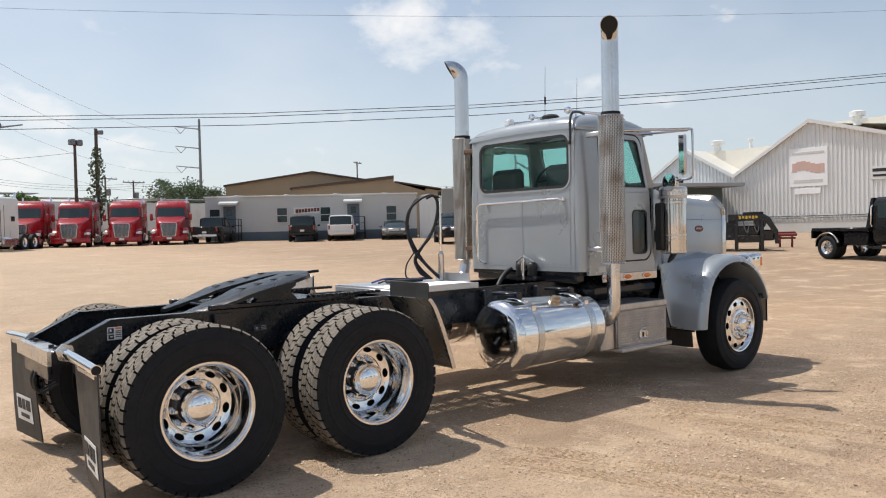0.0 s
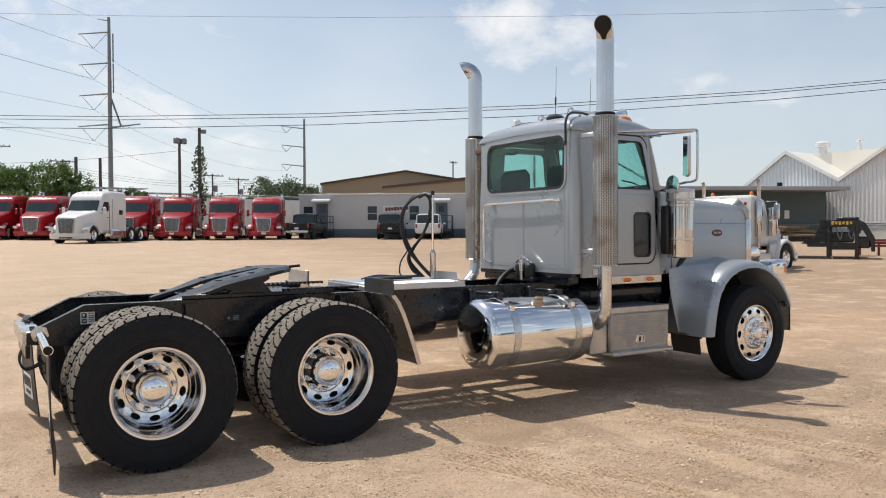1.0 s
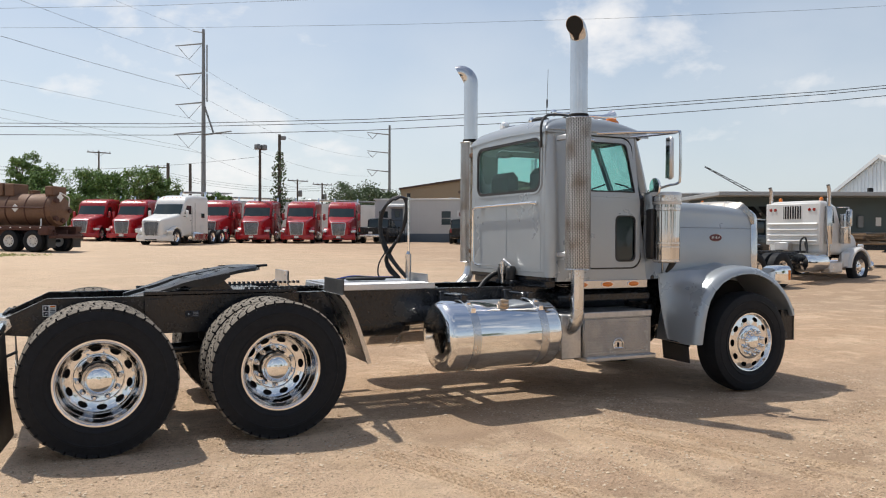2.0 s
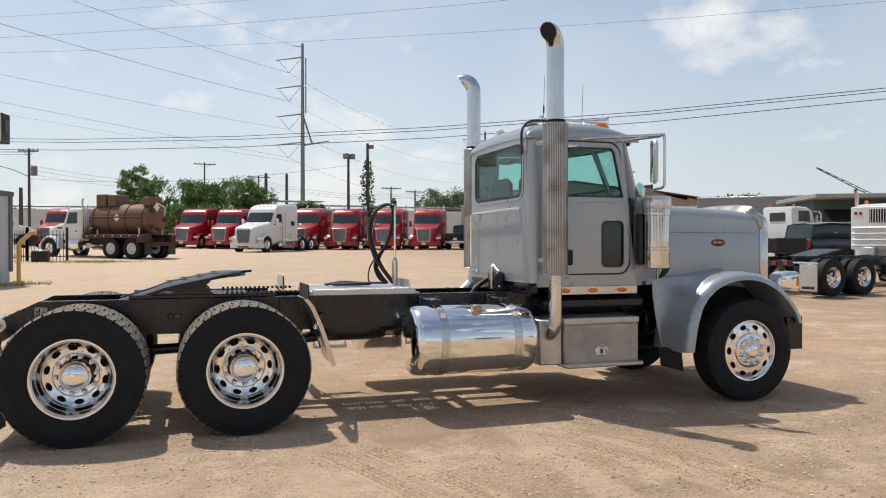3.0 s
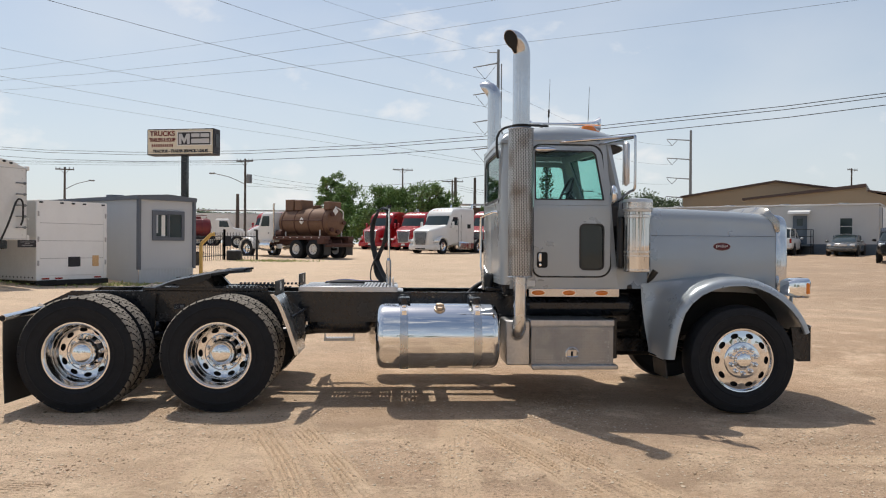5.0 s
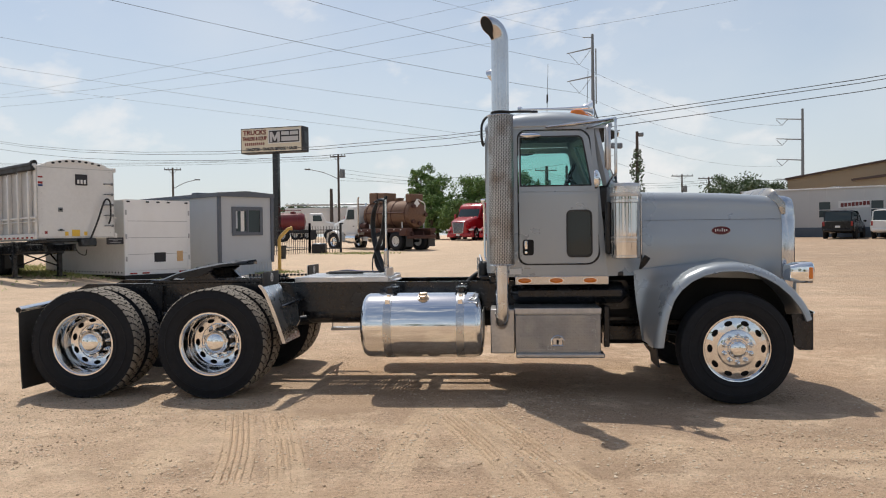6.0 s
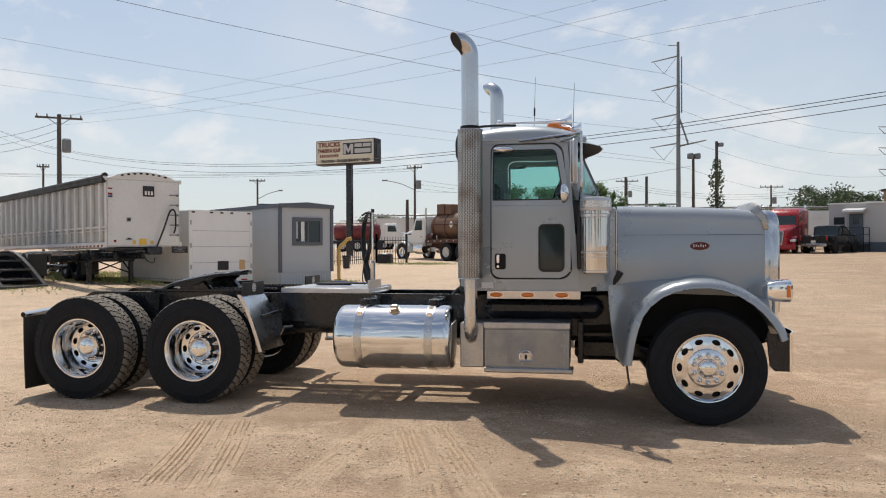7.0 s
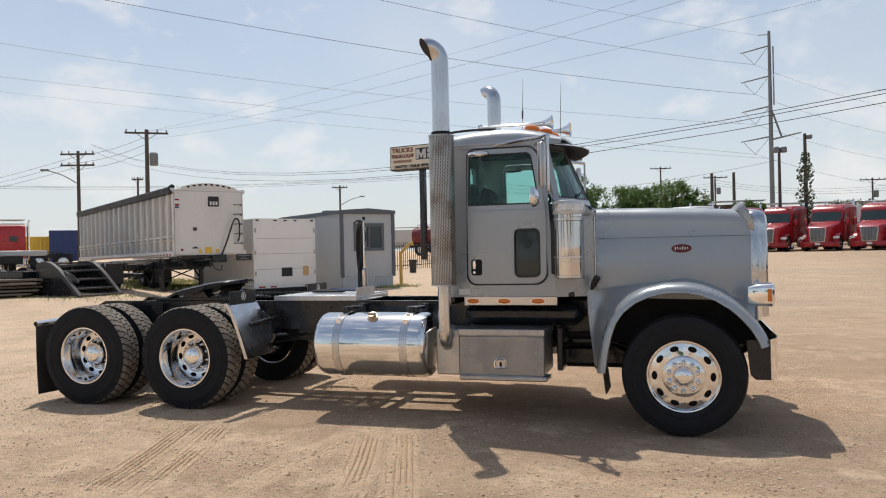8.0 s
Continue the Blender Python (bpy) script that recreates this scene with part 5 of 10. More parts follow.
        part("door_lamp", visor, M_CHROME, dr, "oval chrome lamp over the door window")
        # marker strip along the sill
        strip = part("marker_strip", Geo().box((4.16, s * 0.872, 1.142), (0.93, 0.012, 0.085), 0.004), M_PIPE, body)
        for x in (3.79, 4.105, 4.44):
            lam = Geo().rings([[(x + 0.068 * math.cos(a) * q, s * (0.878 + h), 1.142 + 0.026 * math.sin(a) * q) for a in (2 * math.pi * k / 20 for k in range(20))] for q, h in ((1, 0), (0.92, 0.012), (0.6, 0.022), (0.05, 0.025))], True, True)
            part("marker_lamp", lam, M_AMBER, strip, "amber marker lamp")
            part("lamp_bezel", Geo().plate([(x + 0.076 * math.cos(a), 1.142 + 0.031 * math.sin(a)) for a in (2 * math.pi * k / 20 for k in range(20))], [(x + 0.066 * math.cos(a), 1.142 + 0.025 * math.sin(a)) for a in (2 * math.pi * k / 20 for k in range(20))], lambda u, v, d: (u, s * (0.886 - d), v), 0.01), M_CHROME, strip)
        part("number_plate", Geo().box((3.70, s * 0.868, 1.235), (0.12, 0.004, 0.06), 0.001), M_LABELW, body)
        # cab interior side lining
        part("lining", Geo().plate([(u, v) for u, v in lo], port, lambda u, v, d: side(u, v, d + 0.035), 0.02), M_TRIMIN, dr)
    # roof: crowned, with a soft edge all round
    zc = lambda x: curve([(3.40, 2.69), (3.41, 2.742), (3.43, 2.783), (3.46, 2.810), (3.52, 2.832), (3.62, 2.853), (3.80, 2.877), (4.05, 2.89), (4.25, 2.882), (4.42, 2.85), (4.58, 2.80), (4.68, 2.765)], x)
    rows = []
    for i in range(29):
        x = 3.405 + 1.275 * (i / 28) ** 1.6
        row = []
        for k in range(33):
            u = math.sin(lerp(-math.pi / 2, math.pi / 2, k / 32))
            row.append((x, 0.81 * u, 2.685 + (zc(x) - 2.685) * (1 - abs(u) ** 11) ** 0.5 - 0.03 * u * u * (1 - abs(u) ** 11)))
        rows.append(row)
    roof = part("cab_roof", Geo().sheet(rows, (0, 0, -0.02)), M_SILVER, body, "rounded silver cab roof")
    for s in (-1, 1):
        part("drip_rail", Geo().tube([(3.45, s * 0.805, 2.695), (4.0, s * 0.81, 2.70), (4.45, s * 0.805, 2.695), (4.55, s * 0.78, 2.685)], 0.011, 6), M_SILVER, roof)
    # windscreen in two flat panes, wiper, front visor
    def screen(u, v, d):
        q = (v - 2.10) / 0.60
        return (lerp(4.86, 4.60, q) - 0.24 * (abs(u) / 0.8) ** 1.6 - d, u, v)
    for s in (-1, 1):
        pane = [(s * 0.03, 2.16), (s * 0.70, 2.16), (s * 0.66, 2.64), (s * 0.03, 2.66)]
        frame_ = [(0.0, 2.09), (s * 0.80, 2.09), (s * 0.765, 2.70), (0.0, 2.72)]
        def fill(loop, n=6):
            out = []
            for a, b in zip(loop, loop[1:] + loop[:1]):
                out += [(lerp(a[0], b[0], k / n), lerp(a[1], b[1], k / n)) for k in range(n)]
            return out
        part("windscreen_frame", Geo().plate(fill(frame_), fill(pane), screen, 0.03), M_SILVER, body)
        part("windscreen", Geo().slab(fill(pane), lambda u, v, d: screen(u, v, d + 0.01), 0.005), M_GLASS, body, "tinted windscreen pane").visible_shadow = False
        part("windscreen_seal", Geo().plate(fill([(s * 0.02, 2.15), (s * 0.715, 2.15), (s * 0.675, 2.65), (s * 0.02, 2.67)]), fill(pane), lambda u, v, d: screen(u, v, d - 0.006), 0.01), M_HOSE, body)
        part("wiper", Geo().tube([screen(s * 0.5, 2.12, -0.03), screen(s * 0.3, 2.2, -0.02), screen(s * 0.1, 2.24, -0.02)], 0.009, 6), M_HOSE, body)
        a_pillar = Geo().rings([[(lerp(4.62, 4.50, q) + dx, s * (cab_half(lerp(2.09, 2.70, q)) - dy), lerp(2.09, 2.70, q)) for dx, dy in ((0, 0), (0.045, 0.03), (0.04, 0.08), (-0.04, 0.05))] for q in (0, 0.25, 0.5, 0.75, 1)], True, True)
        part("windscreen_pillar", a_pillar, M_SILVER, body)
    rows = [[(4.58 + (0.28 - 0.16 * (abs(y) / 0.8) ** 2) * q - 0.10 * (abs(y) / 0.8) ** 2, y, 2.748 - 0.02 * (abs(y) / 0.8) ** 2 - 0.062 * q) for y in (-0.78, -0.6, -0.3, 0, 0.3, 0.6, 0.78)] for q in (0, 0.35, 0.7, 1.0)]
    vis = part("sun_visor", Geo().sheet(rows, (0, 0, -0.006)), M_STAINLESS, body, "stainless sun visor over the windscreen")
    # added black sheet: dark underside as colour, where bare metal would mirror the ground
    part("visor_lining", Geo().sheet([[(x - 0.01, y * 0.98, z - 0.007) for x, y, z in r] for r in rows], (0, 0, -0.003)), M_DARK, vis)
    part("cowl_top", Geo().sheet([[(lerp(4.66, 4.97, q), y, 2.09 - 0.05 * q - 0.04 * (y / 0.75) ** 2) for y in (-0.80, -0.4, 0, 0.4, 0.80)] for q in (0, 0.5, 1)], (0, 0, -0.03)), M_SILVER, body)
    part("fire_wall", Geo().box((4.93, 0, 1.62), (0.03, 1.34, 0.86), 0.01), M_BLACK, body)
    # inside: seats, wheel, dash, lining
    part("dash", Geo().box((4.60, 0, 1.93), (0.30, 1.5, 0.32), 0.06), M_TRIMIN, body)
    part("rear_lining", Geo().box((3.47, 0, 1.66), (0.02, 1.5, 0.78), 0.004), M_TRIMIN, body)
    part("head_lining", Geo().sheet([[(x, y, 2.82 - 0.10 * (y / 0.75) ** 2) for y in (-0.74, -0.4, 0, 0.4, 0.74)] for x in (3.5, 4.0, 4.5)], (0, 0, -0.015)), M_TRIMIN, body)
    for y in (-0.42, 0.42):
        seat = part("seat", Geo().box((3.88, y, 1.66), (0.50, 0.50, 0.16), 0.06), M_SEAT, body)
        part("backrest", Geo().box((3.64, y, 2.0), (0.13, 0.50, 0.70), 0.06), M_SEAT, seat)
        part("seat_base", Geo().box((3.9, y, 1.4), (0.34, 0.36, 0.36), 0.02), M_TRIMIN, seat)
    ring = [(4.36 + 0.215 * math.cos(a) * 0.35 - 0.02, 0.42 + 0.215 * math.sin(a), 2.24 - 0.215 * math.cos(a) * -0.93 * 0.9) for a in (2 * math.pi * k / 28 for k in range(29))]
    sw = part("steering_wheel", Geo().tube(ring, 0.016, 8, False), M_HOSE, body)
    part("steering_column", Geo().tube([(4.36, 0.42, 2.24), (4.56, 0.42, 2.0)], 0.03, 8).tube([(4.37, 0.22, 2.24), (4.33, 0.62, 2.24)], 0.014, 6), M_HOSE, sw)
    # on the roof: horns, lamps, aerials, hose
    for y, x0, x1, z0, z1 in ((-0.38, 3.80, 4.53, 2.93, 2.935), (0.30, 3.95, 4.62, 2.94, 2.955)):
        prof = [(0.014, x0), (0.014, x0 + 0.30), (0.018, x1 - 0.26), (0.028, x1 - 0.12), (0.046, x1 - 0.06), (0.07, x1 - 0.02), (0.086, x1), (0.082, x1 + 0.002), (0.055, x1 - 0.03), (0.02, x1 - 0.12)]
        h = part("air_horn", Geo().lathe(prof, (0, y, z1), "x", 24), M_CHROME, t, "long chrome trumpet horn on the roof")
        part("horn_back", Geo().lathe([(0.01, x0 - 0.06), (0.035, x0 - 0.05), (0.04, x0 - 0.02), (0.02, x0)], (0, y, z1), "x", 14), M_CHROME, h)
        for x in (x0 + 0.1, x1 - 0.15):
            part("horn_stand", Geo().box((x, y, z1 - 0.03), (0.04, 0.03, 0.06), 0.006), M_CHROME, h)
    for y, x in ((-0.60, 4.36), (-0.30, 4.44), (0.0, 4.46), (0.30, 4.44), (0.60, 4.36)):
        z = zc(x) - 0.05 * (y / 0.8) ** 2 + 0.018
        lamp = Geo().rings([[(x + dx + dl * math.cos(a), y + w * math.sin(a), z + dz) for a in (2 * math.pi * k / 16 for k in range(16))] for dx, dz, dl, w in ((0, -0.03, 0.09, 0.052), (0, 0.0, 0.085, 0.05), (-0.005, 0.03, 0.06, 0.038), (-0.01, 0.042, 0.02, 0.015))], True, True)
        part("roof_lamp", lamp, M_AMBER, t, "amber roof marker lamp")
    for x, y, zb, zt in ((4.09, 0.25, 2.95, 3.55), (4.53, 0.15, 2.93, 3.45)):
        ant = part("aerial", Geo().tube([(x, y, zb - 0.05), (x + 0.02, y, zt)], [0.004, 0.002], 6), M_HOSE, t)
        if x < 4.3:
            part("aerial_coil", Geo().tube([(x + 0.007, y, zb + 0.16), (x + 0.009, y, zb + 0.25)], 0.010, 8), M_HOSE, ant)
    part("roof_hose", Geo().tube(smooth_path([(3.95, -0.45, 2.90), (3.72, -0.58, 2.885), (3.52, -0.68, 2.855), (3.42, -0.73, 2.81), (3.375, -0.755, 2.73), (3.37, -0.76, 2.63), (3.375, -0.755, 2.56), (3.385, -0.735, 2.525), (3.39, -0.70, 2.55)], 6), 0.013, 8), M_HOSE, t)
    part("roof_vent", Geo().lathe([(0.10, 0), (0.10, 0.03), (0.07, 0.05), (0.0005, 0.055)], (3.78, -0.12, 2.868), "z", 20), M_HOSE, t)
    part("roof_lamp", Geo().box((3.58, 0.32, 2.865), (0.09, 0.10, 0.09), 0.02), M_CLEAR, t, "small work lamp at the back of the roof")
    part("roof_rail", Geo().tube([(3.60, 0.30, 2.86), (3.9, 0.28, 2.90)], 0.012, 6), M_STAINLESS, t)


def mirrors(t):
    for s in (-1, 1):
        g = Geo()
        g.tube([(4.02, s * 0.80, 2.685), (4.30, s * 0.95, 2.695), (4.55, s * 1.16, 2.69), (4.64, s * 1.31, 2.685)], 0.016, 8)
        g.tube([(4.42, s * 0.79, 2.665), (4.64, s * 1.28, 2.675)], 0.012, 8)
        arm = part("mirror_arm", g, M_PIPE, t, "chrome tube mirror arms")
        loop = [(4.63, s * 1.20, 2.69), (4.638, s * 1.31, 2.685), (4.64, s * 1.335, 2.63), (4.64, s * 1.335, 2.24), (4.638, s * 1.31, 2.17), (4.63, s * 1.20, 2.155)]
        part("mirror_loop", Geo().tube(smooth_path(loop, 5), 0.013, 8), M_PIPE, arm)
        part("mirror_loop", Geo().tube(smooth_path([(4.63, s * 1.20, 2.155), (4.625, s * 1.0, 2.12), (4.62, s * 0.86, 2.08)], 5), 0.013, 8), M_PIPE, arm)
        m = pose(4.575, s * 1.265, 2.42, 0, 0, s * 8)
        head = part("mirror_head", Geo().box((0.0, 0, 0), (0.058, 0.085, 0.43), 0.025, m), M_DULLALU, arm, "tall stainless mirror housing")
        part("mirror_glass", Geo().box((-0.030, 0, 0), (0.004, 0.070, 0.405), 0.001, m), M_CHROME, head, "mirror glass")
        disc = Geo().lathe([(0.0005, 0.05), (0.05, 0.042), (0.085, 0.02), (0.095, 0.0), (0.092, -0.008), (0.0005, -0.012)], (0, 0, 0), "x", 24, pose(4.47, s * 1.16, 2.13, 0, 0, s * 10))
        part("convex_mirror", disc, M_CHROME, arm, "round convex mirror")


def air_cleaners(t):
    for s in (-1, 1):
        x, y = 4.77, s * 1.0
        prof = [(0.05, 1.36), (0.130, 1.362), (0.137, 1.37), (0.137, 1.90), (0.141, 1.905), (0.141, 1.935), (0.137, 1.94), (0.137, 1.97), (0.05, 1.975)]
        c = part("air_cleaner", Geo().lathe(prof, (x, y, 0), "z", 44), M_CANISTER, t, "polished cylinder air cleaner beside the hood")
        for z, h in ((1.385, 0.010), (1.525, 0.007), (1.565, 0.012), (1.92, 0.016)):
            part("band", Geo().lathe([(0.137, z - h), (0.1435, z - h * 0.8), (0.1435, z + h * 0.8), (0.137, z + h)], (x, y, 0), "z", 44), M_STAINLESS, c)
        part("rain_cap", Geo().lathe([(0.137, 1.965), (0.147, 1.968), (0.149, 1.99), (0.149, 2.075), (0.142, 2.09), (0.10, 2.098), (0.0005, 2.10)], (x, y, 0), "z", 44), M_DULLALU, c, "dull wide rain cap")
        screen = Geo().lathe([(0.1495, 1.995), (0.1512, 1.997), (0.1512, 2.060), (0.1495, 2.062)], (x, y, 0), "z", 44)
        part("intake_screen", screen, M_STAINLESS, c)
        for z in (1.46, 1.86):
            part("strap_bolt", Geo().box((x + 0.05, y - s * 0.136, z), (0.05, 0.02, 0.03), 0.005), M_STAINLESS, c)
        part("intake_pipe", Geo().tube(smooth_path([(x - 0.02, s * 0.93, 1.55), (x + 0.02, s * 0.80, 1.55), (x + 0.1, s * 0.6, 1.5)], 5), 0.07, 14), M_HOSE, c)
        part("duct", Geo().box((4.615, s * 0.93, 1.66), (0.05, 0.10, 0.52), 0.015), M_HOSE, c)


def hood(t):
    wid = lambda x: curve([(4.98, 0.715), (5.5, 0.69), (6.0, 0.655), (6.42, 0.61), (6.56, 0.59)], x)
    top = lambda x: curve([(4.98, 2.045), (5.5, 2.035), (6.0, 2.015), (6.42, 1.985), (6.56, 1.965)], x)
    def section(x, low, grow=0.0):
        w, z1 = wid(x) + grow, top(x) + grow
        r = 0.13
        left = [(-w, low), (-w, 1.4), (-w, 1.72), (-w + 0.003, 1.725), (-w + 0.006, z1 - r - 0.02)] + [(-w + 0.006 + r * (1 - math.cos(a)), z1 - r - 0.02 + r * math.sin(a)) for a in (math.pi / 2 * k / 6 for k in range(1, 7))] + [(-w * 0.5, z1 - 0.006), (0, z1)]
        return left + [(-y, z) for y, z in left[-2::-1]]
    rows = [[(x, y, z) for y, z in section(x, curve([(4.98, 1.19), (5.3, 1.16), (6.0, 1.14), (6.42, 1.1)], x))] for x in [4.985 + i * (6.40 - 4.985) / 18 for i in range(19)]]
    hd = part("hood", Geo().sheet(rows), M_SILVER, t, "long silver hood")
    inner = [[(x, y * 0.97, z - 0.03) for x, y, z in r] for r in rows]
    part("hood_inside", Geo().sheet(inner), M_DARK, hd)
    for s in (-1, 1):
        part("hood_seam", Geo().tube([(x, s * (wid(x) + 0.0015), 1.735) for x in (5.0, 5.5, 6.0, 6.39)], 0.0011, 5), M_HOSE, hd)
        em = Geo()
        em.rings([[(5.775 + 0.092 * math.cos(a) * q, s * (wid(5.775) + 0.002 + h), 1.624 + 0.039 * math.sin(a) * q) for a in (2 * math.pi * k / 28 for k in range(28))] for q, h in ((1, 0), (0.97, 0.008), (0.0, 0.009))], True, False)
        badge = part("hood_badge", em, M_EMBLEM, hd, "small red oval badge")
        part("badge_rim", Geo().tube([(5.775 + 0.094 * math.cos(a), s * (wid(5.775) + 0.006), 1.624 + 0.041 * math.sin(a)) for a in (2 * math.pi * k / 28 for k in range(29))], 0.002, 6, False), M_PIPE, badge)
        sc = Geo()
        for k in range(6):
            sc.box((5.775 + (k - 2.5) * 0.022, s * (wid(5.775) + 0.012), 1.624 + 0.004 * (k % 2)), (0.009, 0.003, 0.03 - 0.006 * (k % 3)), 0.001)
        part("badge_marks", sc, M_LABELW, badge)
        part("hood_latch", Geo().tube([(4.945, s * 0.80, 1.25), (4.97, s * 0.83, 1.30), (5.01, s * 0.85, 1.37)], [0.012, 0.03, 0.034], 10), M_HOSE, hd)
        part("hinge_strip", Geo().box((4.976, s * 0.708, 1.6), (0.014, 0.010, 0.78), 0.003), M_PIPE, hd)
    # bright grille shell
    shell = [[(x, y, z) for y, z in section(x, 0.98, g)] for x, g in ((6.39, 0.004), (6.41, 0.010), (6.47, 0.010), (6.515, 0.0), (6.535, -0.03))]
    gs = part("grille_shell", Geo().sheet(shell, (0.004, 0, 0)), M_PIPE, t, "bright metal grille shell")
    part("grille", Geo().box((6.50, 0, 1.45), (0.03, 1.02, 0.90), 0.01), M_DARK, gs)
    for k in range(21):
        part("grille_bar", Geo().box((6.525, -0.5 + k * 0.05, 1.45), (0.02, 0.012, 0.90), 0.004), M_STAINLESS, gs)
    # curled stone guard over the nose, its ends sweeping forward down the sides
    rows = []
    for dx, gr in ((0.0, 0.004), (0.03, 0.3), (0.065, 0.75), (0.095, 1.0), (0.11, 0.85), (0.105, 0.65)):
        loop = [(y, z + 0.055 * gr * max(0.0, min(1.0, (z - 1.92) / 0.08))) for y, z in section(6.3, 1.1, 0.003 + 0.018 * gr) if z > 1.75]
        loop = [(loop[0][0], 1.79)] + loop + [(loop[-1][0], 1.79)]
        rows.append([(6.235 + dx * curve([(1.79, 0.35), (1.9, 0.7), (2.0, 1.0)], z) + curve([(1.79, 0.15), (1.9, 0.11), (1.97, 0.03), (2.02, 0.0)], z), y, z) for y, z in loop])
    part("stone_guard", Geo().sheet(rows, (0, 0, -0.006)), M_GUARD, t, "curled weathered metal stone guard on the nose")
    # fenders: arch crown with rolled lip, running into a skirt behind
    for s in (-1, 1):
        arc = [(6.50, 0.78), (6.47, 0.86), (6.41, 0.96), (6.33, 1.06), (6.22, 1.16), (6.09, 1.24), (5.95, 1.295), (5.80, 1.32), (5.63, 1.315), (5.47, 1.28), (5.325, 1.215), (5.21, 1.12), (5.13, 1.01), (5.08, 0.88), (5.045, 0.74), (5.022, 0.60), (5.01, 0.50)]
        cx, cz = 5.76, 0.56
        rows = []
        for i, (x, z) in enumerate(arc):
            ux, uz = cx - x, cz - z
            l = math.hypot(ux, uz)
            ux, uz = ux / l, uz / l
            q = lambda y, d: (x + ux * d, s * y, z + uz * d)
            rows.append([q(0.56, 0.02), q(0.80, 0.0), q(1.06, 0.0), q(1.13, 0.008), q(1.175, 0.03), q(1.195, 0.06), q(1.198, 0.085), q(1.18, 0.09), q(1.12, 0.075), q(0.95, 0.05), q(0.56, 0.05)])
        fd = part("front_fender", Geo().sheet(rows), M_SILVER, t, "wide silver front fender with rolled arch")
        # skirt between the arch and the cab
        back = [(4.895, 1.235, 0.735), (4.895, 1.12, 0.74), (4.905, 0.98, 0.75), (4.92, 0.84, 0.765), (4.94, 0.68, 0.79), (4.962, 0.515, 0.82)]
        rows = []
        for i in range(9):
            u = i / 8
            bx, bz, by = [curve([(k / 5, b[m]) for k, b in enumerate(back)], u) for m in range(3)]
            j = lerp(7.6, 16, u)
            ax, az = curve([(k, a[0]) for k, a in enumerate(arc)], j), curve([(k, a[1]) for k, a in enumerate(arc)], j)
            row = []
            for k in range(9):
                v = k / 8
                out = lerp(by, 1.11, v ** 1.7)
                row.append((lerp(bx, ax, v), s * out, lerp(bz, az, v) - 0.008 * v))
            rows.append(row)
        part("fender_skirt", Geo().sheet(rows), M_SILVER, fd)
        # shadow-black copy of the skirt, so that its back looks shaded
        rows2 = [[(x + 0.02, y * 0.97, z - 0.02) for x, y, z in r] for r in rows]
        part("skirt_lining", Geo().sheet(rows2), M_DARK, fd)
        # apron that fillets the fender into the hood side
        rows3 = []
        for k in range(29):
            x = lerp(4.87, 6.42, k / 28)
            if x < 5.70:
                v = max(0.0, (x - 4.895) / 0.805)
                y0, z0 = lerp(0.735, 1.02, v ** 1.5), lerp(1.235, 1.318, v) - 0.018
            else:
                y0, z0 = 1.02, curve([(6.50 - a[0], a[1]) for a in arc[:9]], 6.50 - x) - 0.003
            hx = max(4.985, x)
            top_z = max(z0 + 0.025, 1.13)
            rows3.append([(lerp(x, hx, q), s * lerp(y0, wid(hx) - 0.004, q), lerp(z0, top_z, q ** 2.4)) for q in [i / 9 for i in range(10)]])
        part("fender_apron", Geo().sheet(rows3), M_SILVER, fd)
        # black panel for the shade in the wheel arch
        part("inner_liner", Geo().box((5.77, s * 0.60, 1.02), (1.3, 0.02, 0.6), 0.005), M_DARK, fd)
        part("skirt_edge", Geo().tube([(4.965, s * 0.82, 0.515), (5.0, s * 0.95, 0.505), (5.07, s * 1.10, 0.50)], 0.012, 6), M_CHROME, fd)
        # splash flap behind the wheel
        part("splash_flap", Geo().sheet([[(5.05 + 0.03 * v, s * y, lerp(0.54, 0.29, v)) for y in (0.62, 0.80, 1.02)] for v in (0, 0.5, 1)], (0.012, 0, 0)), M_FLAP, fd)
        # headlamp pod
        hl = Geo()
        hl.rings([[(x, s * 0.93 + w * cy, 1.205 + h * cz) for cy, cz in rrect(-1, 1, -1, 1, 0.45, 5)] for x, w, h in ((6.30, 0.03, 0.03), (6.33, 0.10, 0.075), (6.40, 0.135, 0.098), (6.525, 0.145, 0.105), (6.54, 0.13, 0.095))], True, True)
        lamp = part("headlamp", hl, M_CHROME, t, "chrome headlamp pod beside the grille")
        part("lens", Geo().rings([[(x, s * 0.93 + w * cy, 1.205 + h * cz) for cy, cz in rrect(-1, 1, -1, 1, 0.45, 5)] for x, w, h in ((6.539, 0.125, 0.09), (6.550, 0.10, 0.072))], True, True), M_CLEAR, lamp)
        part("turn_lens", Geo().box((6.505, s * 1.068, 1.205), (0.045, 0.02, 0.12), 0.01), M_AMBER, lamp, "amber turn lens")
        part("lamp_stalk", Geo().tube([(6.42, s * 0.93, 1.13), (6.42, s * 0.90, 0.98)], 0.03, 10), M_CHROME, lamp)
    # bumper
    front = [[(6.505 + 0.075 * (1 - (max(0, abs(y) - 0.85) / 0.30) ** 2), y, z) for z in (0.83, 0.82, 0.65, 0.48, 0.47)] for y in [-1.15, -1.1, -1.0, -0.85, -0.4, 0, 0.4, 0.85, 1.0, 1.1, 1.15]]
    bp = part("front_bumper", Geo().sheet(front, (-0.012, 0, 0)), M_CHROME, t, "wide chrome front bumper")
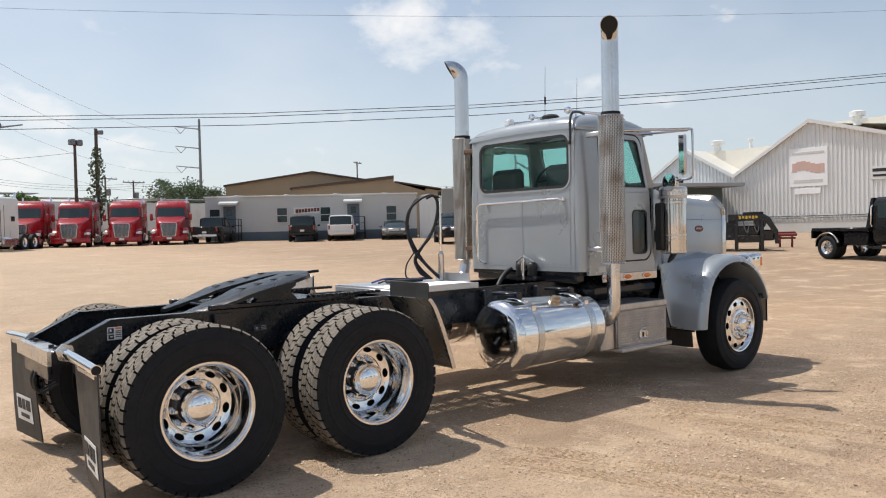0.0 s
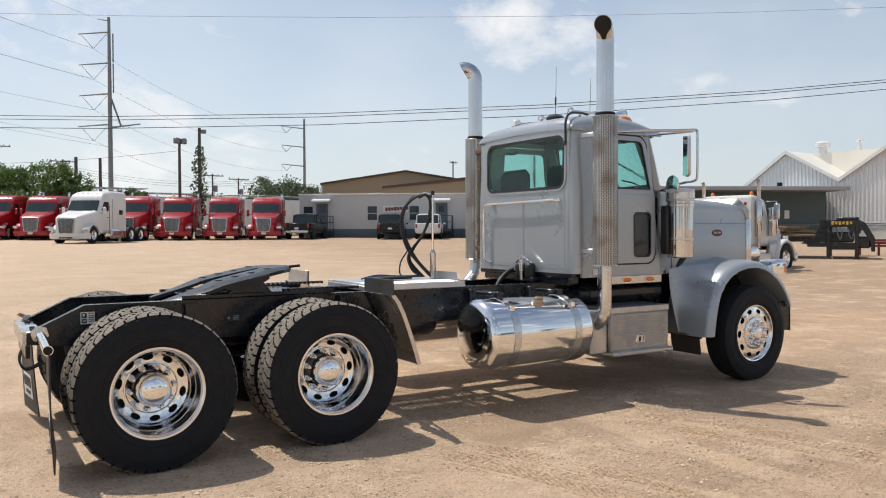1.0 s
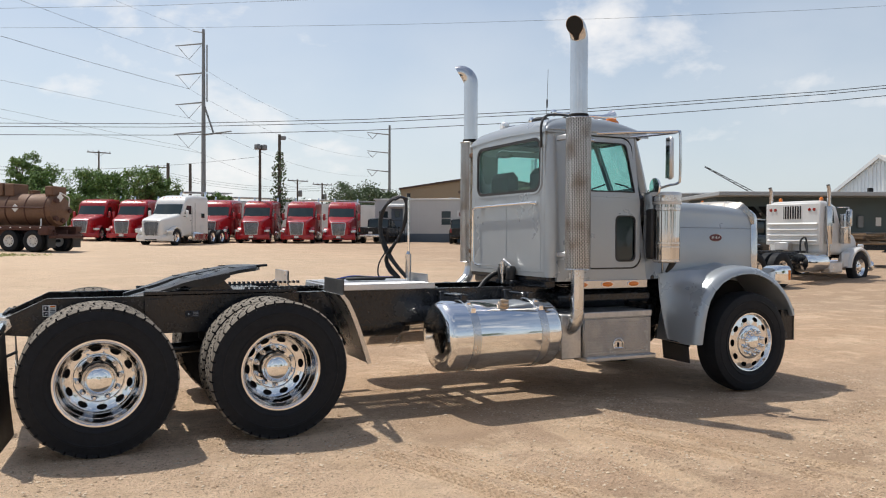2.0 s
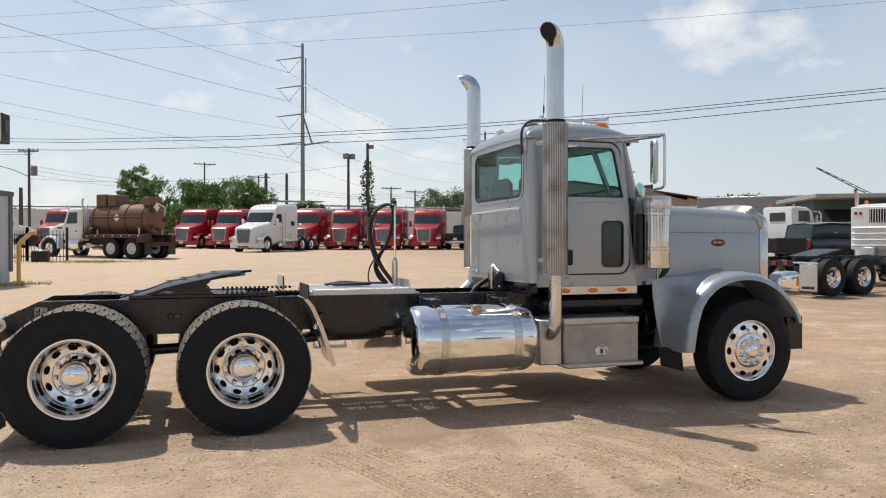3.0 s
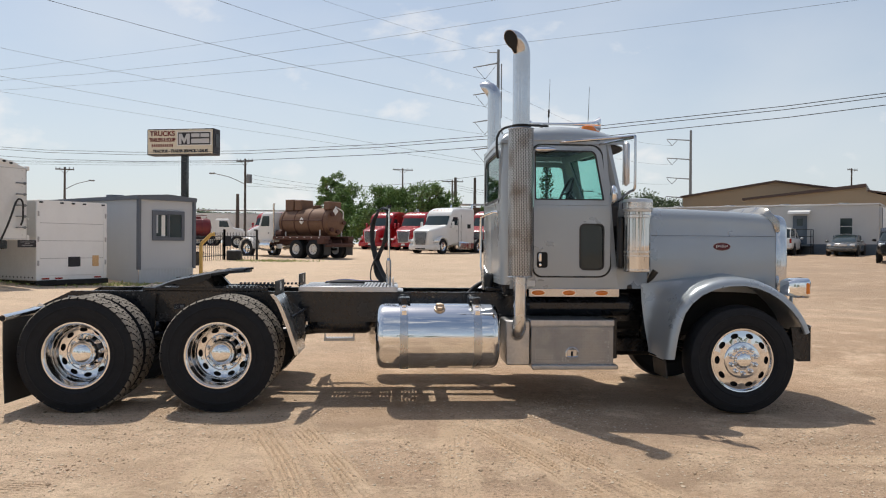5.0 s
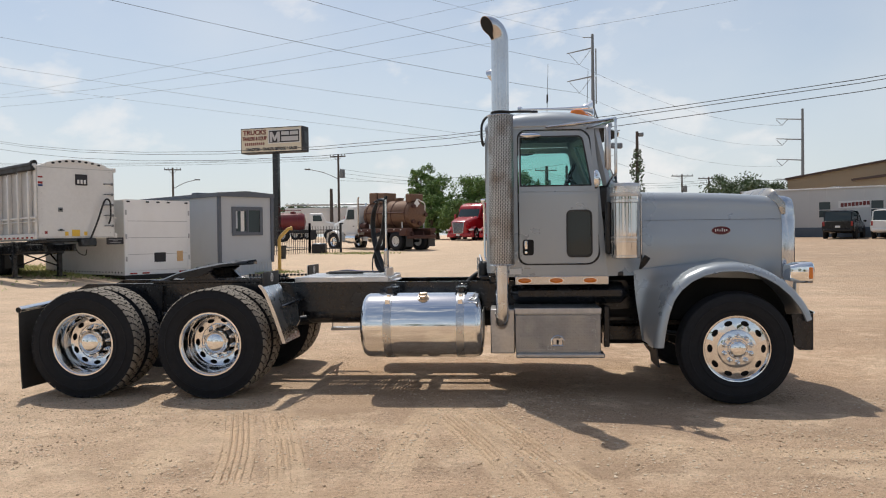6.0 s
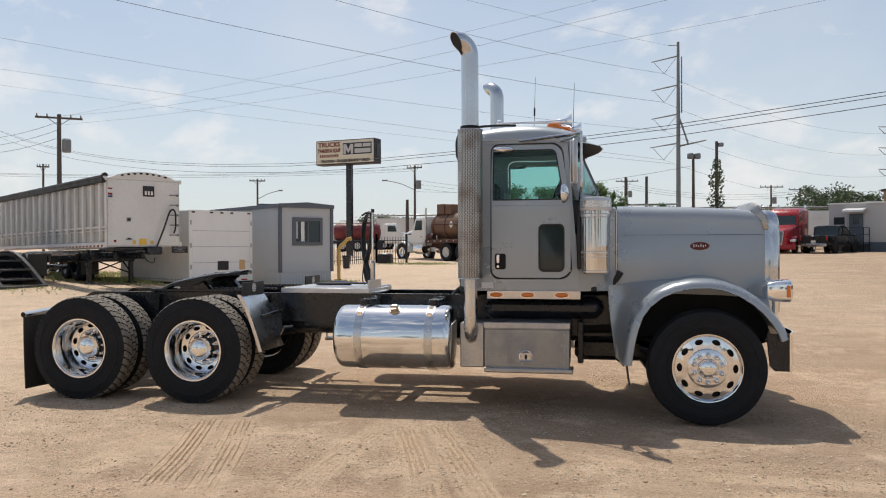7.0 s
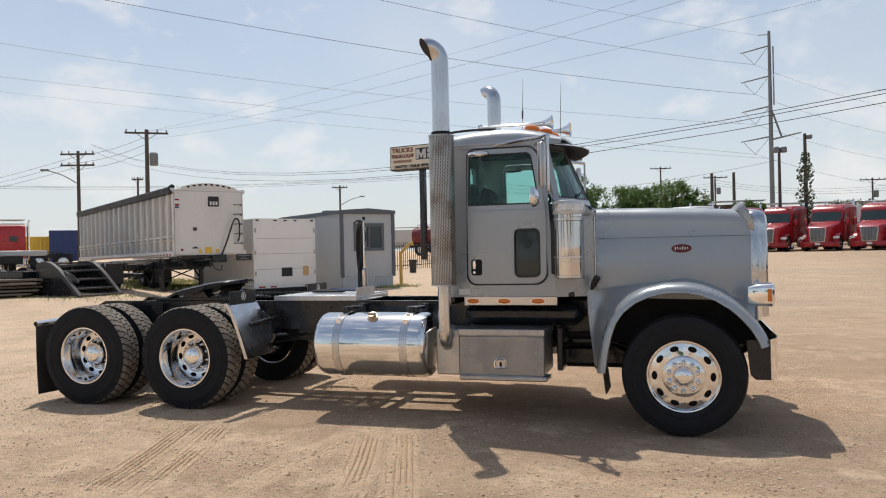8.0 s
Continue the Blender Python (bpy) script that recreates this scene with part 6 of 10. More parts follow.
    for s in (-1, 1):
        part("bumper_end", Geo().prism([(6.30, 0.82), (6.50, 0.82), (6.50, 0.48), (6.37, 0.48), (6.33, 0.52)], "y", s * 1.10, s * 1.14), M_BLACK, bp, "black bumper return")


def silver_truck():
    t = thing("semi_truck", "silver day cab semi truck with chrome stacks and tanks", "truck")
    chassis(t)
    rear_gear(t)
    fuel_tanks(t)
    stacks(t)
    cab(t)
    mirrors(t)
    air_cleaners(t)
    hood(t)
    # battery cables and hoses behind the cab
    part("cab_hose", Geo().tube(smooth_path([(3.46, 0.16, 1.24), (3.36, 0.17, 1.21), (3.24, 0.14, 1.14), (3.16, 0.12, 1.06)], 6), 0.026, 10), M_HOSE, t)
    mount = part("cab_mount", Geo().box((3.40, -0.12, 1.14), (0.16, 0.34, 0.05), 0.01), M_BLACK, t)
    for y in (-0.205, -0.035):
        part("air_bag", Geo().lathe([(0.02, 1.16), (0.05, 1.165), (0.056, 1.19), (0.050, 1.225), (0.057, 1.25), (0.056, 1.29), (0.04, 1.31), (0.02, 1.315)], (3.36, y, 0), "z", 20), M_HOSE, mount)
    part("shock_absorber", Geo().tube([(3.31, -0.12, 1.13), (3.31, -0.12, 1.22), (3.31, -0.12, 1.225), (3.31, -0.12, 1.36)], [0.018, 0.018, 0.026, 0.026], 12), M_STAINLESS, mount)
    for y in (-0.25, 0.01):
        part("mount_strut", Geo().tube([(3.34, y, 1.315), (3.32, -0.12, 1.385)], 0.011, 8), M_STAINLESS, mount)
    part("cab_rear_sill", Geo().box((3.5, 0, 1.16), (0.14, 1.5, 0.12), 0.02), M_BLACK, t)
    # engine, sump and linkage seen below the cab, and an air tank under the frame
    eng = part("engine_block", Geo().box((4.95, 0, 0.98), (1.1, 0.62, 0.72), 0.06), M_BLACK, t)
    part("sump", Geo().box((4.95, 0, 0.53), (0.8, 0.44, 0.24), 0.05), M_BLACK, eng)
    part("gear_case", Geo().lathe([(0.05, 3.7), (0.17, 3.75), (0.20, 4.1), (0.27, 4.35), (0.27, 4.42), (0.05, 4.45)], (0, 0, 0.78), "x", 20), M_GREASE, t)
    for s in (-1, 1):
        part("leaf_spring", Geo().prism([(5.05, 0.72), (5.4, 0.60), (5.77, 0.57), (6.15, 0.60), (6.42, 0.70), (6.42, 0.66), (6.15, 0.55), (5.77, 0.51), (5.4, 0.55), (5.05, 0.67)], "y", s * 0.38, s * 0.47), M_BLACK, t)
        part("spring_hanger", Geo().box((5.04, s * 0.43, 0.76), (0.12, 0.10, 0.28), 0.02), M_BLACK, t)
        part("drop_bracket", Geo().box((4.62, s * 0.66, 0.66), (0.06, 0.16, 0.42), 0.01), M_BLACK, t)
    part("drag_link", Geo().tube([(5.2, -0.62, 0.60), (5.72, -0.66, 0.52)], 0.025, 8), M_GREASE, t)
    # a hung step with a notched tread below the far rail
    step = part("hung_step", Geo().box((1.675, 0.55, 0.495), (0.36, 0.09, 0.035), 0.004), M_DULLALU, t, "bare aluminium hanging step")
    for x in (1.505, 1.845):
        part("step_hanger", Geo().tube([(x, 0.55, 0.50), (x, 0.55, 0.86)], 0.008, 6), M_DULLALU, step)
    for k in range(9):
        part("step_tooth", Geo().box((1.52 + k * 0.039, 0.55, 0.516), (0.018, 0.08, 0.012), 0.002), M_DULLALU, step)
    return t


silver_truck()

# ---------------------------------------------------------------- vehicles round the yard


def heading(dx, dy):
    return math.degrees(math.atan2(dy, dx))


def on_ground(x, y, rz=0.0, lift=0.0):
    return pose(x, y, ground_z(x, y) + lift, 0, 0, rz)


def body(stations, k=4):
    """Rounded sections along x: (x, half width, bottom, top, corner radius)."""
    return Geo().rings([[(x, y, z) for y, z in rrect(-w, w, zb, zt, min(r, 0.49 * (zt - zb), 0.49 * w), k)] for x, w, zb, zt, r in stations], True, True)


def small_wheel_mesh(name, r, w, rim, rim_mat):
    g = Geo()
    h = w / 2
    g.lathe([(rim, -h * 0.8), (rim + 0.04, -h), (r - 0.06, -h), (r, -h * 0.75), (r, h * 0.75), (r - 0.06, h), (rim + 0.04, h), (rim, h * 0.8)], axis="y", seg=28)
    g.mat(1)
    g.lathe([(rim + 0.002, -h * 0.8), (rim * 0.92, -h * 0.62), (rim * 0.75, -h * 0.3), (rim * 0.45, -h * 0.35), (rim * 0.36, -h * 0.7), (0.001, -h * 0.75)], axis="y", seg=20)
    g.lathe([(rim, h * 0.8), (rim * 0.6, h * 0.3), (0.001, h * 0.3)], axis="y", seg=20)
    g.mat(0)
    for i in range(8):
        a = 2 * math.pi * i / 8
        g.lathe([(rim * 0.085, -h * 0.42), (0.001, -h * 0.425)], (rim * 0.62 * math.sin(a), 0, rim * 0.62 * math.cos(a)), "y", 8)
    return g.mesh(name, [M_RUBBER, rim_mat])


M_STEELWHEEL = material("white_painted_wheel", (0.62, 0.61, 0.58), 0.5, 0.0, 0.1, 30)
M_BLACKPAINT = material("black_car_paint", (0.009, 0.009, 0.010), 0.25, 0.0, spec=0.3, coat=0.08, rough_var=0.05)
M_NAVY = material("dark_green_car_paint", (0.012, 0.018, 0.02), 0.22, 0.0, coat=0.7, rough_var=0.05)
M_GREYCAR = material("grey_car_paint", (0.10, 0.11, 0.115), 0.25, 0.2, coat=0.6, rough_var=0.05)
M_RUST = material("rusty_brown_tank_steel", (0.15, 0.080, 0.048), 0.62, 0.2, 0.3, 14, (0.25, 0.15, 0.095), 0.9, bump=0.2)
M_RUSTDARK = material("dark_rusty_frame", (0.07, 0.028, 0.02), 0.7, 0.1, 0.3, 14, (0.12, 0.05, 0.035), 2)
M_GRILLE = material("grille_chrome", (0.55, 0.55, 0.56), 0.3, 1.0, rough_var=0.05)
M_TANKRED = material("faded_red_tank", (0.15, 0.014, 0.018), 0.5, 0.0, 0.2, 12, (0.10, 0.02, 0.02), 1.5)
M_GRILLEDARK = material("dark_grille_mesh", (0.16, 0.165, 0.17), 0.5, 0.7, 0.2, 60, rough_var=0.05)
WHEEL_TRUCK = small_wheel_mesh("wheel", 0.52, 0.28, 0.29, M_RIM)
WHEEL_STEEL = small_wheel_mesh("wheel", 0.52, 0.28, 0.29, M_STEELWHEEL)
WHEEL_CAR = small_wheel_mesh("wheel", 0.34, 0.22, 0.22, M_RIM)
WHEEL_PICKUP = small_wheel_mesh("wheel", 0.40, 0.26, 0.24, M_RIM)


def put_wheels(t, mesh, spots):
    for x, y, r in spots:
        part("wheel", mesh, None, t, at=pose(x, y, r, 0, 0, 0 if y < 0 else 180))


def rear_bogie(t, mesh, xs=(-5.6, -6.92)):
    for x in xs:
        put_wheels(t, mesh, [(x, s * y, 0.52) for s in (-1, 1) for y in (1.05, 0.72)])
        part("axle", Geo().tube([(x, -1.0, 0.52), (x, 1.0, 0.52)], 0.08, 8), M_BLACK, t)


def sleeper_truck(paint, label, roof=3.0, group="", blunt=0.0):
    """A rounded highway tractor with a sleeper; nose at x = 0, looking along +x."""
    t = thing("highway_truck", label, "truck", group=group)
    b = body([(0.0, 0.60, 0.56, 1.54, 0.1), (-0.10, 0.71, 0.50, 1.62, 0.14), (-0.35, 0.82, 0.48, 1.69, 0.17), (-0.9, 0.91, 0.62, 1.82, 0.2), (-1.5, 0.98, 0.75, 1.95, 0.2), (-1.75, 1.0, 0.8, 2.02, 0.18)])
    part("hood", b, paint, t)
    for s in (-1, 1):
        arch = Geo().rings([[(-1.02 + r * math.cos(a), s * y, 0.52 + r * math.sin(a)) for a in (math.pi * (0.02 + 0.96 * k / 14) for k in range(15))] for y, r in ((0.80, 0.66), (1.12, 0.68), (1.18, 0.64), (1.17, 0.58), (0.8, 0.58))], False, False)
        part("fender", arch, paint, t)
        lamp = body([(-0.12, 0.10, -0.06, 0.07, 0.04), (-0.25, 0.17, -0.09, 0.10, 0.06), (-0.45, 0.16, -0.05, 0.09, 0.04)])
        part("headlight", lamp, M_CLEAR, t, at=pose(0.03, s * 0.95, 0.88, 0, 0, -s * 22))
        part("side_lining", Geo().box((-0.6, s * 1.02, 0.55), (0.95, 0.16, 0.42), 0.1), paint, t)
    bump = Geo().rings([[(0.08 - 0.34 * (abs(y) / 1.2) ** 2.5 - d, y, z) for d, z in ((0.05, 0.28), (0.0, 0.34), (0.0, 0.56), (0.06, 0.63), (0.3, 0.63), (0.3, 0.28))] for y in [lerp(-1.2, 1.2, k / 12) for k in range(13)]], True, True)
    part("bumper", bump, paint, t)
    part("air_intake", Geo().box((0.078, 0, 0.36), (0.03, 0.8, 0.08), 0.01), M_DARK, t)
    wide = lambda v: curve([(0.60, 0.43), (0.85, 0.47), (1.42, 0.545), (1.56, 0.49)], v)
    edge = [(s * wide(v), v) for s, vs in ((1, (0.60, 0.75, 0.95, 1.20, 1.42, 1.50, 1.56)), (-1, (1.56, 1.50, 1.42, 1.20, 0.95, 0.75, 0.60))) for v in vs]
    hole = [(u * 0.91, 1.08 + (v - 1.08) * 0.92) for u, v in edge]
    face = lambda u, v, d: (0.085 - d - 0.10 * max(0.0, v - 1.0) ** 1.4 - 0.10 * abs(u) ** 2, u, v)
    gr = part("grille", Geo().plate(edge, hole, face, 0.09), M_GRILLE, t, "chrome grille surround")
    part("grille_mesh", Geo().slab(hole, lambda u, v, d: face(u, v, d + 0.035), 0.02), M_GRILLEDARK, gr, "dark grille mesh")
    for k in range(11):
        u = -0.42 + k * 0.084
        part("grille_bar", Geo().tube([face(u, v, 0.018) for v in (0.66, 0.9, 1.15, 1.35, 1.50)], 0.006, 5), M_GRILLE, gr)
    part("plate", Geo().box((0.085, 0, 0.47), (0.012, 0.32, 0.15), 0.003), M_LABELW, t)
    # cab, windscreen, sleeper
    zt = 2.62
    cabb = body([(-1.72, 0.90, 0.9, 1.98, 0.2), (-1.76, 1.0, 0.6, 2.02, 0.08), (-2.0, 1.02, 0.6, 2.32, 0.08), (-2.14, 1.03, 0.6, zt, 0.06), (-2.16, 1.04, 0.6, zt + 0.14, 0.10), (-2.40, 1.05, 0.6, lerp(zt + 0.14, roof, 0.55), 0.18), (-2.7, 1.04, 0.6, lerp(zt + 0.14, roof, 0.85), 0.28), (-3.3, 1.10, 0.6, roof, 0.25), (-4.6, 1.16, 0.6, roof, 0.2), (-4.9, 1.16, 0.62, roof - 0.02, 0.2)])
    c = part("cab", cabb, paint, t)
    ws = Geo().sheet([[(lerp(-1.74, -2.16, q) + 0.10 - 0.09 * (y / 0.9) ** 2, y * lerp(1.03, 0.97, q), lerp(1.98, zt + 0.01, q)) for y in (-0.93, -0.5, 0, 0.5, 0.93)] for q in (0, 0.5, 1)], (0.02, 0, 0.01))
    part("windscreen", ws, M_DARKGLASS, c, "dark sloping windscreen")
    for s in (-1, 1):
        part("side_window", Geo().prism([(-2.1, 2.0), (-2.9, 2.0), (-2.9, zt - 0.06), (-2.38, zt - 0.06)], "y", s * 1.045, s * 1.075), M_DARKGLASS, c)
        part("door_line", Geo().box((-2.98, s * 1.075, 1.6), (0.02, 0.03, 1.7), 0.004), M_INK, c)
        part("sleeper_seam", Geo().box((-3.32, s * 1.105, 1.75), (0.02, 0.02, 2.0), 0.004), M_INK, c)
        part("vent_window", Geo().box((-4.25, s * 1.162, 1.95), (0.42, 0.02, 0.30), 0.008), M_DARKGLASS, c)
        part("locker_door", Geo().box((-4.2, s * 1.163, 1.08), (0.62, 0.016, 0.44), 0.006), paint, c)
        part("door_handle", Geo().box((-2.8, s * 1.08, 1.6), (0.14, 0.03, 0.04), 0.01), M_HOSE, c)
        part("mirror", Geo().box((-1.95, s * 1.32, 1.98), (0.14, 0.20, 0.50), 0.05), paint, t)
        part("mirror_arm", Geo().tube([(-2.05, s * 1.0, 1.85), (-1.95, s * 1.3, 1.86)], 0.025, 6), M_HOSE, t)
        part("side_fairing", Geo().box((-4.0, s * 1.08, 0.55), (1.9, 0.2, 0.55), 0.08), M_STAINLESS if s else paint, t)
        part("fuel_tank", Geo().lathe([(0.02, -4.9), (0.30, -4.88), (0.32, -4.8), (0.32, -3.2), (0.30, -3.12), (0.02, -3.1)], (0, s * 0.85, 0.68), "x", 20), M_TANK, t)
        part("exhaust_pipe", Geo().tube([(-5.05, s * 0.9, 0.8), (-5.05, s * 0.9, roof + 0.15), (-5.12, s * 0.9, roof + 0.3)], 0.07, 10), M_CHROME, t)
    for y in (-0.6, -0.3, 0, 0.3, 0.6):
        part("roof_lamp", Geo().box((-2.43, y, lerp(zt + 0.14, roof, 0.6)), (0.09, 0.09, 0.05), 0.02), M_AMBER, t)
    part("frame_rail", Geo().box((-5.4, 0.43, 0.9), (4.2, 0.08, 0.26), 0.01), M_BLACK, t)
    part("frame_rail", Geo().box((-5.4, -0.43, 0.9), (4.2, 0.08, 0.26), 0.01), M_BLACK, t)
    part("fifth_wheel_plate", Geo().prism([(-6.9, 1.06), (-5.7, 1.22), (-5.7, 1.16), (-6.9, 1.0)], "y", -0.45, 0.45), M_BLACK, t)
    rear_bogie(t, WHEEL_TRUCK)
    put_wheels(t, WHEEL_TRUCK, [(-1.02, s * 1.02, 0.52) for s in (-1, 1)])
    return t


def car(label, paint, kind, wheel_mesh=None, group=""):
    """A parked car, SUV or pickup; middle at the origin, nose towards +x."""
    if kind == "sedan":
        L, W, belt, top, zb, r = 4.9, 0.93, 0.92, 1.45, 0.25, 0.34
        low = [(-L / 2, 0.72, 0.42, 0.86, 0.15), (-L / 2 + 0.1, 0.86, 0.3, 0.96, 0.2), (-1.6, W, zb, 0.98, 0.18), (0, W, zb, 0.95, 0.15), (1.2, W, zb, 0.92, 0.18), (L / 2 - 0.3, 0.88, 0.28, 0.78, 0.2), (L / 2, 0.66, 0.38, 0.64, 0.12)]
        up = [(-1.75, 0.66, 0.9, 0.98, 0.05), (-1.15, 0.70, 0.9, 1.38, 0.2), (-0.4, 0.70, 0.9, top, 0.2), (0.3, 0.68, 0.9, 1.41, 0.2), (1.15, 0.70, 0.88, 0.95, 0.05)]
    elif kind == "suv":
        L, W, belt, top, zb, r = 5.0, 0.98, 1.12, 1.88, 0.35, 0.40
        low = [(-L / 2, 0.86, 0.5, 1.12, 0.15), (-L / 2 + 0.08, 0.95, 0.42, 1.18, 0.2), (-1.6, W, zb, 1.18, 0.15), (1.3, W, zb, 1.16, 0.15), (L / 2 - 0.25, 0.92, 0.4, 1.06, 0.2), (L / 2, 0.78, 0.5, 0.92, 0.15)]
        up = [(-L / 2 + 0.06, 0.80, 1.1, 1.25, 0.05), (-L / 2 + 0.22, 0.80, 1.1, 1.80, 0.15), (-1.5, 0.80, 1.1, top, 0.2), (0.2, 0.80, 1.1, 1.85, 0.2), (0.75, 0.80, 1.1, 1.62, 0.15), (1.25, 0.84, 1.1, 1.20, 0.05)]
    else:
        L, W, belt, top, zb, r = 5.8, 0.99, 1.15, 1.90, 0.42, 0.40
        low = [(-L / 2, 0.93, 0.6, 1.16, 0.06), (-L / 2 + 0.06, 0.97, 0.55, 1.18, 0.08), (-1.2, W, zb, 1.18, 0.1), (1.4, W, zb, 1.18, 0.14), (L / 2 - 0.25, 0.94, 0.48, 1.10, 0.18), (L / 2, 0.82, 0.55, 1.0, 0.14)]
        up = [(-0.85, 0.80, 1.12, 1.25, 0.05), (-0.72, 0.80, 1.12, 1.84, 0.15), (-0.3, 0.79, 1.12, top, 0.18), (0.55, 0.78, 1.12, 1.86, 0.18), (0.95, 0.80, 1.12, 1.62, 0.12), (1.45, 0.86, 1.12, 1.20, 0.05)]
    t = thing({"sedan": "car", "suv": "suv", "pickup": "pickup_truck"}[kind], label, {"sedan": "car", "suv": "car", "pickup": "pickup"}[kind], group=group)
    part("body", body(low), paint, t)
    part("cabin", body([(x, w + 0.01, zb2 + 0.0, zt2 - 0.035, q) for x, w, zb2, zt2, q in up]), M_DARKGLASS, t, "dark glazed cabin")
    tops = [u for u in up if u[3] > 1.3]
    part("roof", Geo().sheet([[(x, y * w, zt2 - 0.02 - 0.05 * abs(y) ** 4) for y in (-1, -0.85, -0.5, 0, 0.5, 0.85, 1)] for x, w, zb2, zt2, q in tops], (0, 0, 0.03)), paint, t)
    for s in (-1, 1):
        part("pillar", Geo().tube([(up[0][0], s * (up[0][1] + 0.012), belt), (tops[0][0], s * (tops[0][1] + 0.005), tops[0][3] - 0.06)], 0.035, 6), paint, t)
        part("pillar", Geo().tube([(up[-1][0], s * (up[-1][1] + 0.012), belt - 0.05), (tops[-1][0], s * (tops[-1][1] + 0.005), tops[-1][3] - 0.06)], 0.03, 6), paint, t)
        part("pillar", Geo().tube([(-0.1, s * 0.83, belt), (-0.1, s * 0.80, top - 0.08)], 0.04, 6), paint, t)
        part("mirror", Geo().box((up[-1][0] - 0.25, s * (W + 0.12), belt + 0.05), (0.12, 0.2, 0.14), 0.04), paint, t)
        part("tail_light", Geo().box((-L / 2 + 0.02, s * (W - 0.14), belt - 0.15), (0.08, 0.13, 0.30 if kind != "sedan" else 0.16), 0.02), M_REDLENS, t, "red tail light")
        part("head_light", Geo().box((L / 2 - 0.12, s * (W - 0.25), 0.72 if kind == "sedan" else 0.92), (0.16, 0.30, 0.16), 0.04), M_CLEAR, t, "clear head light")
    part("bumper", Geo().box((-L / 2 - 0.02, 0, 0.55), (0.14, 1.7, 0.2), 0.05), M_CHROME if kind == "pickup" else paint, t)
    part("bumper", Geo().box((L / 2 - 0.04, 0, 0.5), (0.16, 1.5, 0.2), 0.05), paint, t)
    part("grille", Geo().box((L / 2 - 0.01, 0, 0.72 if kind == "sedan" else 0.88), (0.06, 0.8, 0.2), 0.03), M_GRILLE, t)
    part("plate", Geo().box((-L / 2 - 0.03, 0, 0.78), (0.02, 0.30, 0.14), 0.003), M_LABELW, t)
    if kind == "pickup":
        part("cargo_bed", Geo().box((-1.9, 0, 1.19), (1.85, 1.6, 0.02), 0.004), M_DARK, t)
        part("tail_gate", Geo().box((-L / 2 - 0.005, 0, 0.98), (0.04, 1.5, 0.36), 0.02), paint, t)
    wm = wheel_mesh or (WHEEL_CAR if kind == "sedan" else WHEEL_PICKUP)
    rr = 0.34 if kind == "sedan" else 0.40
    xw = L * 0.295
    put_wheels(t, wm, [(x, s * (W - 0.1), rr) for x in (-xw, xw) for s in (-1, 1)])
    for x in (-xw, xw):
        for s in (-1, 1):
            part("wheel_arch", Geo().lathe([(rr + 0.07, 0), (rr + 0.07, s * 0.09), (0.02, s * 0.09)], (x, s * (W - 0.085), rr), "y", 24), M_DARK, t)
    return t


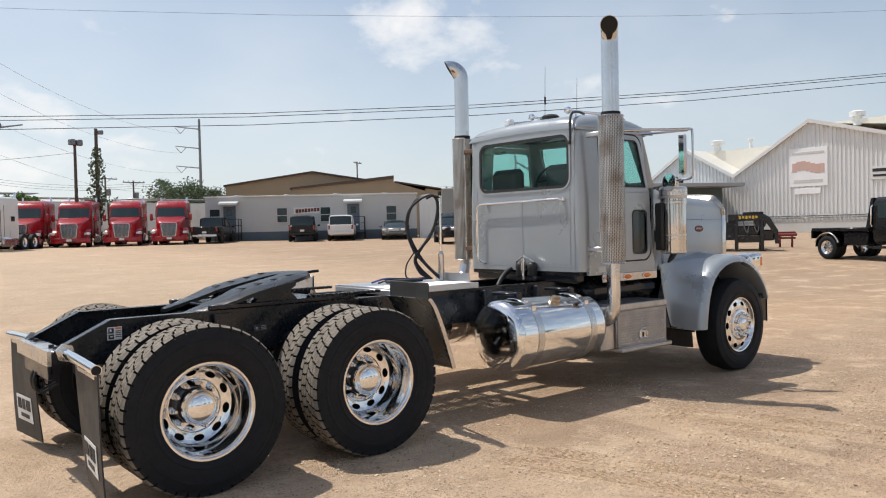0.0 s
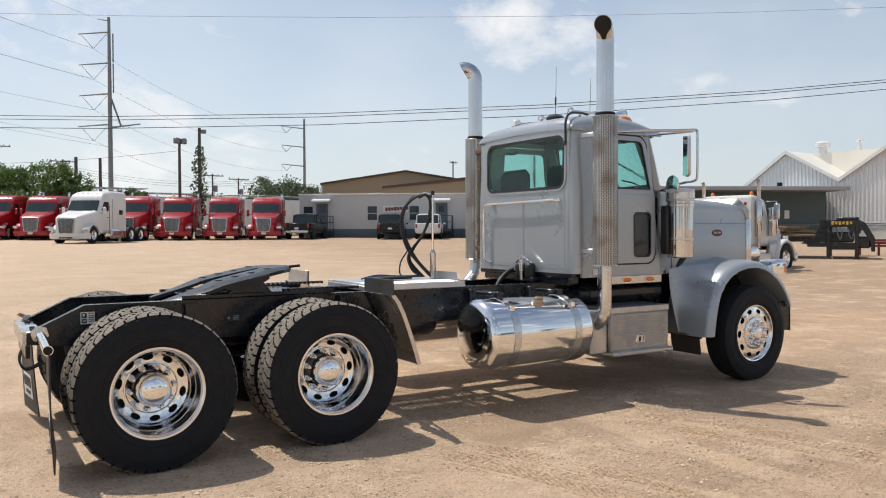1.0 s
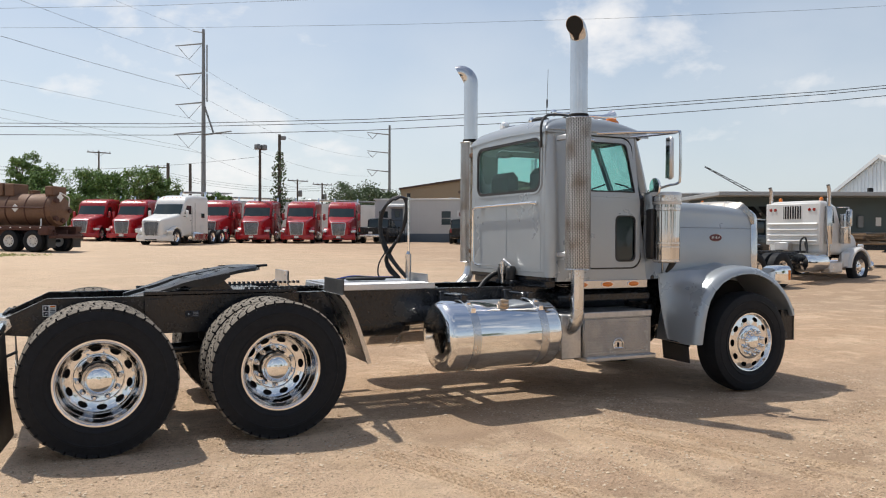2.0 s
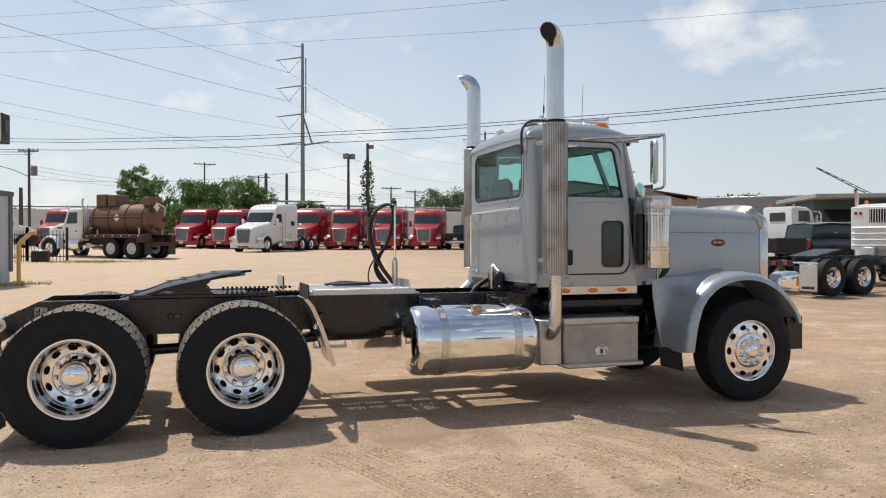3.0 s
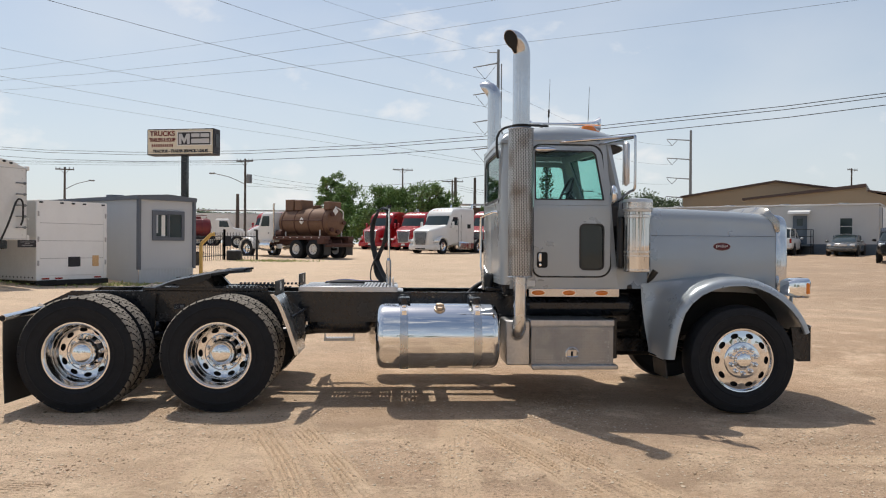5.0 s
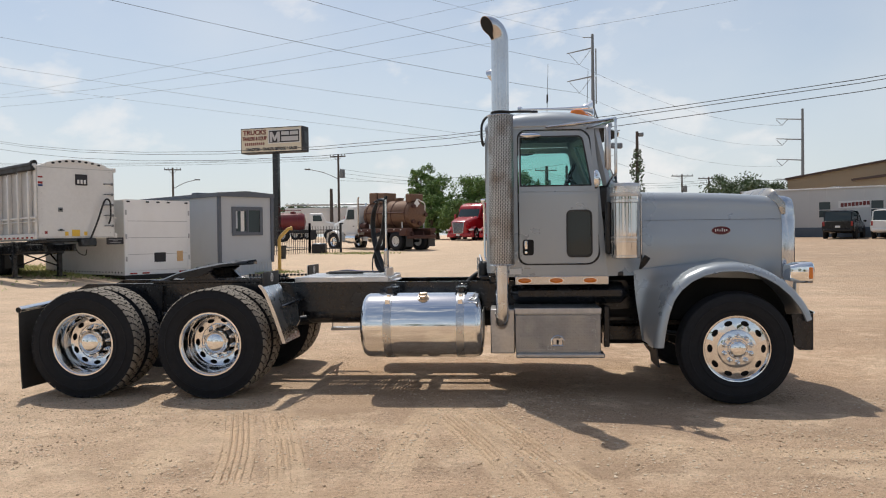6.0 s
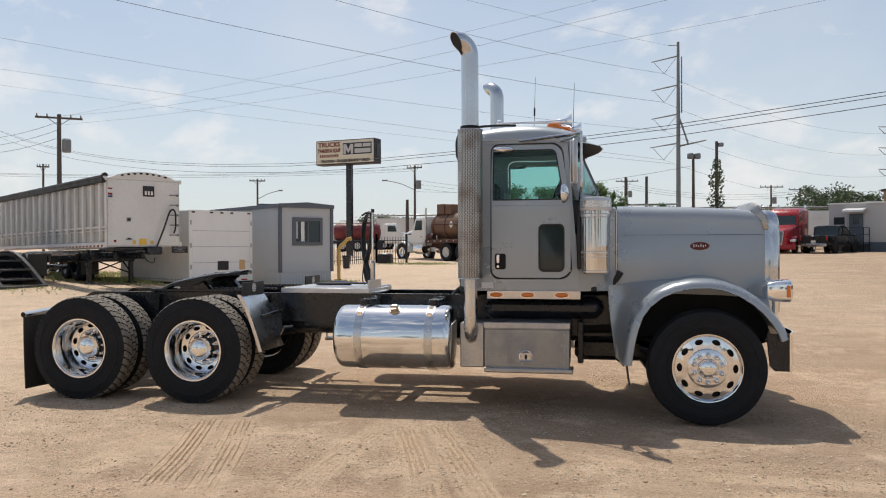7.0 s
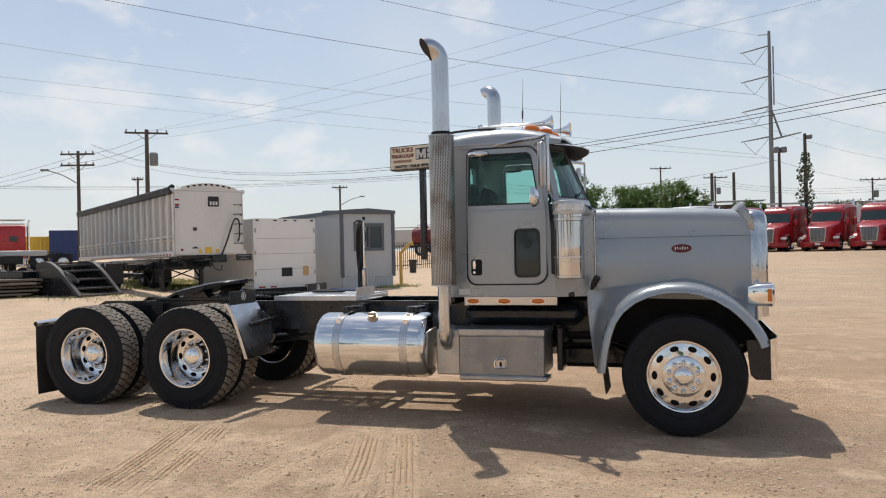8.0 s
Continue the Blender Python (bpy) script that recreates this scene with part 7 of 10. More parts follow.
def day_cab_back(label, paint, wheel_mesh=None, cab_height=2.75, nose=True, flap_plates=True, group="", rack=False, pipes=(-1, 1)):
    """A tractor unit without sleeper: rear axles round the origin, cab from x = 2.6."""
    t = thing("tractor_truck", label, "truck", group=group)
    wm = wheel_mesh or WHEEL_TRUCK
    rear_bogie(t, wm, (-0.66, 0.66))
    dx = 0.55 if rack else 0.0          # the racked cab is shorter at the back
    px = 3.12 + 0.55 * dx
    for s in (-1, 1):
        part("frame_rail", Geo().box((2.0, s * 0.43, 0.95), (6.8, 0.08, 0.27), 0.01), M_BLACK, t)
        part("mudflap", Geo().box((-1.42, s * 0.95, 0.50), (0.015, 0.60, 0.80), 0.004), M_FLAP, t)
        part("flap_hanger", Geo().tube([(-1.40, s * 0.45, 0.93), (-1.41, s * 1.22, 0.92)], 0.03, 8), M_CHROME, t)
        if flap_plates:
            part("flap_plate", Geo().box((-1.432, s * 0.95, 0.52 if rack else 0.24), (0.008, 0.56, 0.74 if rack else 0.14), 0.002), M_DULLALU if rack else M_LABELW, t)
            part("flap_marks", Geo().box((-1.438, s * 0.95, 0.24), (0.004, 0.40, 0.07), 0.001), M_INK, t)
        part("fuel_tank", Geo().lathe([(0.02, 2.0), (0.29, 2.02), (0.31, 2.08), (0.31, 3.2), (0.29, 3.26), (0.02, 3.28)], (0, s * 0.88, 0.72), "x", 22), M_TANK, t)
        part("step", Geo().box((3.75, s * 0.95, 0.55), (0.8, 0.3, 0.36), 0.03), M_DULLALU, t)
        if s not in pipes:
            continue
        part("exhaust_pipe", Geo().tube([(px, s * 1.02, 0.9), (px, s * 1.02, cab_height + 0.34), (px - 0.07, s * 1.02, cab_height + 0.48)], 0.06, 12), M_PIPE, t)
        part("pipe_mouth", Geo().tube([(px - 0.067, s * 1.02, cab_height + 0.475), (px - 0.072, s * 1.02, cab_height + 0.486)], 0.056, 12), M_DARK, t)
        part("heat_shield", Geo().lathe([(0.10, 1.3), (0.11, 1.32), (0.11, 2.5), (0.10, 2.52)], (px, s * 1.02, 0), "z", 16), M_CANISTER, t)
    part("fifth_wheel_plate", Geo().prism([(-0.5, 1.10), (0.65, 1.30), (0.65, 1.24), (-0.5, 1.04)], "y", -0.45, 0.45), M_GREASE, t)
    part("cross_member", Geo().box((-1.38, 0, 0.9), (0.05, 0.9, 0.18), 0.01), M_BLACK, t)
    for y in (-0.2, 0.2):
        part("tail_light", Geo().box((-1.42, y, 0.9), (0.03, 0.14, 0.1), 0.01), M_REDLENS, t)
    cb = part("cab", body([(2.62 + dx, 0.86, 1.05, cab_height - 0.1, 0.12), (2.67 + dx, 0.90, 1.0, cab_height - 0.02, 0.14), (3.2 + 0.4 * dx, 0.91, 0.95, cab_height, 0.16), (3.8, 0.90, 0.95, cab_height - 0.03, 0.18), (4.10, 0.89, 0.95, cab_height - 0.14, 0.16), (4.42, 0.88, 0.95, 1.92, 0.1)]), paint, t)
    part("rear_window", Geo().box((2.61 + dx, 0, 2.22), (0.03, 0.92, 0.44), 0.02), M_DARKGLASS, cb)
    for s in (-1, 1):
        part("side_window", Geo().prism([(3.05 + dx * 0.6, 1.98), (3.95, 1.98), (3.85, 2.52), (3.05 + dx * 0.6, 2.52)], "y", s * 0.89, s * 0.918), M_DARKGLASS, cb)
        part("mirror", Geo().box((4.1, s * 1.32, 2.15), (0.10, 0.18, 0.55), 0.03), M_STAINLESS, t)
        part("mirror_arm", Geo().tube([(4.0, s * 0.98, 2.5), (4.1, s * 1.3, 2.5), (4.1, s * 1.3, 1.85), (4.05, s * 0.99, 1.85)], 0.02, 6), M_CHROME, t)
        part("beacon", Geo().lathe([(0.06, 0), (0.06, 0.08), (0.03, 0.12), (0.001, 0.125)], (2.95 + dx, s * 0.72, cab_height), "z", 12), M_AMBER, t, "amber beacon")
    if rack:
        rk = part("rear_rack", Geo().box((2.50 + dx, 0, 1.95), (0.06, 1.9, 1.36), 0.03), paint, t, "white louvred rack behind the cab")
        for k, z in enumerate((1.45, 1.63, 1.82, 2.0)):
            for y, w in ((-0.62, 0.5), (0.62, 0.5), (0.0, 0.7)):
                part("louvre", Geo().prism([(2.47 + dx, z), (2.40 + dx, z - 0.05), (2.41 + dx, z - 0.065), (2.47 + dx, z - 0.03)], "y", y - w / 2, y + w / 2), paint, rk)
        part("barred_opening", Geo().box((2.465 + dx, 0, 2.33), (0.02, 0.62, 0.42), 0.01), M_DARK, rk)
        for k in range(7):
            part("bar", Geo().box((2.45 + dx, -0.26 + k * 0.087, 2.33), (0.02, 0.022, 0.42), 0.004), paint, rk)
        for y in (-0.76, -0.60, 0.60, 0.76):
            part("round_lamp", Geo().lathe([(0.055, 2.46 + dx), (0.05, 2.445 + dx), (0.001, 2.44 + dx)], (0, y, 2.42), "x", 14), M_REDLENS, rk, "round red lamp")
        part("tool_shelf", Geo().box((2.38 + dx, 0.25, 1.22), (0.24, 0.5, 0.26), 0.02), M_DULLALU, rk)
        part("coiled_hose", Geo().tube(smooth_path([(2.40 + dx, -0.5, 1.35), (2.30 + dx, -0.62, 1.0), (2.25 + dx, -0.45, 0.95), (2.32 + dx, -0.40, 1.4), (2.34 + dx, -0.55, 1.5), (2.28 + dx, -0.66, 1.1)], 6), 0.03, 6), M_HOSE, rk)
    part("windscreen", Geo().sheet([[(lerp(4.40, 4.12, q) + 0.03, y, lerp(1.96, cab_height - 0.2, q)) for y in (-0.86, 0, 0.86)] for q in (0, 1)], (0.02, 0, 0.01)), M_DARKGLASS, cb)
    if nose:
        part("hood", body([(4.38, 0.84, 1.0, 1.92, 0.2), (4.9, 0.80, 0.95, 1.82, 0.22), (5.6, 0.72, 0.9, 1.66, 0.25), (5.95, 0.58, 0.9, 1.5, 0.2), (6.03, 0.45, 0.95, 1.35, 0.15)]), paint, t)
        for s in (-1, 1):
            part("fender", Geo().rings([[(5.2 + r * math.cos(a), s * y, 0.52 + r * math.sin(a)) for a in (math.pi * (0.0 + 1.0 * k / 14) for k in range(15))] for y, r in ((0.7, 0.66), (1.1, 0.68), (1.17, 0.64), (1.16, 0.57), (0.7, 0.57))], False, False), paint, t)
            part("air_cleaner", Geo().lathe([(0.02, 1.30), (0.15, 1.32), (0.16, 1.36), (0.16, 2.24), (0.15, 2.28), (0.02, 2.30)], (4.40, s * 1.04, 0), "z", 20), M_STAINLESS, t, "round stainless air cleaner")
            part("hood_vent", Geo().box((5.0, s * 0.812, 1.55), (0.26, 0.03, 0.12), 0.01), M_DARK, t)
            part("skirt", Geo().box((4.5, s * 1.0, 0.78), (0.5, 0.12, 0.5), 0.05), paint, t)
            part("headlight", Geo().box((5.78, s * 0.82, 1.22), (0.3, 0.12, 0.16), 0.04), M_CLEAR, t)
        part("bumper", Geo().box((6.05, 0, 0.55), (0.2, 2.3, 0.34), 0.08), M_CHROME, t)
        put_wheels(t, wm, [(5.2, s * 1.02, 0.52) for s in (-1, 1)])
    return t


def tanker():
    """A straight truck with a rusty cylinder tank; rear end at x = 0, nose towards +x."""
    t = thing("tank_truck", "white cab truck carrying a rusty brown tank", "truck")
    tank = part("tank", Geo().lathe([(0.02, 0.12), (0.45, 0.16), (0.72, 0.26), (0.80, 0.42), (0.80, 3.85), (0.72, 4.0), (0.45, 4.1), (0.02, 4.14)], (0, 0, 2.02), "x", 32), M_RUST, t, "rusty brown cylinder tank")
    for x in (0.5, 1.6, 2.7, 3.7):
        part("tank_band", Geo().lathe([(0.80, x - 0.03), (0.825, x - 0.025), (0.825, x + 0.025), (0.80, x + 0.03)], (0, 0, 2.02), "x", 32), M_RUSTDARK, tank)
    part("manhole", Geo().lathe([(0.25, 2.75), (0.25, 2.92), (0.28, 2.93), (0.28, 2.97), (0.001, 3.0)], (1.7, 0, 0), "z", 18), M_RUST, tank)
    for x0, x1, z in ((2.45, 3.0, 3.30), (3.08, 3.75, 3.34), (0.28, 0.72, 3.16)):
        part("tank_box", Geo().box(((x0 + x1) / 2, 0, (z + 2.7) / 2), (x1 - x0, 1.0, z - 2.7), 0.04), M_RUST, tank)
    for s in (-1, 1):
        part("hand_pipe", Geo().tube([(0.5, s * 0.84, 2.1), (3.7, s * 0.84, 2.15)], 0.035, 8), M_RUSTDARK, tank)
        part("side_deck", Geo().box((2.0, s * 0.95, 1.14), (4.1, 0.45, 0.2), 0.02), M_RUSTDARK, t)
        sq = Geo().prism([(-0.2, 0.0), (0, -0.2), (0.2, 0.0), (0, 0.2)], "y", s * 0.80, s * 0.83)
        part("placard", sq, M_LABELW, tank, "white diamond placard", at=pose(2.1, 0, 2.1))
        lamps = Geo()
        for k in range(7):
            lamps.box((0.4 + k * 0.55, s * 1.178, 1.16), (0.09, 0.01, 0.05), 0.002)
        tagged(part("reflectors", lamps, M_LABELW, t), kind="stuff")
        part("frame_rail", Geo().box((3.35, s * 0.42, 0.92), (6.3, 0.09, 0.26), 0.01), M_RUSTDARK, t)
        part("mudflap", Geo().box((0.02, s * 0.88, 0.5), (0.02, 0.55, 0.6), 0.01), M_FLAP, t)
        part("exhaust_pipe", Geo().tube([(4.18, s * 0.98, 0.9), (4.18, s * 0.98, 3.0), (4.12, s * 0.98, 3.12)], 0.05, 10), M_PIPE, t)
        part("fuel_tank", Geo().lathe([(0.02, 4.3), (0.28, 4.32), (0.3, 4.4), (0.3, 5.1), (0.28, 5.18), (0.02, 5.2)], (0, s * 0.88, 0.7), "x", 18), M_TANK, t)
    plac = Geo().prism([(-0.22, 0.0), (0, -0.22), (0.22, 0.0), (0, 0.22)], "x", 0.08, 0.10)
    part("placard", plac, M_LABELW, tank, "white diamond placard", at=pose(0, 0.2, 2.62))
    rear_bogie(t, WHEEL_STEEL, (0.85, 2.17))
    # fittings on the dished rear end, pump and deck hardware
    part("end_pipe", Geo().tube(smooth_path([(0.22, -0.55, 2.2), (0.12, -0.45, 2.6), (0.15, -0.1, 2.78), (0.2, 0.1, 2.86)], 6), 0.03, 8), M_LABELW, tank)
    for y, z in ((0.42, 2.45), (-0.5, 2.0), (0.0, 1.5), (0.45, 1.6)):
        part("valve", Geo().lathe([(0.09, 0.24), (0.09, 0.10), (0.12, 0.10), (0.12, 0.05), (0.001, 0.04)], (0, y, z), "x", 14), M_RUSTDARK, tank)
    for s in (-1, 1):
        part("valve_stem", Geo().tube([(0.62, s * 0.86, 1.24), (0.62, s * 0.86, 1.58)], 0.04, 8), M_DULLALU, t)
        part("valve_stem", Geo().tube([(3.3, s * 0.86, 1.24), (3.3, s * 0.86, 1.50)], 0.04, 8), M_DULLALU, t)
        part("deck_drop", Geo().box((0.28, s * 0.98, 0.98), (0.55, 0.4, 0.34), 0.03), M_RUSTDARK, t)
        part("cab_step", Geo().box((4.75, s * 0.98, 0.92), (0.95, 0.3, 0.12), 0.02), M_DULLALU, t)
        part("hood_vent", Geo().box((5.85, s * 0.853, 1.60), (0.32, 0.03, 0.08), 0.01), M_DARK, t)
        part("door_handle", Geo().box((4.62, s * 0.965, 1.42), (0.12, 0.02, 0.06), 0.01), M_DARK, t)
    part("pump", Geo().lathe([(0.02, 3.55), (0.2, 3.58), (0.22, 3.7), (0.22, 4.0), (0.1, 4.05), (0.02, 4.06)], (0, 0.8, 1.4), "x", 16), M_RUSTDARK, t)
    part("tail_rack", Geo().tube([(-0.05, -0.9, 0.95), (-0.35, -0.9, 0.82), (-0.35, 0.9, 0.82), (-0.05, 0.9, 0.95)], 0.03, 8), M_RUSTDARK, t)
    cb = part("cab", body([(4.25, 0.92, 0.95, 2.5, 0.12), (4.32, 0.96, 0.9, 2.62, 0.15), (5.12, 0.96, 0.9, 2.62, 0.16), (5.24, 0.95, 0.9, 2.5, 0.14), (5.48, 0.94, 0.95, 1.92, 0.1)]), M_WHITE, t)
    for s in (-1, 1):
        part("side_window", Geo().prism([(4.55, 1.82), (5.28, 1.82), (5.10, 2.40), (4.55, 2.40)], "y", s * 0.95, s * 0.975), M_DARKGLASS, cb)
        part("fender", Geo().rings([[(6.3 + r * math.cos(a), s * y, 0.52 + r * math.sin(a)) for a in (math.pi * k / 14 for k in range(15))] for y, r in ((0.7, 0.66), (1.1, 0.68), (1.17, 0.64), (1.16, 0.57), (0.7, 0.57))], False, False), M_WHITE, t)
    part("windscreen", Geo().sheet([[(lerp(5.47, 5.24, q) + 0.03, y, lerp(1.95, 2.48, q)) for y in (-0.84, 0, 0.84)] for q in (0, 1)], (0.02, 0, 0.01)), M_DARKGLASS, cb)
    part("hood", body([(5.45, 0.88, 1.0, 1.92, 0.2), (6.1, 0.82, 0.95, 1.80, 0.2), (6.75, 0.72, 0.9, 1.62, 0.2), (6.85, 0.5, 0.95, 1.45, 0.1)]), M_WHITE, t)
    part("bumper", Geo().box((6.95, 0, 0.6), (0.2, 2.3, 0.3), 0.05), M_WHITE, t)
    part("tail_bar", Geo().box((-0.05, 0, 0.72), (0.12, 2.2, 0.14), 0.02), M_RUSTDARK, t)
    put_wheels(t, WHEEL_TRUCK, [(6.3, s * 1.02, 0.52) for s in (-1, 1)])
    return t


def yard_vehicles():
    back = 25.0                       # the row stands with noses this far off south
    nose = (-math.sin(radians(back)), -math.cos(radians(back)))
    rz = heading(*nose)
    first = sleeper_truck(M_RED, "glossy red highway truck with sleeper and chrome grille", 3.2, "red trucks in a row")
    spots = [(17.0, 47.6, 0), (14.1, 48.5, 0.4), (11.0, 49.3, 0), (8.1, 49.9, -0.3), (2.6, 53.6, 0.5), (-0.1, 55.0, 0), (5.3, 51.9, 0), (-10.1, 58.9, 6)]
    first.matrix_basis = on_ground(spots[0][0], spots[0][1], rz)
    for x, y, da in spots[1:]:
        copy_thing(first, on_ground(x, y, rz + da))
    w = sleeper_truck(M_WHITE, "white highway truck with tall sleeper, parked before red ones", 3.26)
    w.matrix_basis = on_ground(3.75, 43.9, heading(-math.sin(radians(37)), -math.cos(radians(37))))
    # parked at the office
    rz = heading(0.56, 0.83)
    p = car("black pickup truck with tailgate towards the yard", M_BLACKPAINT, "pickup")
    p.matrix_basis = on_ground(21.0, 49.3, heading(0.60, 0.80))
    s = car("black suv parked nose to the office", M_BLACKPAINT, "suv")
    s.matrix_basis = on_ground(26.6, 46.0, heading(0.53, 0.85))
    s = car("white suv parked nose to the office", M_WHITE, "suv")
    s.matrix_basis = on_ground(29.2, 44.7, heading(0.57, 0.82))
    c = car("dark grey sedan facing the yard", M_GREYCAR, "sedan")
    c.matrix_basis = on_ground(32.4, 42.3, heading(-0.62, -0.78))
    j = car("black boxy off-road car facing the yard", M_BLACKPAINT, "suv")
    j.matrix_basis = on_ground(28.6, 31.0, heading(-0.55, -0.83))
    c = car("dark sedan parked beside the chassis trucks", M_BLACKPAINT, "sedan")
    c.matrix_basis = on_ground(29.6, 27.4, heading(0.9, 0.3))
    d = car("dark green suv with red tail lights", M_NAVY, "suv")
    d.matrix_basis = on_ground(27.2, 18.5, heading(0.99, -0.10))
    u = thing("utility_trailer", "black low-sided utility trailer with a grey crate", "trailer")
    part("floor", Geo().box((0, 0, 0.70), (1.3, 1.7, 0.10), 0.01), M_BLACK, u)
    for y in (-0.83, 0.83):
        part("side_board", Geo().box((0, y, 1.0), (1.3, 0.05, 0.54), 0.01), M_BLACKPAINT, u)
    for x in (-0.63, 0.63):
        part("end_board", Geo().box((x, 0, 1.0), (0.05, 1.66, 0.54), 0.01), M_BLACKPAINT, u)
    part("crate", Geo().box((-0.15, -0.1, 1.02), (0.6, 0.9, 0.52), 0.02), M_GREYCAR, u)
    part("bumper_bar", Geo().box((-0.75, 0, 0.62), (0.10, 1.6, 0.14), 0.02), M_CHROME, u)
    part("axle", Geo().tube([(0, -0.8, 0.36), (0, 0.8, 0.36)], 0.05, 8), M_BLACK, u)
    part("spring", Geo().box((0, 0, 0.52), (0.7, 1.0, 0.30), 0.03), M_BLACK, u)
    put_wheels(u, WHEEL_CAR, [(0, s * 0.98, 0.34) for s in (-1, 1)])
    u.matrix_basis = on_ground(22.6, 17.4, heading(0.99, -0.10))
    # tractors to the east
    a = day_cab_back("white day cab tractor with chrome tanks and louvred rear rack", M_WHITE, cab_height=2.72, rack=True)
    a.matrix_basis = on_ground(17.7, 10.44, heading(0.988, 0.154))
    b = day_cab_back("black frame tractor with white wheels and mud flaps", M_WHITE, WHEEL_STEEL, pipes=())
    b.matrix_basis = on_ground(26.2, 24.0, heading(0.985, 0.17))
    # black flatbed pickup
    f = thing("flatbed_pickup", "black crew cab pickup with a steel flatbed", "pickup")
    part("flatbed", Geo().box((0.0, 0, 1.02), (2.3, 2.25, 0.12), 0.02), M_BLACKPAINT, f)
    part("head_board", Geo().prism([(0.98, 1.08), (1.12, 1.08), (1.28, 2.06), (1.18, 2.06)], "y", -1.0, 1.0), M_BLACK, f)
    part("tail_panel", Geo().box((-1.16, 0, 0.86), (0.06, 2.2, 0.30), 0.01), M_BLACKPAINT, f)
    cb = part("cab", body([(1.22, 0.96, 0.55, 1.98, 0.15), (1.32, 1.0, 0.5, 2.08, 0.18), (3.0, 1.0, 0.5, 2.05, 0.2), (3.6, 1.0, 0.5, 1.4, 0.15), (4.8, 0.95, 0.5, 1.32, 0.2), (5.0, 0.85, 0.55, 1.2, 0.15)]), M_BLACKPAINT, f)
    for s in (-1, 1):
        for x0, x1 in ((1.45, 2.15), (2.3, 3.0)):
            part("side_window", Geo().prism([(x0, 1.38), (x1, 1.38), (x1 - 0.12, 1.88), (x0, 1.88)], "y", s * 0.985, s * 1.008), M_DARKGLASS, cb)
        part("grab_bar", Geo().tube([(1.24, s * 1.03, 1.1), (1.22, s * 1.06, 1.2), (1.24, s * 1.06, 1.75), (1.27, s * 1.03, 1.82)], 0.025, 8), M_CHROME, cb)
        part("running_board", Geo().box((2.2, s * 1.05, 0.42), (2.2, 0.2, 0.08), 0.02), M_BLACK, f)
        part("side_box", Geo().box((0.6, s * 0.86, 0.70), (0.95, 0.36, 0.46), 0.03), M_BLACKPAINT, f)
        part("fender", Geo().rings([[(-0.5 + r * math.cos(a), s * y, 0.42 + r * math.sin(a)) for a in (math.pi * k / 12 for k in range(13))] for y, r in ((0.7, 0.49), (1.10, 0.50))], False, False), M_BLACKPAINT, f)
        part("fender_trim", Geo().tube([(-0.5 + 0.495 * math.cos(a), s * 1.11, 0.42 + 0.495 * math.sin(a)) for a in (math.pi * (0.1 + 0.8 * k / 12) for k in range(13))], 0.025, 6), M_CHROME, f)
    part("chassis", Geo().box((0.3, 0, 0.74), (2.9, 1.0, 0.40), 0.03), M_BLACK, f)
    put_wheels(f, WHEEL_PICKUP, [(x, s * y, 0.40) for x, y in ((-0.5, 1.0), (-0.5, 0.72), (4.0, 0.95)) for s in (-1, 1)])
    f.matrix_basis = on_ground(26.07, 5.76, heading(-0.30, -0.954))
    # brown tank truck by the fence
    t = tanker()
    t.matrix_basis = on_ground(-1.02, 34.65, heading(-0.78, 0.62))
    # red tank far behind the fence
    r = thing("tank_truck", "dark red tank truck with a white cab beyond the fence", "truck")
    tank = part("tank", Geo().lathe([(0.02, -2.0), (0.62, -1.9), (0.76, -1.7), (0.76, 1.9), (0.62, 2.1), (0.02, 2.2)], (0, 0, 1.72), "x", 24), M_TANKRED, r)
    for x in (-1.3, 0.0, 1.3):
        part("tank_band", Geo().lathe([(0.76, x - 0.03), (0.785, x - 0.02), (0.785, x + 0.02), (0.76, x + 0.03)], (0, 0, 1.72), "x", 24), M_TANKRED, tank)
    for x in (-0.9, 0.9):
        part("manhole", Geo().lathe([(0.24, 2.42), (0.24, 2.62), (0.001, 2.66)], (x, 0, 0), "z", 14), M_TANKRED, tank)
    part("hand_rail", Geo().tube([(-1.6, 0.3, 2.45), (-1.6, 0.3, 2.72), (1.6, 0.3, 2.72), (1.6, 0.3, 2.45)], 0.03, 6), M_TANKRED, tank)
    part("frame", Geo().box((-1.2, 0, 0.85), (7.0, 0.9, 0.26), 0.03), M_BLACK, r)
    cab = part("cab", body([(-2.35, 0.95, 0.75, 2.35, 0.12), (-2.45, 1.0, 0.7, 2.45, 0.15), (-3.4, 1.0, 0.7, 2.45, 0.16), (-3.75, 0.98, 0.75, 1.75, 0.12)]), M_WHITE, r)
    for s in (-1, 1):
        part("side_window", Geo().prism([(-2.65, 1.75), (-3.45, 1.75), (-3.3, 2.25), (-2.65, 2.25)], "y", s * 0.985, s * 1.012), M_DARKGLASS, cab)
    part("hood", body([(-3.7, 0.9, 0.8, 1.75, 0.15), (-4.5, 0.8, 0.8, 1.6, 0.18), (-4.75, 0.7, 0.85, 1.4, 0.12)]), M_WHITE, r)
    put_wheels(r, WHEEL_STEEL, [(x, s * 0.95, 0.52) for x in (1.3, 0.0, -4.1) for s in (-1, 1)])
    r.matrix_basis = on_ground(-15.6, 58.0, heading(-0.98, -0.2))


yard_vehicles()

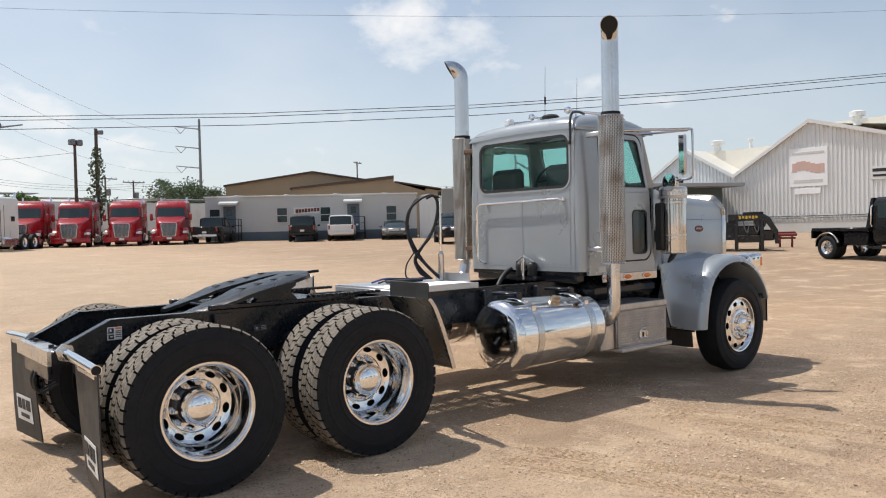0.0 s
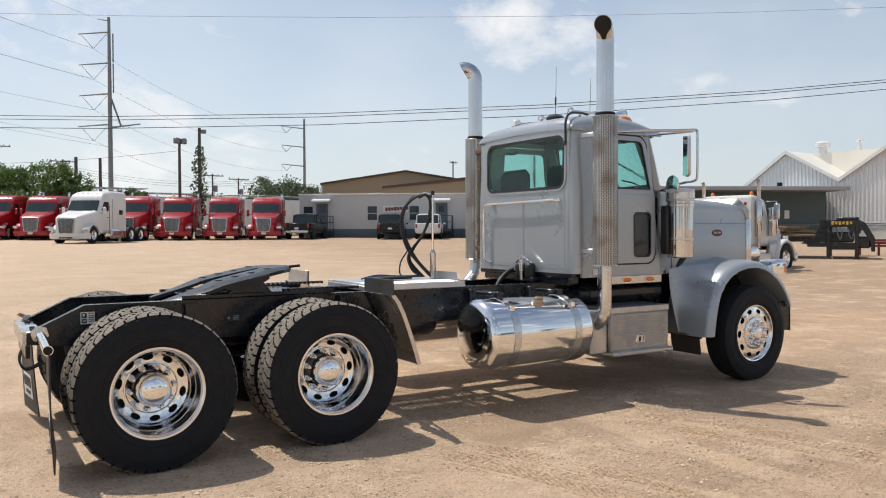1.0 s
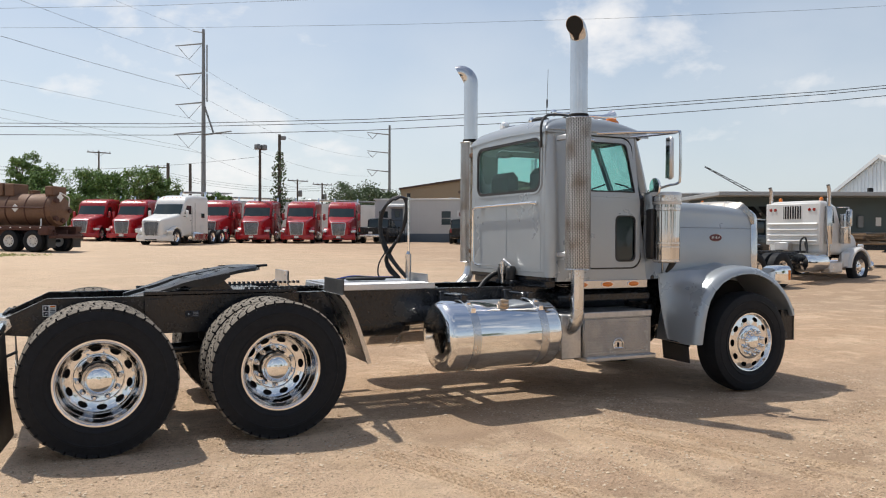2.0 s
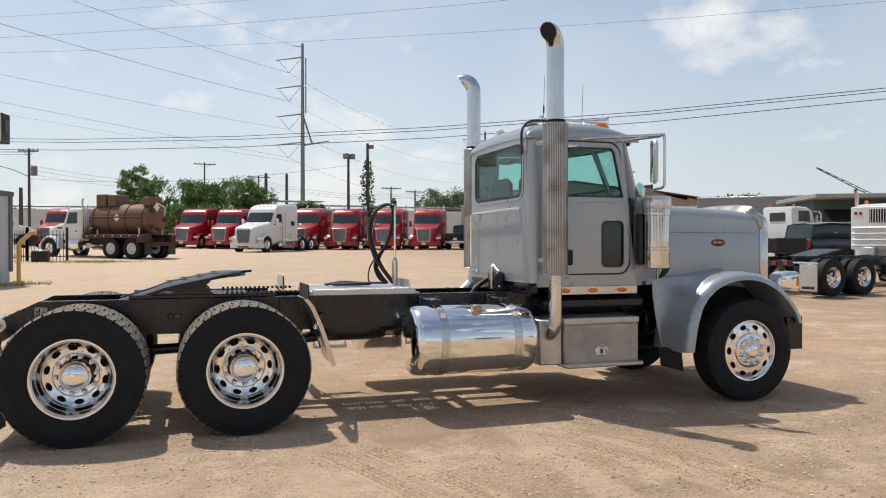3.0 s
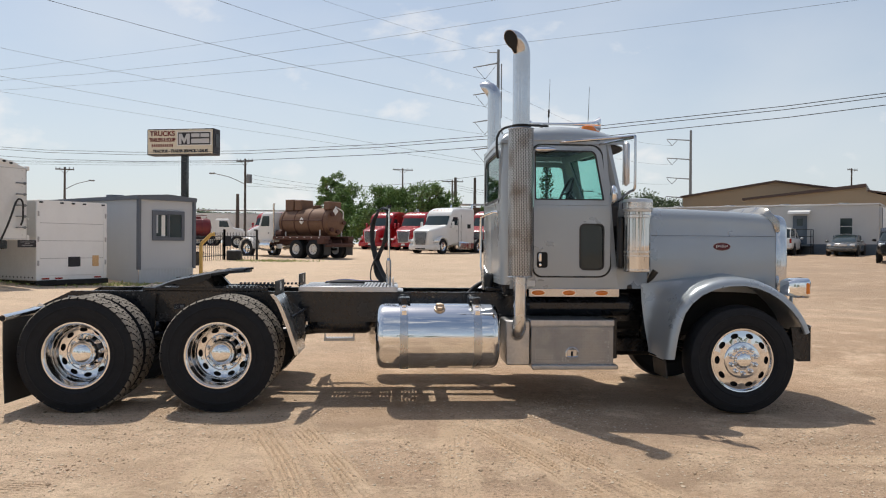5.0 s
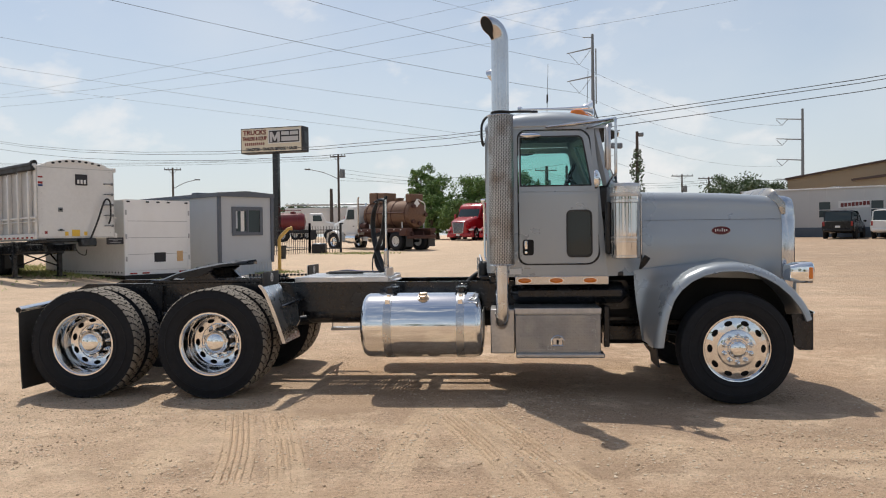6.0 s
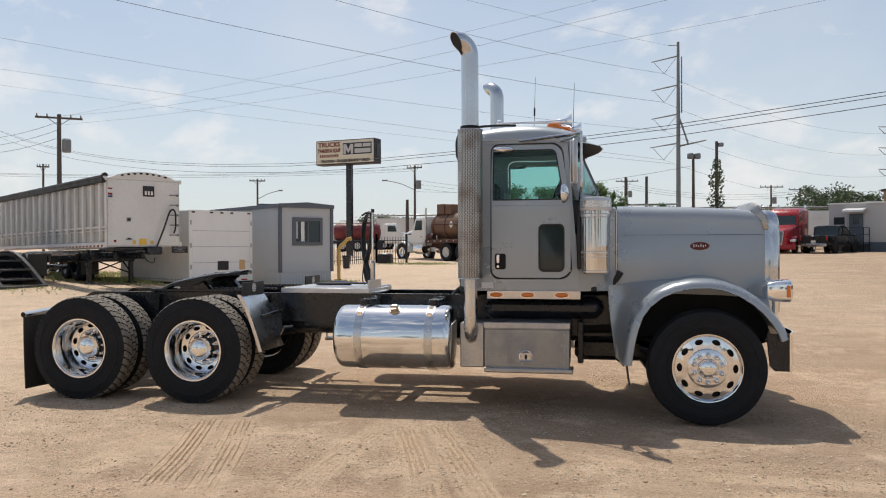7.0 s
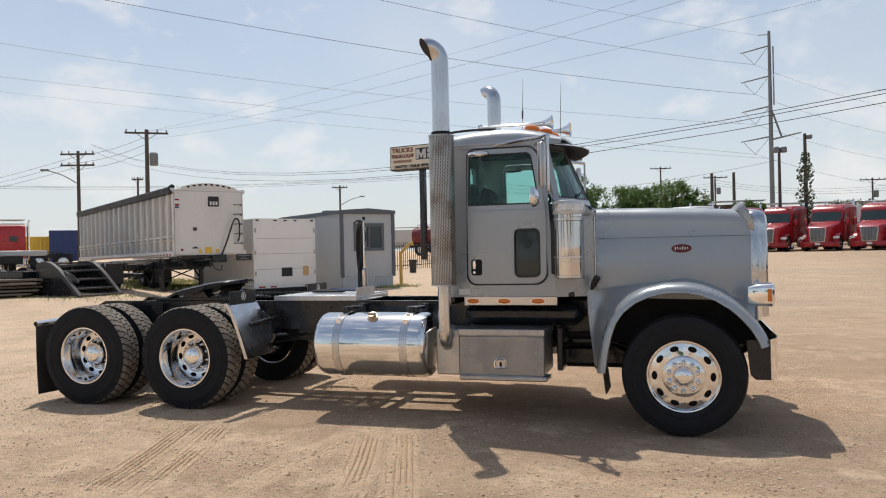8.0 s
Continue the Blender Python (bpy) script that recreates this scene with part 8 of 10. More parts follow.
# ---------------------------------------------------------------- buildings, trailers, signs, poles, trees
M_OFFICE = material("pale_grey_cladding", (0.54, 0.53, 0.51), 0.6, 0.0, 0.05, 30, (0.47, 0.46, 0.44), 0.4)
M_OFFICEBASE = material("blue_grey_skirting", (0.10, 0.125, 0.15), 0.7, 0.0, 0.1, 20)
M_FASCIA = material("white_metal_trim", (0.72, 0.71, 0.68), 0.45, 0.0, 0.04, 30)
M_TAN = material("tan_metal_wall", (0.36, 0.27, 0.17), 0.6, 0.0, 0.05, 20, (0.32, 0.24, 0.155), 0.2)
M_BROWN = material("brown_metal_trim", (0.085, 0.05, 0.036), 0.55, 0.0, 0.1, 20)
M_CORR = material("galvanised_sheet", (0.76, 0.765, 0.755), 0.5, 0.1, 0.06, 10, (0.66, 0.665, 0.65), 0.5)
M_BANNER = material("white_vinyl_banner", (0.88, 0.88, 0.88), 0.5, 0.0, 0.02, 10)
M_ROOFWHITE = material("cream_metal_roof", (0.78, 0.75, 0.67), 0.55, 0.0, 0.05, 8, (0.66, 0.61, 0.52), 0.3)
M_CANOPY = material("grey_canopy_sheet", (0.33, 0.345, 0.35), 0.6, 0.0, 0.06, 10, (0.26, 0.27, 0.27), 0.6)
M_GREYBOX = material("weathered_grey_trailer", (0.30, 0.305, 0.29), 0.6, 0.0, 0.08, 10, (0.22, 0.22, 0.205), 0.6)
M_GREENGREY = material("dark_green_grey_wall", (0.075, 0.105, 0.108), 0.7, 0.0, 0.08, 12, (0.11, 0.12, 0.115), 0.4)
M_PLINTH = material("pale_painted_plinth", (0.58, 0.58, 0.55), 0.75, 0.0, 0.08, 12, (0.46, 0.45, 0.42), 0.8)
M_HUTWALL = material("grey_panel_wall", (0.45, 0.475, 0.50), 0.6, 0.0, 0.03, 40, (0.41, 0.43, 0.455), 0.8)
M_HUTTRIM = material("slate_trim", (0.10, 0.115, 0.14), 0.55, 0.0, 0.05, 30)
M_TRAILER = material("white_aluminium_trailer", (0.70, 0.69, 0.665), 0.42, 0.15, 0.05, 10, (0.50, 0.485, 0.455), 0.8)
# weathered panel metal, darkened as well for the shade between the ribs
M_TRAILERSIDE = material("weathered_shaded_panel", (0.50, 0.495, 0.48), 0.5, 0.3, 0.1, 10, (0.38, 0.37, 0.35), 1.2)
M_JOINT = material("grey_door_joint", (0.42, 0.42, 0.42), 0.6)
M_TANLABEL = material("tan_paper_notice", (0.62, 0.40, 0.20), 0.7, 0.0, 0.2, 60)
M_TARP = material("black_roll_tarp", (0.014, 0.014, 0.014), 0.6, 0.0, 0.2, 20)
M_BOXWHITE = material("white_box_trailer", (0.83, 0.83, 0.82), 0.4, 0.0, 0.02, 20, (0.68, 0.67, 0.65), 0.7)
M_YELLOW = material("worn_yellow_paint", (0.60, 0.38, 0.10), 0.6, 0.0, 0.1, 20, (0.48, 0.33, 0.15), 3)
M_YELLOWLAB = material("yellow_label", (0.75, 0.48, 0.06), 0.6)
M_BLUE = material("blue_container_paint", (0.02, 0.045, 0.16), 0.5, 0.0, 0.1, 10, (0.03, 0.055, 0.14), 0.6)
M_POLE = material("creosoted_timber", (0.085, 0.07, 0.058), 0.85, 0.0, 0.25, 6, (0.12, 0.1, 0.085), 1.5, stretch=(3, 3, 0.3))
M_GALV = material("grey_steel_pole", (0.20, 0.215, 0.225), 0.55, 0.4, 0.05, 4)
M_WIRE = material("dark_wire", (0.03, 0.032, 0.035), 0.6, 0.2)
M_SIGNFACE = material("cream_sign_face", (0.66, 0.60, 0.47), 0.45, 0.0, 0.03, 10, (0.6, 0.54, 0.41), 1)
M_SIGNRED = material("dark_red_lettering", (0.16, 0.025, 0.02), 0.5)
M_FENCE = material("black_iron", (0.014, 0.014, 0.014), 0.5, 0.1)
M_LUMBER = material("weathered_lumber", (0.24, 0.165, 0.10), 0.85, 0.0, 0.3, 8, (0.12, 0.075, 0.05), 3, vary=0.4)
M_LUMBERGREY = material("silvered_planks", (0.20, 0.165, 0.13), 0.85, 0.0, 0.3, 8, (0.10, 0.085, 0.07), 3, vary=0.4)
M_RAMP = material("worn_black_steel", (0.05, 0.05, 0.052), 0.5, 0.3, 0.3, 14, (0.10, 0.095, 0.09), 3, bump=0.1)
M_RUSTRED = material("dull_red_implement_paint", (0.22, 0.03, 0.03), 0.6, 0.0, 0.2, 14, (0.14, 0.05, 0.04), 3)
M_BARK = material("bark", (0.12, 0.09, 0.065), 0.95, 0.0, 0.3, 10, bump=0.4)


def leaf_material(name, color, second):
    m = bpy.data.materials.new(name)
    m.use_nodes = True
    nt = m.node_tree
    bs = nt.nodes["Principled BSDF"]
    geo = nt.nodes.new("ShaderNodeNewGeometry")
    nt.links.new(ramp(nt, geo.outputs["Random Per Island"], [(0.0, color), (0.55, second), (1.0, tuple(c * 1.5 for c in second))]), bs.inputs["Base Color"])
    bs.inputs["Roughness"].default_value = 0.6
    bs.inputs["Subsurface Weight"].default_value = 0.0
    return m


M_LEAF = leaf_material("green_leaves", (0.06, 0.115, 0.028), (0.145, 0.235, 0.060))
M_LAWN = leaf_material("lawn_blades", (0.22, 0.26, 0.075), (0.34, 0.35, 0.13))
M_LEAFDULL = leaf_material("dull_leaves", (0.055, 0.085, 0.04), (0.095, 0.135, 0.06))


def tree(x, y, height, spread, seed, mat, label, clumps=64, leaf=0.26, slim=False):
    """Tapered trunk, forking limbs, and a crown of many small leaves in uneven clumps."""
    rnd = random.Random(seed)
    t = thing("tree", label, "tree")
    t.matrix_basis = on_ground(x, y)
    tips = []
    g = Geo()
    th = height * (0.35 if not slim else 0.5)
    lean = rnd.uniform(-0.3, 0.3)
    g.tube([(0, 0, -0.1), (lean * 0.3, 0, th * 0.5), (lean, 0.1, th)], [0.22, 0.17, 0.13], 8)
    for k in range(9 if not slim else 6):
        a, up = rnd.uniform(0, 6.28), rnd.uniform(0.45, 0.95)
        reach = spread * rnd.uniform(0.45, 0.85)
        mid = Vector((lean + math.cos(a) * reach * 0.45, math.sin(a) * reach * 0.45, lerp(th, height, up * 0.55)))
        end = Vector((lean + math.cos(a) * reach, math.sin(a) * reach, lerp(th, height, up * 0.9)))
        g.tube([(lean, 0.1, th * rnd.uniform(0.7, 1.0)), mid, end], [0.09, 0.055, 0.02], 6)
        tips += [mid, end]
    part("trunk", g, M_BARK, t)
    c = Geo()
    for k in range(clumps):
        if k < len(tips):
            o = tips[k]
        else:
            a = rnd.uniform(0, 6.28)
            rr = spread * math.sqrt(rnd.random()) * 0.95
            zz = rnd.uniform(0.20, 0.95)
            rr *= math.sqrt(max(0.08, 1 - ((zz - 0.5) / 0.52) ** 2))
            o = Vector((lean + rr * math.cos(a), rr * math.sin(a), height * zz))
        size = spread * rnd.uniform(0.12, 0.27)
        for i in range(130):
            d = Vector((rnd.gauss(0, 1), rnd.gauss(0, 1), rnd.gauss(0, 0.8)))
            p = o + d * size * 0.55
            if p.z > height * 1.02 or p.z < 0.5:
                continue
            n = Vector((rnd.gauss(0, 1), rnd.gauss(0, 1), rnd.gauss(0.4, 1))).normalized()
            u = n.orthogonal().normalized()
            w = n.cross(u)
            s = leaf * rnd.uniform(0.5, 1.1)
            c.add([p - u * s * 0.5, p + w * s * 0.28, p + u * s * 0.5, p - w * s * 0.28], [(0, 1, 2, 3)])
    part("crown", c, mat, t, flat=True)
    return t


def utility_pole(x, y, top, label, arm=1.2, arm_turn=0.0, transformer=False, street=None, r=0.14, arms=1, flood=False, mat=None):
    z0 = ground_z(x, y)
    t = thing("street_lamp" if flood else "utility_pole", label, "lamp post" if flood else "pole")
    t.matrix_basis = pose(x, y, z0, 0, 0, arm_turn)
    h = top - z0
    part("post", Geo().tube([(0, 0, -0.2), (0, 0, h * 0.5), (0, 0, h)], [r, r * 0.85, r * 0.7], 10), mat or M_POLE, t)
    for k in range(arms if arm else 0):
        z = h - 0.25 - k * 0.8
        part("cross_arm", Geo().box((0, -0.12, z), (2 * arm, 0.1, 0.12), 0.01), M_POLE, t)
        for q in (-0.92, -0.5, 0.5, 0.92):
            part("insulator", Geo().lathe([(0.03, 0.0), (0.06, 0.04), (0.03, 0.09), (0.05, 0.13), (0.02, 0.18)], (q * arm, -0.12, z + 0.06), "z", 8), M_GALV, t)
        part("brace", Geo().tube([(-arm * 0.5, -0.1, z), (0, -0.1, z - 0.5), (arm * 0.5, -0.1, z)], 0.025, 5), M_GALV, t)
    if transformer:
        part("transformer", Geo().lathe([(0.02, -0.5), (0.25, -0.48), (0.27, -0.4), (0.27, 0.3), (0.2, 0.38), (0.02, 0.4)], (0.42, 0, h - 1.9), "z", 16), M_GALV, t)
    if street:
        part("lamp_arm", Geo().tube(smooth_path([(0, 0, h * 0.71), (street * 0.5, 0, h * 0.79), (street, 0, h * 0.835)], 6), 0.04, 6), M_GALV, t)
        part("lamp_head", Geo().box((street * 1.08, 0, h * 0.838), (0.6, 0.26, 0.16), 0.06), M_GALV, t)
    if flood:
        for s in (-1, 1):
            part("flood_lamp", Geo().box((s * 0.28, -0.1, h - 0.15), (0.42, 0.34, 0.42), 0.06), M_GALV, t)
    return t


def wire(a, b, sag, r=0.012, name="power_line"):
    a, b = Vector(a), Vector(b)
    pts = [a.lerp(b, k / 20) - Vector((0, 0, 4 * sag * (k / 20) * (1 - k / 20))) for k in range(21)]
    tagged(part(name, Geo().tube(pts, r, 5), M_WIRE), "dark overhead power line strung between poles", "cable", "overhead lines")


def wall_frame(x0, y0, x1, y1):
    """A pose whose x runs along a wall from its left end and whose -y looks out of it, and the wall's length."""
    return pose(x0, y0, ground_z((x0 + x1) / 2, (y0 + y1) / 2), 0, 0, heading(x1 - x0, y1 - y0)), math.hypot(x1 - x0, y1 - y0)


def corrugated(g, x0, x1, z0, top_of, y, pitch=0.25, depth=0.035, inset=None):
    """An upright ribbed sheet in the plane of a wall; top_of(x) is its upper edge."""
    n = int((x1 - x0) / pitch)
    for k in range(n):
        a, b = x0 + k * pitch, x0 + (k + 1) * pitch
        m = a + pitch * 0.62
        cols = [(a, y), (m - 0.02, y), (m, y - depth), (b - 0.02, y - depth), (b, y)]
        g.sheet([[(cx, cy, z0) for cx, cy in cols], [(cx, cy, max(z0 + 0.05, top_of(cx))) for cx, cy in cols]])


def office():
    at, L = wall_frame(21.95, 53.2, 35.3, 43.3)
    t = thing("office_building", "long low grey site office with white trim", "building")
    t.matrix_basis = at
    h = 3.5
    part("wall", Geo().box((L / 2, 3.5, h / 2), (L, 7.0, h), 0.02), M_OFFICE, t)
    part("skirting", Geo().box((L / 2, -0.015, 0.30), (L + 0.02, 0.05, 0.85), 0.004), M_OFFICEBASE, t)
    part("roof_trim", Geo().box((L / 2, 3.5, h + 0.03), (L + 0.16, 7.2, 0.10), 0.01), M_FASCIA, t)
    for k in range(4):
        part("roof_vent", Geo().box((2.2 + k * 4.0, 2.2, h + 0.15), (0.7, 0.7, 0.18), 0.03), M_GALV, t)
    seams = Geo()
    for k in range(1, int(L / 1.22)):
        seams.box((k * 1.22, -0.004, h / 2 + 0.35), (0.025, 0.02, h - 0.8), 0.002)
    tagged(part("wall_seams", seams, M_OFFICE, t), kind="stuff")
    for x in (1.9, 11.6):
        door = part("door", Geo().box((x, -0.03, 1.75), (0.95, 0.06, 2.05), 0.01), M_OFFICEBASE, t, "dark grey entrance door")
        part("door_window", Geo().box((x, -0.065, 2.3), (0.4, 0.02, 0.5), 0.01), M_DARKGLASS, door)
        part("awning", Geo().prism([(-0.75, 3.02), (0.0, 3.2), (0.0, 3.12), (-0.78, 2.88)], "x", x - 0.72, x + 0.72), M_FASCIA, t, "white metal door awning")
        rail = Geo()
        for px, py in ((x - 0.9, -1.2), (x + 0.9, -1.2), (x + 0.9, -0.1), (x - 0.9, -0.1)):
            rail.tube([(px, py, 0), (px, py, 1.75)], 0.03, 6)
        for z in (1.25, 1.75):
            rail.tube([(x - 0.9, -0.1, z), (x - 0.9, -1.2, z), (x + 0.9, -1.2, z), (x + 0.9, -0.1, z)], 0.025, 6)
        part("stair_rail", rail, M_FENCE, t)
        part("landing", Geo().box((x, -0.65, 0.62), (1.8, 1.1, 0.12), 0.01), M_OFFICEBASE, t)
    for x in (0.75, 6.0, 9.4, 14.6):
        w = part("window", Geo().box((x, -0.02, 2.0), (0.8, 0.05, 1.15), 0.01), M_DARKGLASS, t)
        part("frame", Geo().plate(rrect(x - 0.47, x + 0.47, 1.36, 2.64, 0.01, 1), rrect(x - 0.38, x + 0.38, 1.45, 2.55, 0.01, 1), lambda u, v, d: (u, -0.065 + d, v), 0.05), M_OFFICE, w)
        part("sill", Geo().box((x, -0.05, 1.98), (0.8, 0.05, 0.05), 0.005), M_OFFICE, w)
    sg = Geo()
    for k in range(9):
        sg.box((7.15 + k * 0.24, -0.03, 2.30 + 0.015 * k), (0.2, 0.02, 0.30 - 0.03 * (k % 3)), 0.02)
    part("wall_logo", sg, M_SIGNRED, t, "red and white painted logo")
    part("logo_back", Geo().box((8.1, -0.012, 2.34), (2.4, 0.02, 0.5), 0.01), M_FASCIA, t)


def tan_hall():
    at, L = wall_frame(31.9, 71.6, 47.0, 63.0)
    t = thing("tan_hall", "tan metal hall with brown roof edge", "building")
    t.matrix_basis = at
    zt = lambda x: curve([(0, 5.4), (9.0, 6.75), (18.5, 5.2)], x)
    part("wall", Geo().prism([(0, 0), (L, 0), (L, zt(L)), (9.0, 6.75), (0, 5.4)], "y", 0, 14), M_TAN, t)
    part("roof_edge", Geo().prism([(-0.2, 5.36), (9.0, 6.74), (L + 0.2, zt(L)), (L + 0.2, zt(L) + 0.16), (9.0, 6.92), (-0.2, 5.54)], "y", -0.3, 14.2), M_BROWN, t)
    at2, L2 = wall_frame(33.3, 59.9, 43.8, 52.9)
    t2 = thing("tan_annex", "tan metal annex with slanting brown roof edge", "building")
    t2.matrix_basis = at2
    part("wall", Geo().prism([(0, 0), (L2, 0), (L2, 4.2), (9.6, 5.1), (9.6, 5.45), (0, 4.6)], "y", 0, 8), M_TAN, t2)
    part("roof_edge", Geo().prism([(-0.2, 4.55), (9.6, 5.42), (9.6, 5.72), (-0.2, 4.72)], "y", -0.3, 8), M_BROWN, t2)
    part("roof_edge", Geo().prism([(9.7, 5.05), (L2 + 5.2, 3.7), (L2 + 5.2, 3.82), (9.7, 5.2)], "y", -0.2, 8), M_BROWN, t2)
    part("wing", Geo().prism([(L2, 0), (L2 + 5.0, 0), (L2 + 5.0, 3.7), (L2, 4.45)], "y", 0.1, 8), M_TAN, t2)


def shed():
    v, w = (49.6, 24.1), (0.08, -0.9968)
    t = thing("corrugated_shed", "twin-gabled corrugated grey shed with cream roof", "building")
    t.matrix_basis = pose(v[0], v[1], ground_z(*v) - 0.05, 0, 0, heading(*w))
    gable = lambda x: curve([(-6.9, 4.1), (-3.8, 6.3), (0, 4.1), (5.25, 7.5), (13.0, 5.4)], x)
    g = Geo()
    corrugated(g, -6.8, 12.6, 0.75, lambda x: gable(x) - 0.05, 0.0, 0.27, 0.06)
    tagged(part("wall", g, M_CORR, t), kind="stuff")
    part("plinth", Geo().box((2.5, 0.05, 0.4), (20.2, 0.2, 0.85), 0.02), M_PLINTH, t)
    for x0, x1, z0, z1 in ((-7.2, -3.8, 3.92, 6.32), (-3.8, 0.0, 6.32, 4.12), (0.0, 5.25, 4.12, 7.52), (5.25, 13.2, 7.52, 5.35)):
        part("roof", Geo().prism([(x0, z0), (x1, z1), (x1, z1 + 0.09), (x0, z0 + 0.09)], "y", -0.25, 16), M_ROOFWHITE, t)
        part("barge_board", Geo().prism([(x0, z0 - 0.14), (x1, z1 - 0.14), (x1, z1 + 0.12), (x0, z0 + 0.12)], "y", -0.32, -0.26), M_FASCIA, t)
    part("roof", Geo().prism([(-3.7, 6.36), (3.2, 6.36), (0.0, 4.22)], "y", 3.0, 16.0), M_ROOFWHITE, t)
    part("roof", Geo().prism([(5.0, 7.62), (13.1, 7.75), (13.1, 6.75), (5.0, 7.6)], "y", 3.0, 16.0), M_ROOFWHITE, t)
    for x, z, y in ((-2.9, 6.40, 3.2), (7.2, 7.45, 3.2)):
        part("roof_vent", Geo().lathe([(0.28, -0.2), (0.28, 0.4), (0.5, 0.42), (0.52, 0.7), (0.3, 0.8), (0.02, 0.82)], (x, y, z), "z", 18), M_CORR, t)
    part("flue", Geo().lathe([(0.13, -0.6), (0.13, 1.1), (0.2, 1.12), (0.2, 1.25), (0.02, 1.3)], (-0.3, 3.3, 5.85), "z", 12), M_CORR, t)
    ban = part("banner", Geo().box((5.15, -0.08, 4.42), (2.5, 0.05, 2.6), 0.01), M_BANNER, t, "white banner with a brown ribbon device")
    rb = Geo()
    for k in range(7):
        rb.box((4.25 + k * 0.30, -0.115, 4.42 + 0.12 * math.sin(k * 0.9)), (0.31, 0.02, 0.6), 0.01)
    part("ribbon", rb, material("faded_ribbon_print", (0.62, 0.42, 0.36), 0.7), ban)
    grey = material("grey_print", (0.60, 0.585, 0.57), 0.7)
    part("print_bar", Geo().box((5.15, -0.112, 5.37), (2.1, 0.015, 0.16), 0.004), grey, ban)
    part("print_bar", Geo().box((5.15, -0.112, 3.47), (1.9, 0.015, 0.2), 0.004), grey, ban)
    part("banner", Geo().box((5.1, -0.08, 2.80), (1.7, 0.04, 0.40), 0.01), M_BANNER, t, "narrow white banner")
    part("wall_pipe", Geo().tube([(0.4, -0.1, 1.15), (12, -0.1, 1.15)], 0.04, 6).tube([(0.4, -0.1, 1.0), (12, -0.1, 1.0)], 0.03, 6), M_GALV, t)
    part("meter_box", Geo().box((10.5, -0.12, 2.0), (0.3, 0.2, 0.7), 0.02), M_FASCIA, t)
    part("banner", Geo().box((9.75, -0.08, 3.75), (1.5, 0.05, 0.85), 0.01), M_FASCIA, t, "white sign with dark lettering bars")
    part("print_bar", Geo().box((9.75, -0.112, 3.92), (1.25, 0.015, 0.2), 0.004), M_INK, t)
    part("print_bar", Geo().box((9.75, -0.112, 3.58), (1.2, 0.015, 0.14), 0.004), M_INK, t)
    part("garage_door", Geo().box((-3.3, -0.1, 1.6), (4.6, 0.12, 3.2), 0.01), M_GREENGREY, t)
    # flat-roofed workshop in front with a deep fascia
    at, L = wall_frame(36.6, 30.2, 48.3, 24.35)
    f = thing("workshop", "low dark green-grey workshop with a flat canopy", "building")
    f.matrix_basis = at
    part("wall", Geo().box((L / 2, 3, 1.7), (L, 6, 3.4), 0.02), M_GREENGREY, f)
    part("canopy", Geo().box((L / 2, 2.2, 3.42), (L + 1.0, 8.4, 0.26), 0.03), M_CANOPY, f)
    for x in (1.5, 3.6):
        part("awning", Geo().prism([(-1.3, 2.0), (0, 2.7), (0, 2.62), (-1.3, 1.92)], "x", x - 0.9, x + 0.9), M_DARK, f)
    part("window", Geo().box((2.4, -0.03, 1.7), (0.9, 0.05, 1.2), 0.01), M_OFFICE, f)
    part("notice", Geo().box((10.3, -0.03, 1.75), (0.34, 0.03, 0.55), 0.005), M_FASCIA, f)
    part("meter_box", Geo().box((9.1, -0.10, 1.75), (0.36, 0.2, 0.75), 0.03), M_GALV, f)
    part("wall_lamp", Geo().box((9.3, -0.9, 3.72), (0.30, 0.22, 0.26), 0.03), M_DARK, f)
    part("hand_rail", Geo().tube([(7.0, -0.5, 1.05), (12.6, -0.5, 1.05)], 0.03, 6), M_GALV, f)
    # long grey box trailers that close the yard
    for (x0, y0, x1, y1), lab in (((37.0, 42.2, 46.0, 33.5), "long grey box trailer parked along the yard edge"),):
        at, L = wall_frame(x0, y0, x1, y1)
        b = thing("box_trailer", lab, "trailer")
        b.matrix_basis = at
        part("box", Geo().box((L / 2, 1.25, 2.5), (L, 2.5, 2.75), 0.03), M_GREYBOX, b)
        part("rail", Geo().box((L / 2, -0.02, 3.9), (L, 0.06, 0.1), 0.01), M_DULLALU, b)
        part("chassis", Geo().box((L / 2, 1.25, 0.78), (L - 0.4, 2.2, 0.66), 0.02), M_BLACK, b)
        for k in range(1, int(L / 0.6)):
            part("rib", Geo().box((k * 0.6, -0.012, 2.5), (0.04, 0.012, 2.6), 0.003), M_GREYBOX, b)
        put_wheels(b, WHEEL_STEEL, [(x, y, 0.52) for x in (1.2, 2.5) for y in (0.25, 2.25)])
        part("landing_leg", Geo().box((L - 2, 0.5, 0.45), (0.12, 0.12, 0.95), 0.01), M_BLACK, b)
        part("landing_leg", Geo().box((L - 2, 2.0, 0.45), (0.12, 0.12, 0.95), 0.01), M_BLACK, b)
    # metal gate wall between office and trailers
    at, L = wall_frame(35.5, 43.2, 37.0, 42.2)
    s = thing("metal_screen", "tall grey metal screen beside the office", "fence")
    s.matrix_basis = at
    g = Geo()
    corrugated(g, 0, L, 0, lambda x: 3.3, 0, 0.2, 0.03)
    tagged(part("panel", g, M_CORR, s), kind="stuff")
    part("post", Geo().box((0, 0.06, 1.65), (0.1, 0.1, 3.3), 0.01), M_GALV, s)


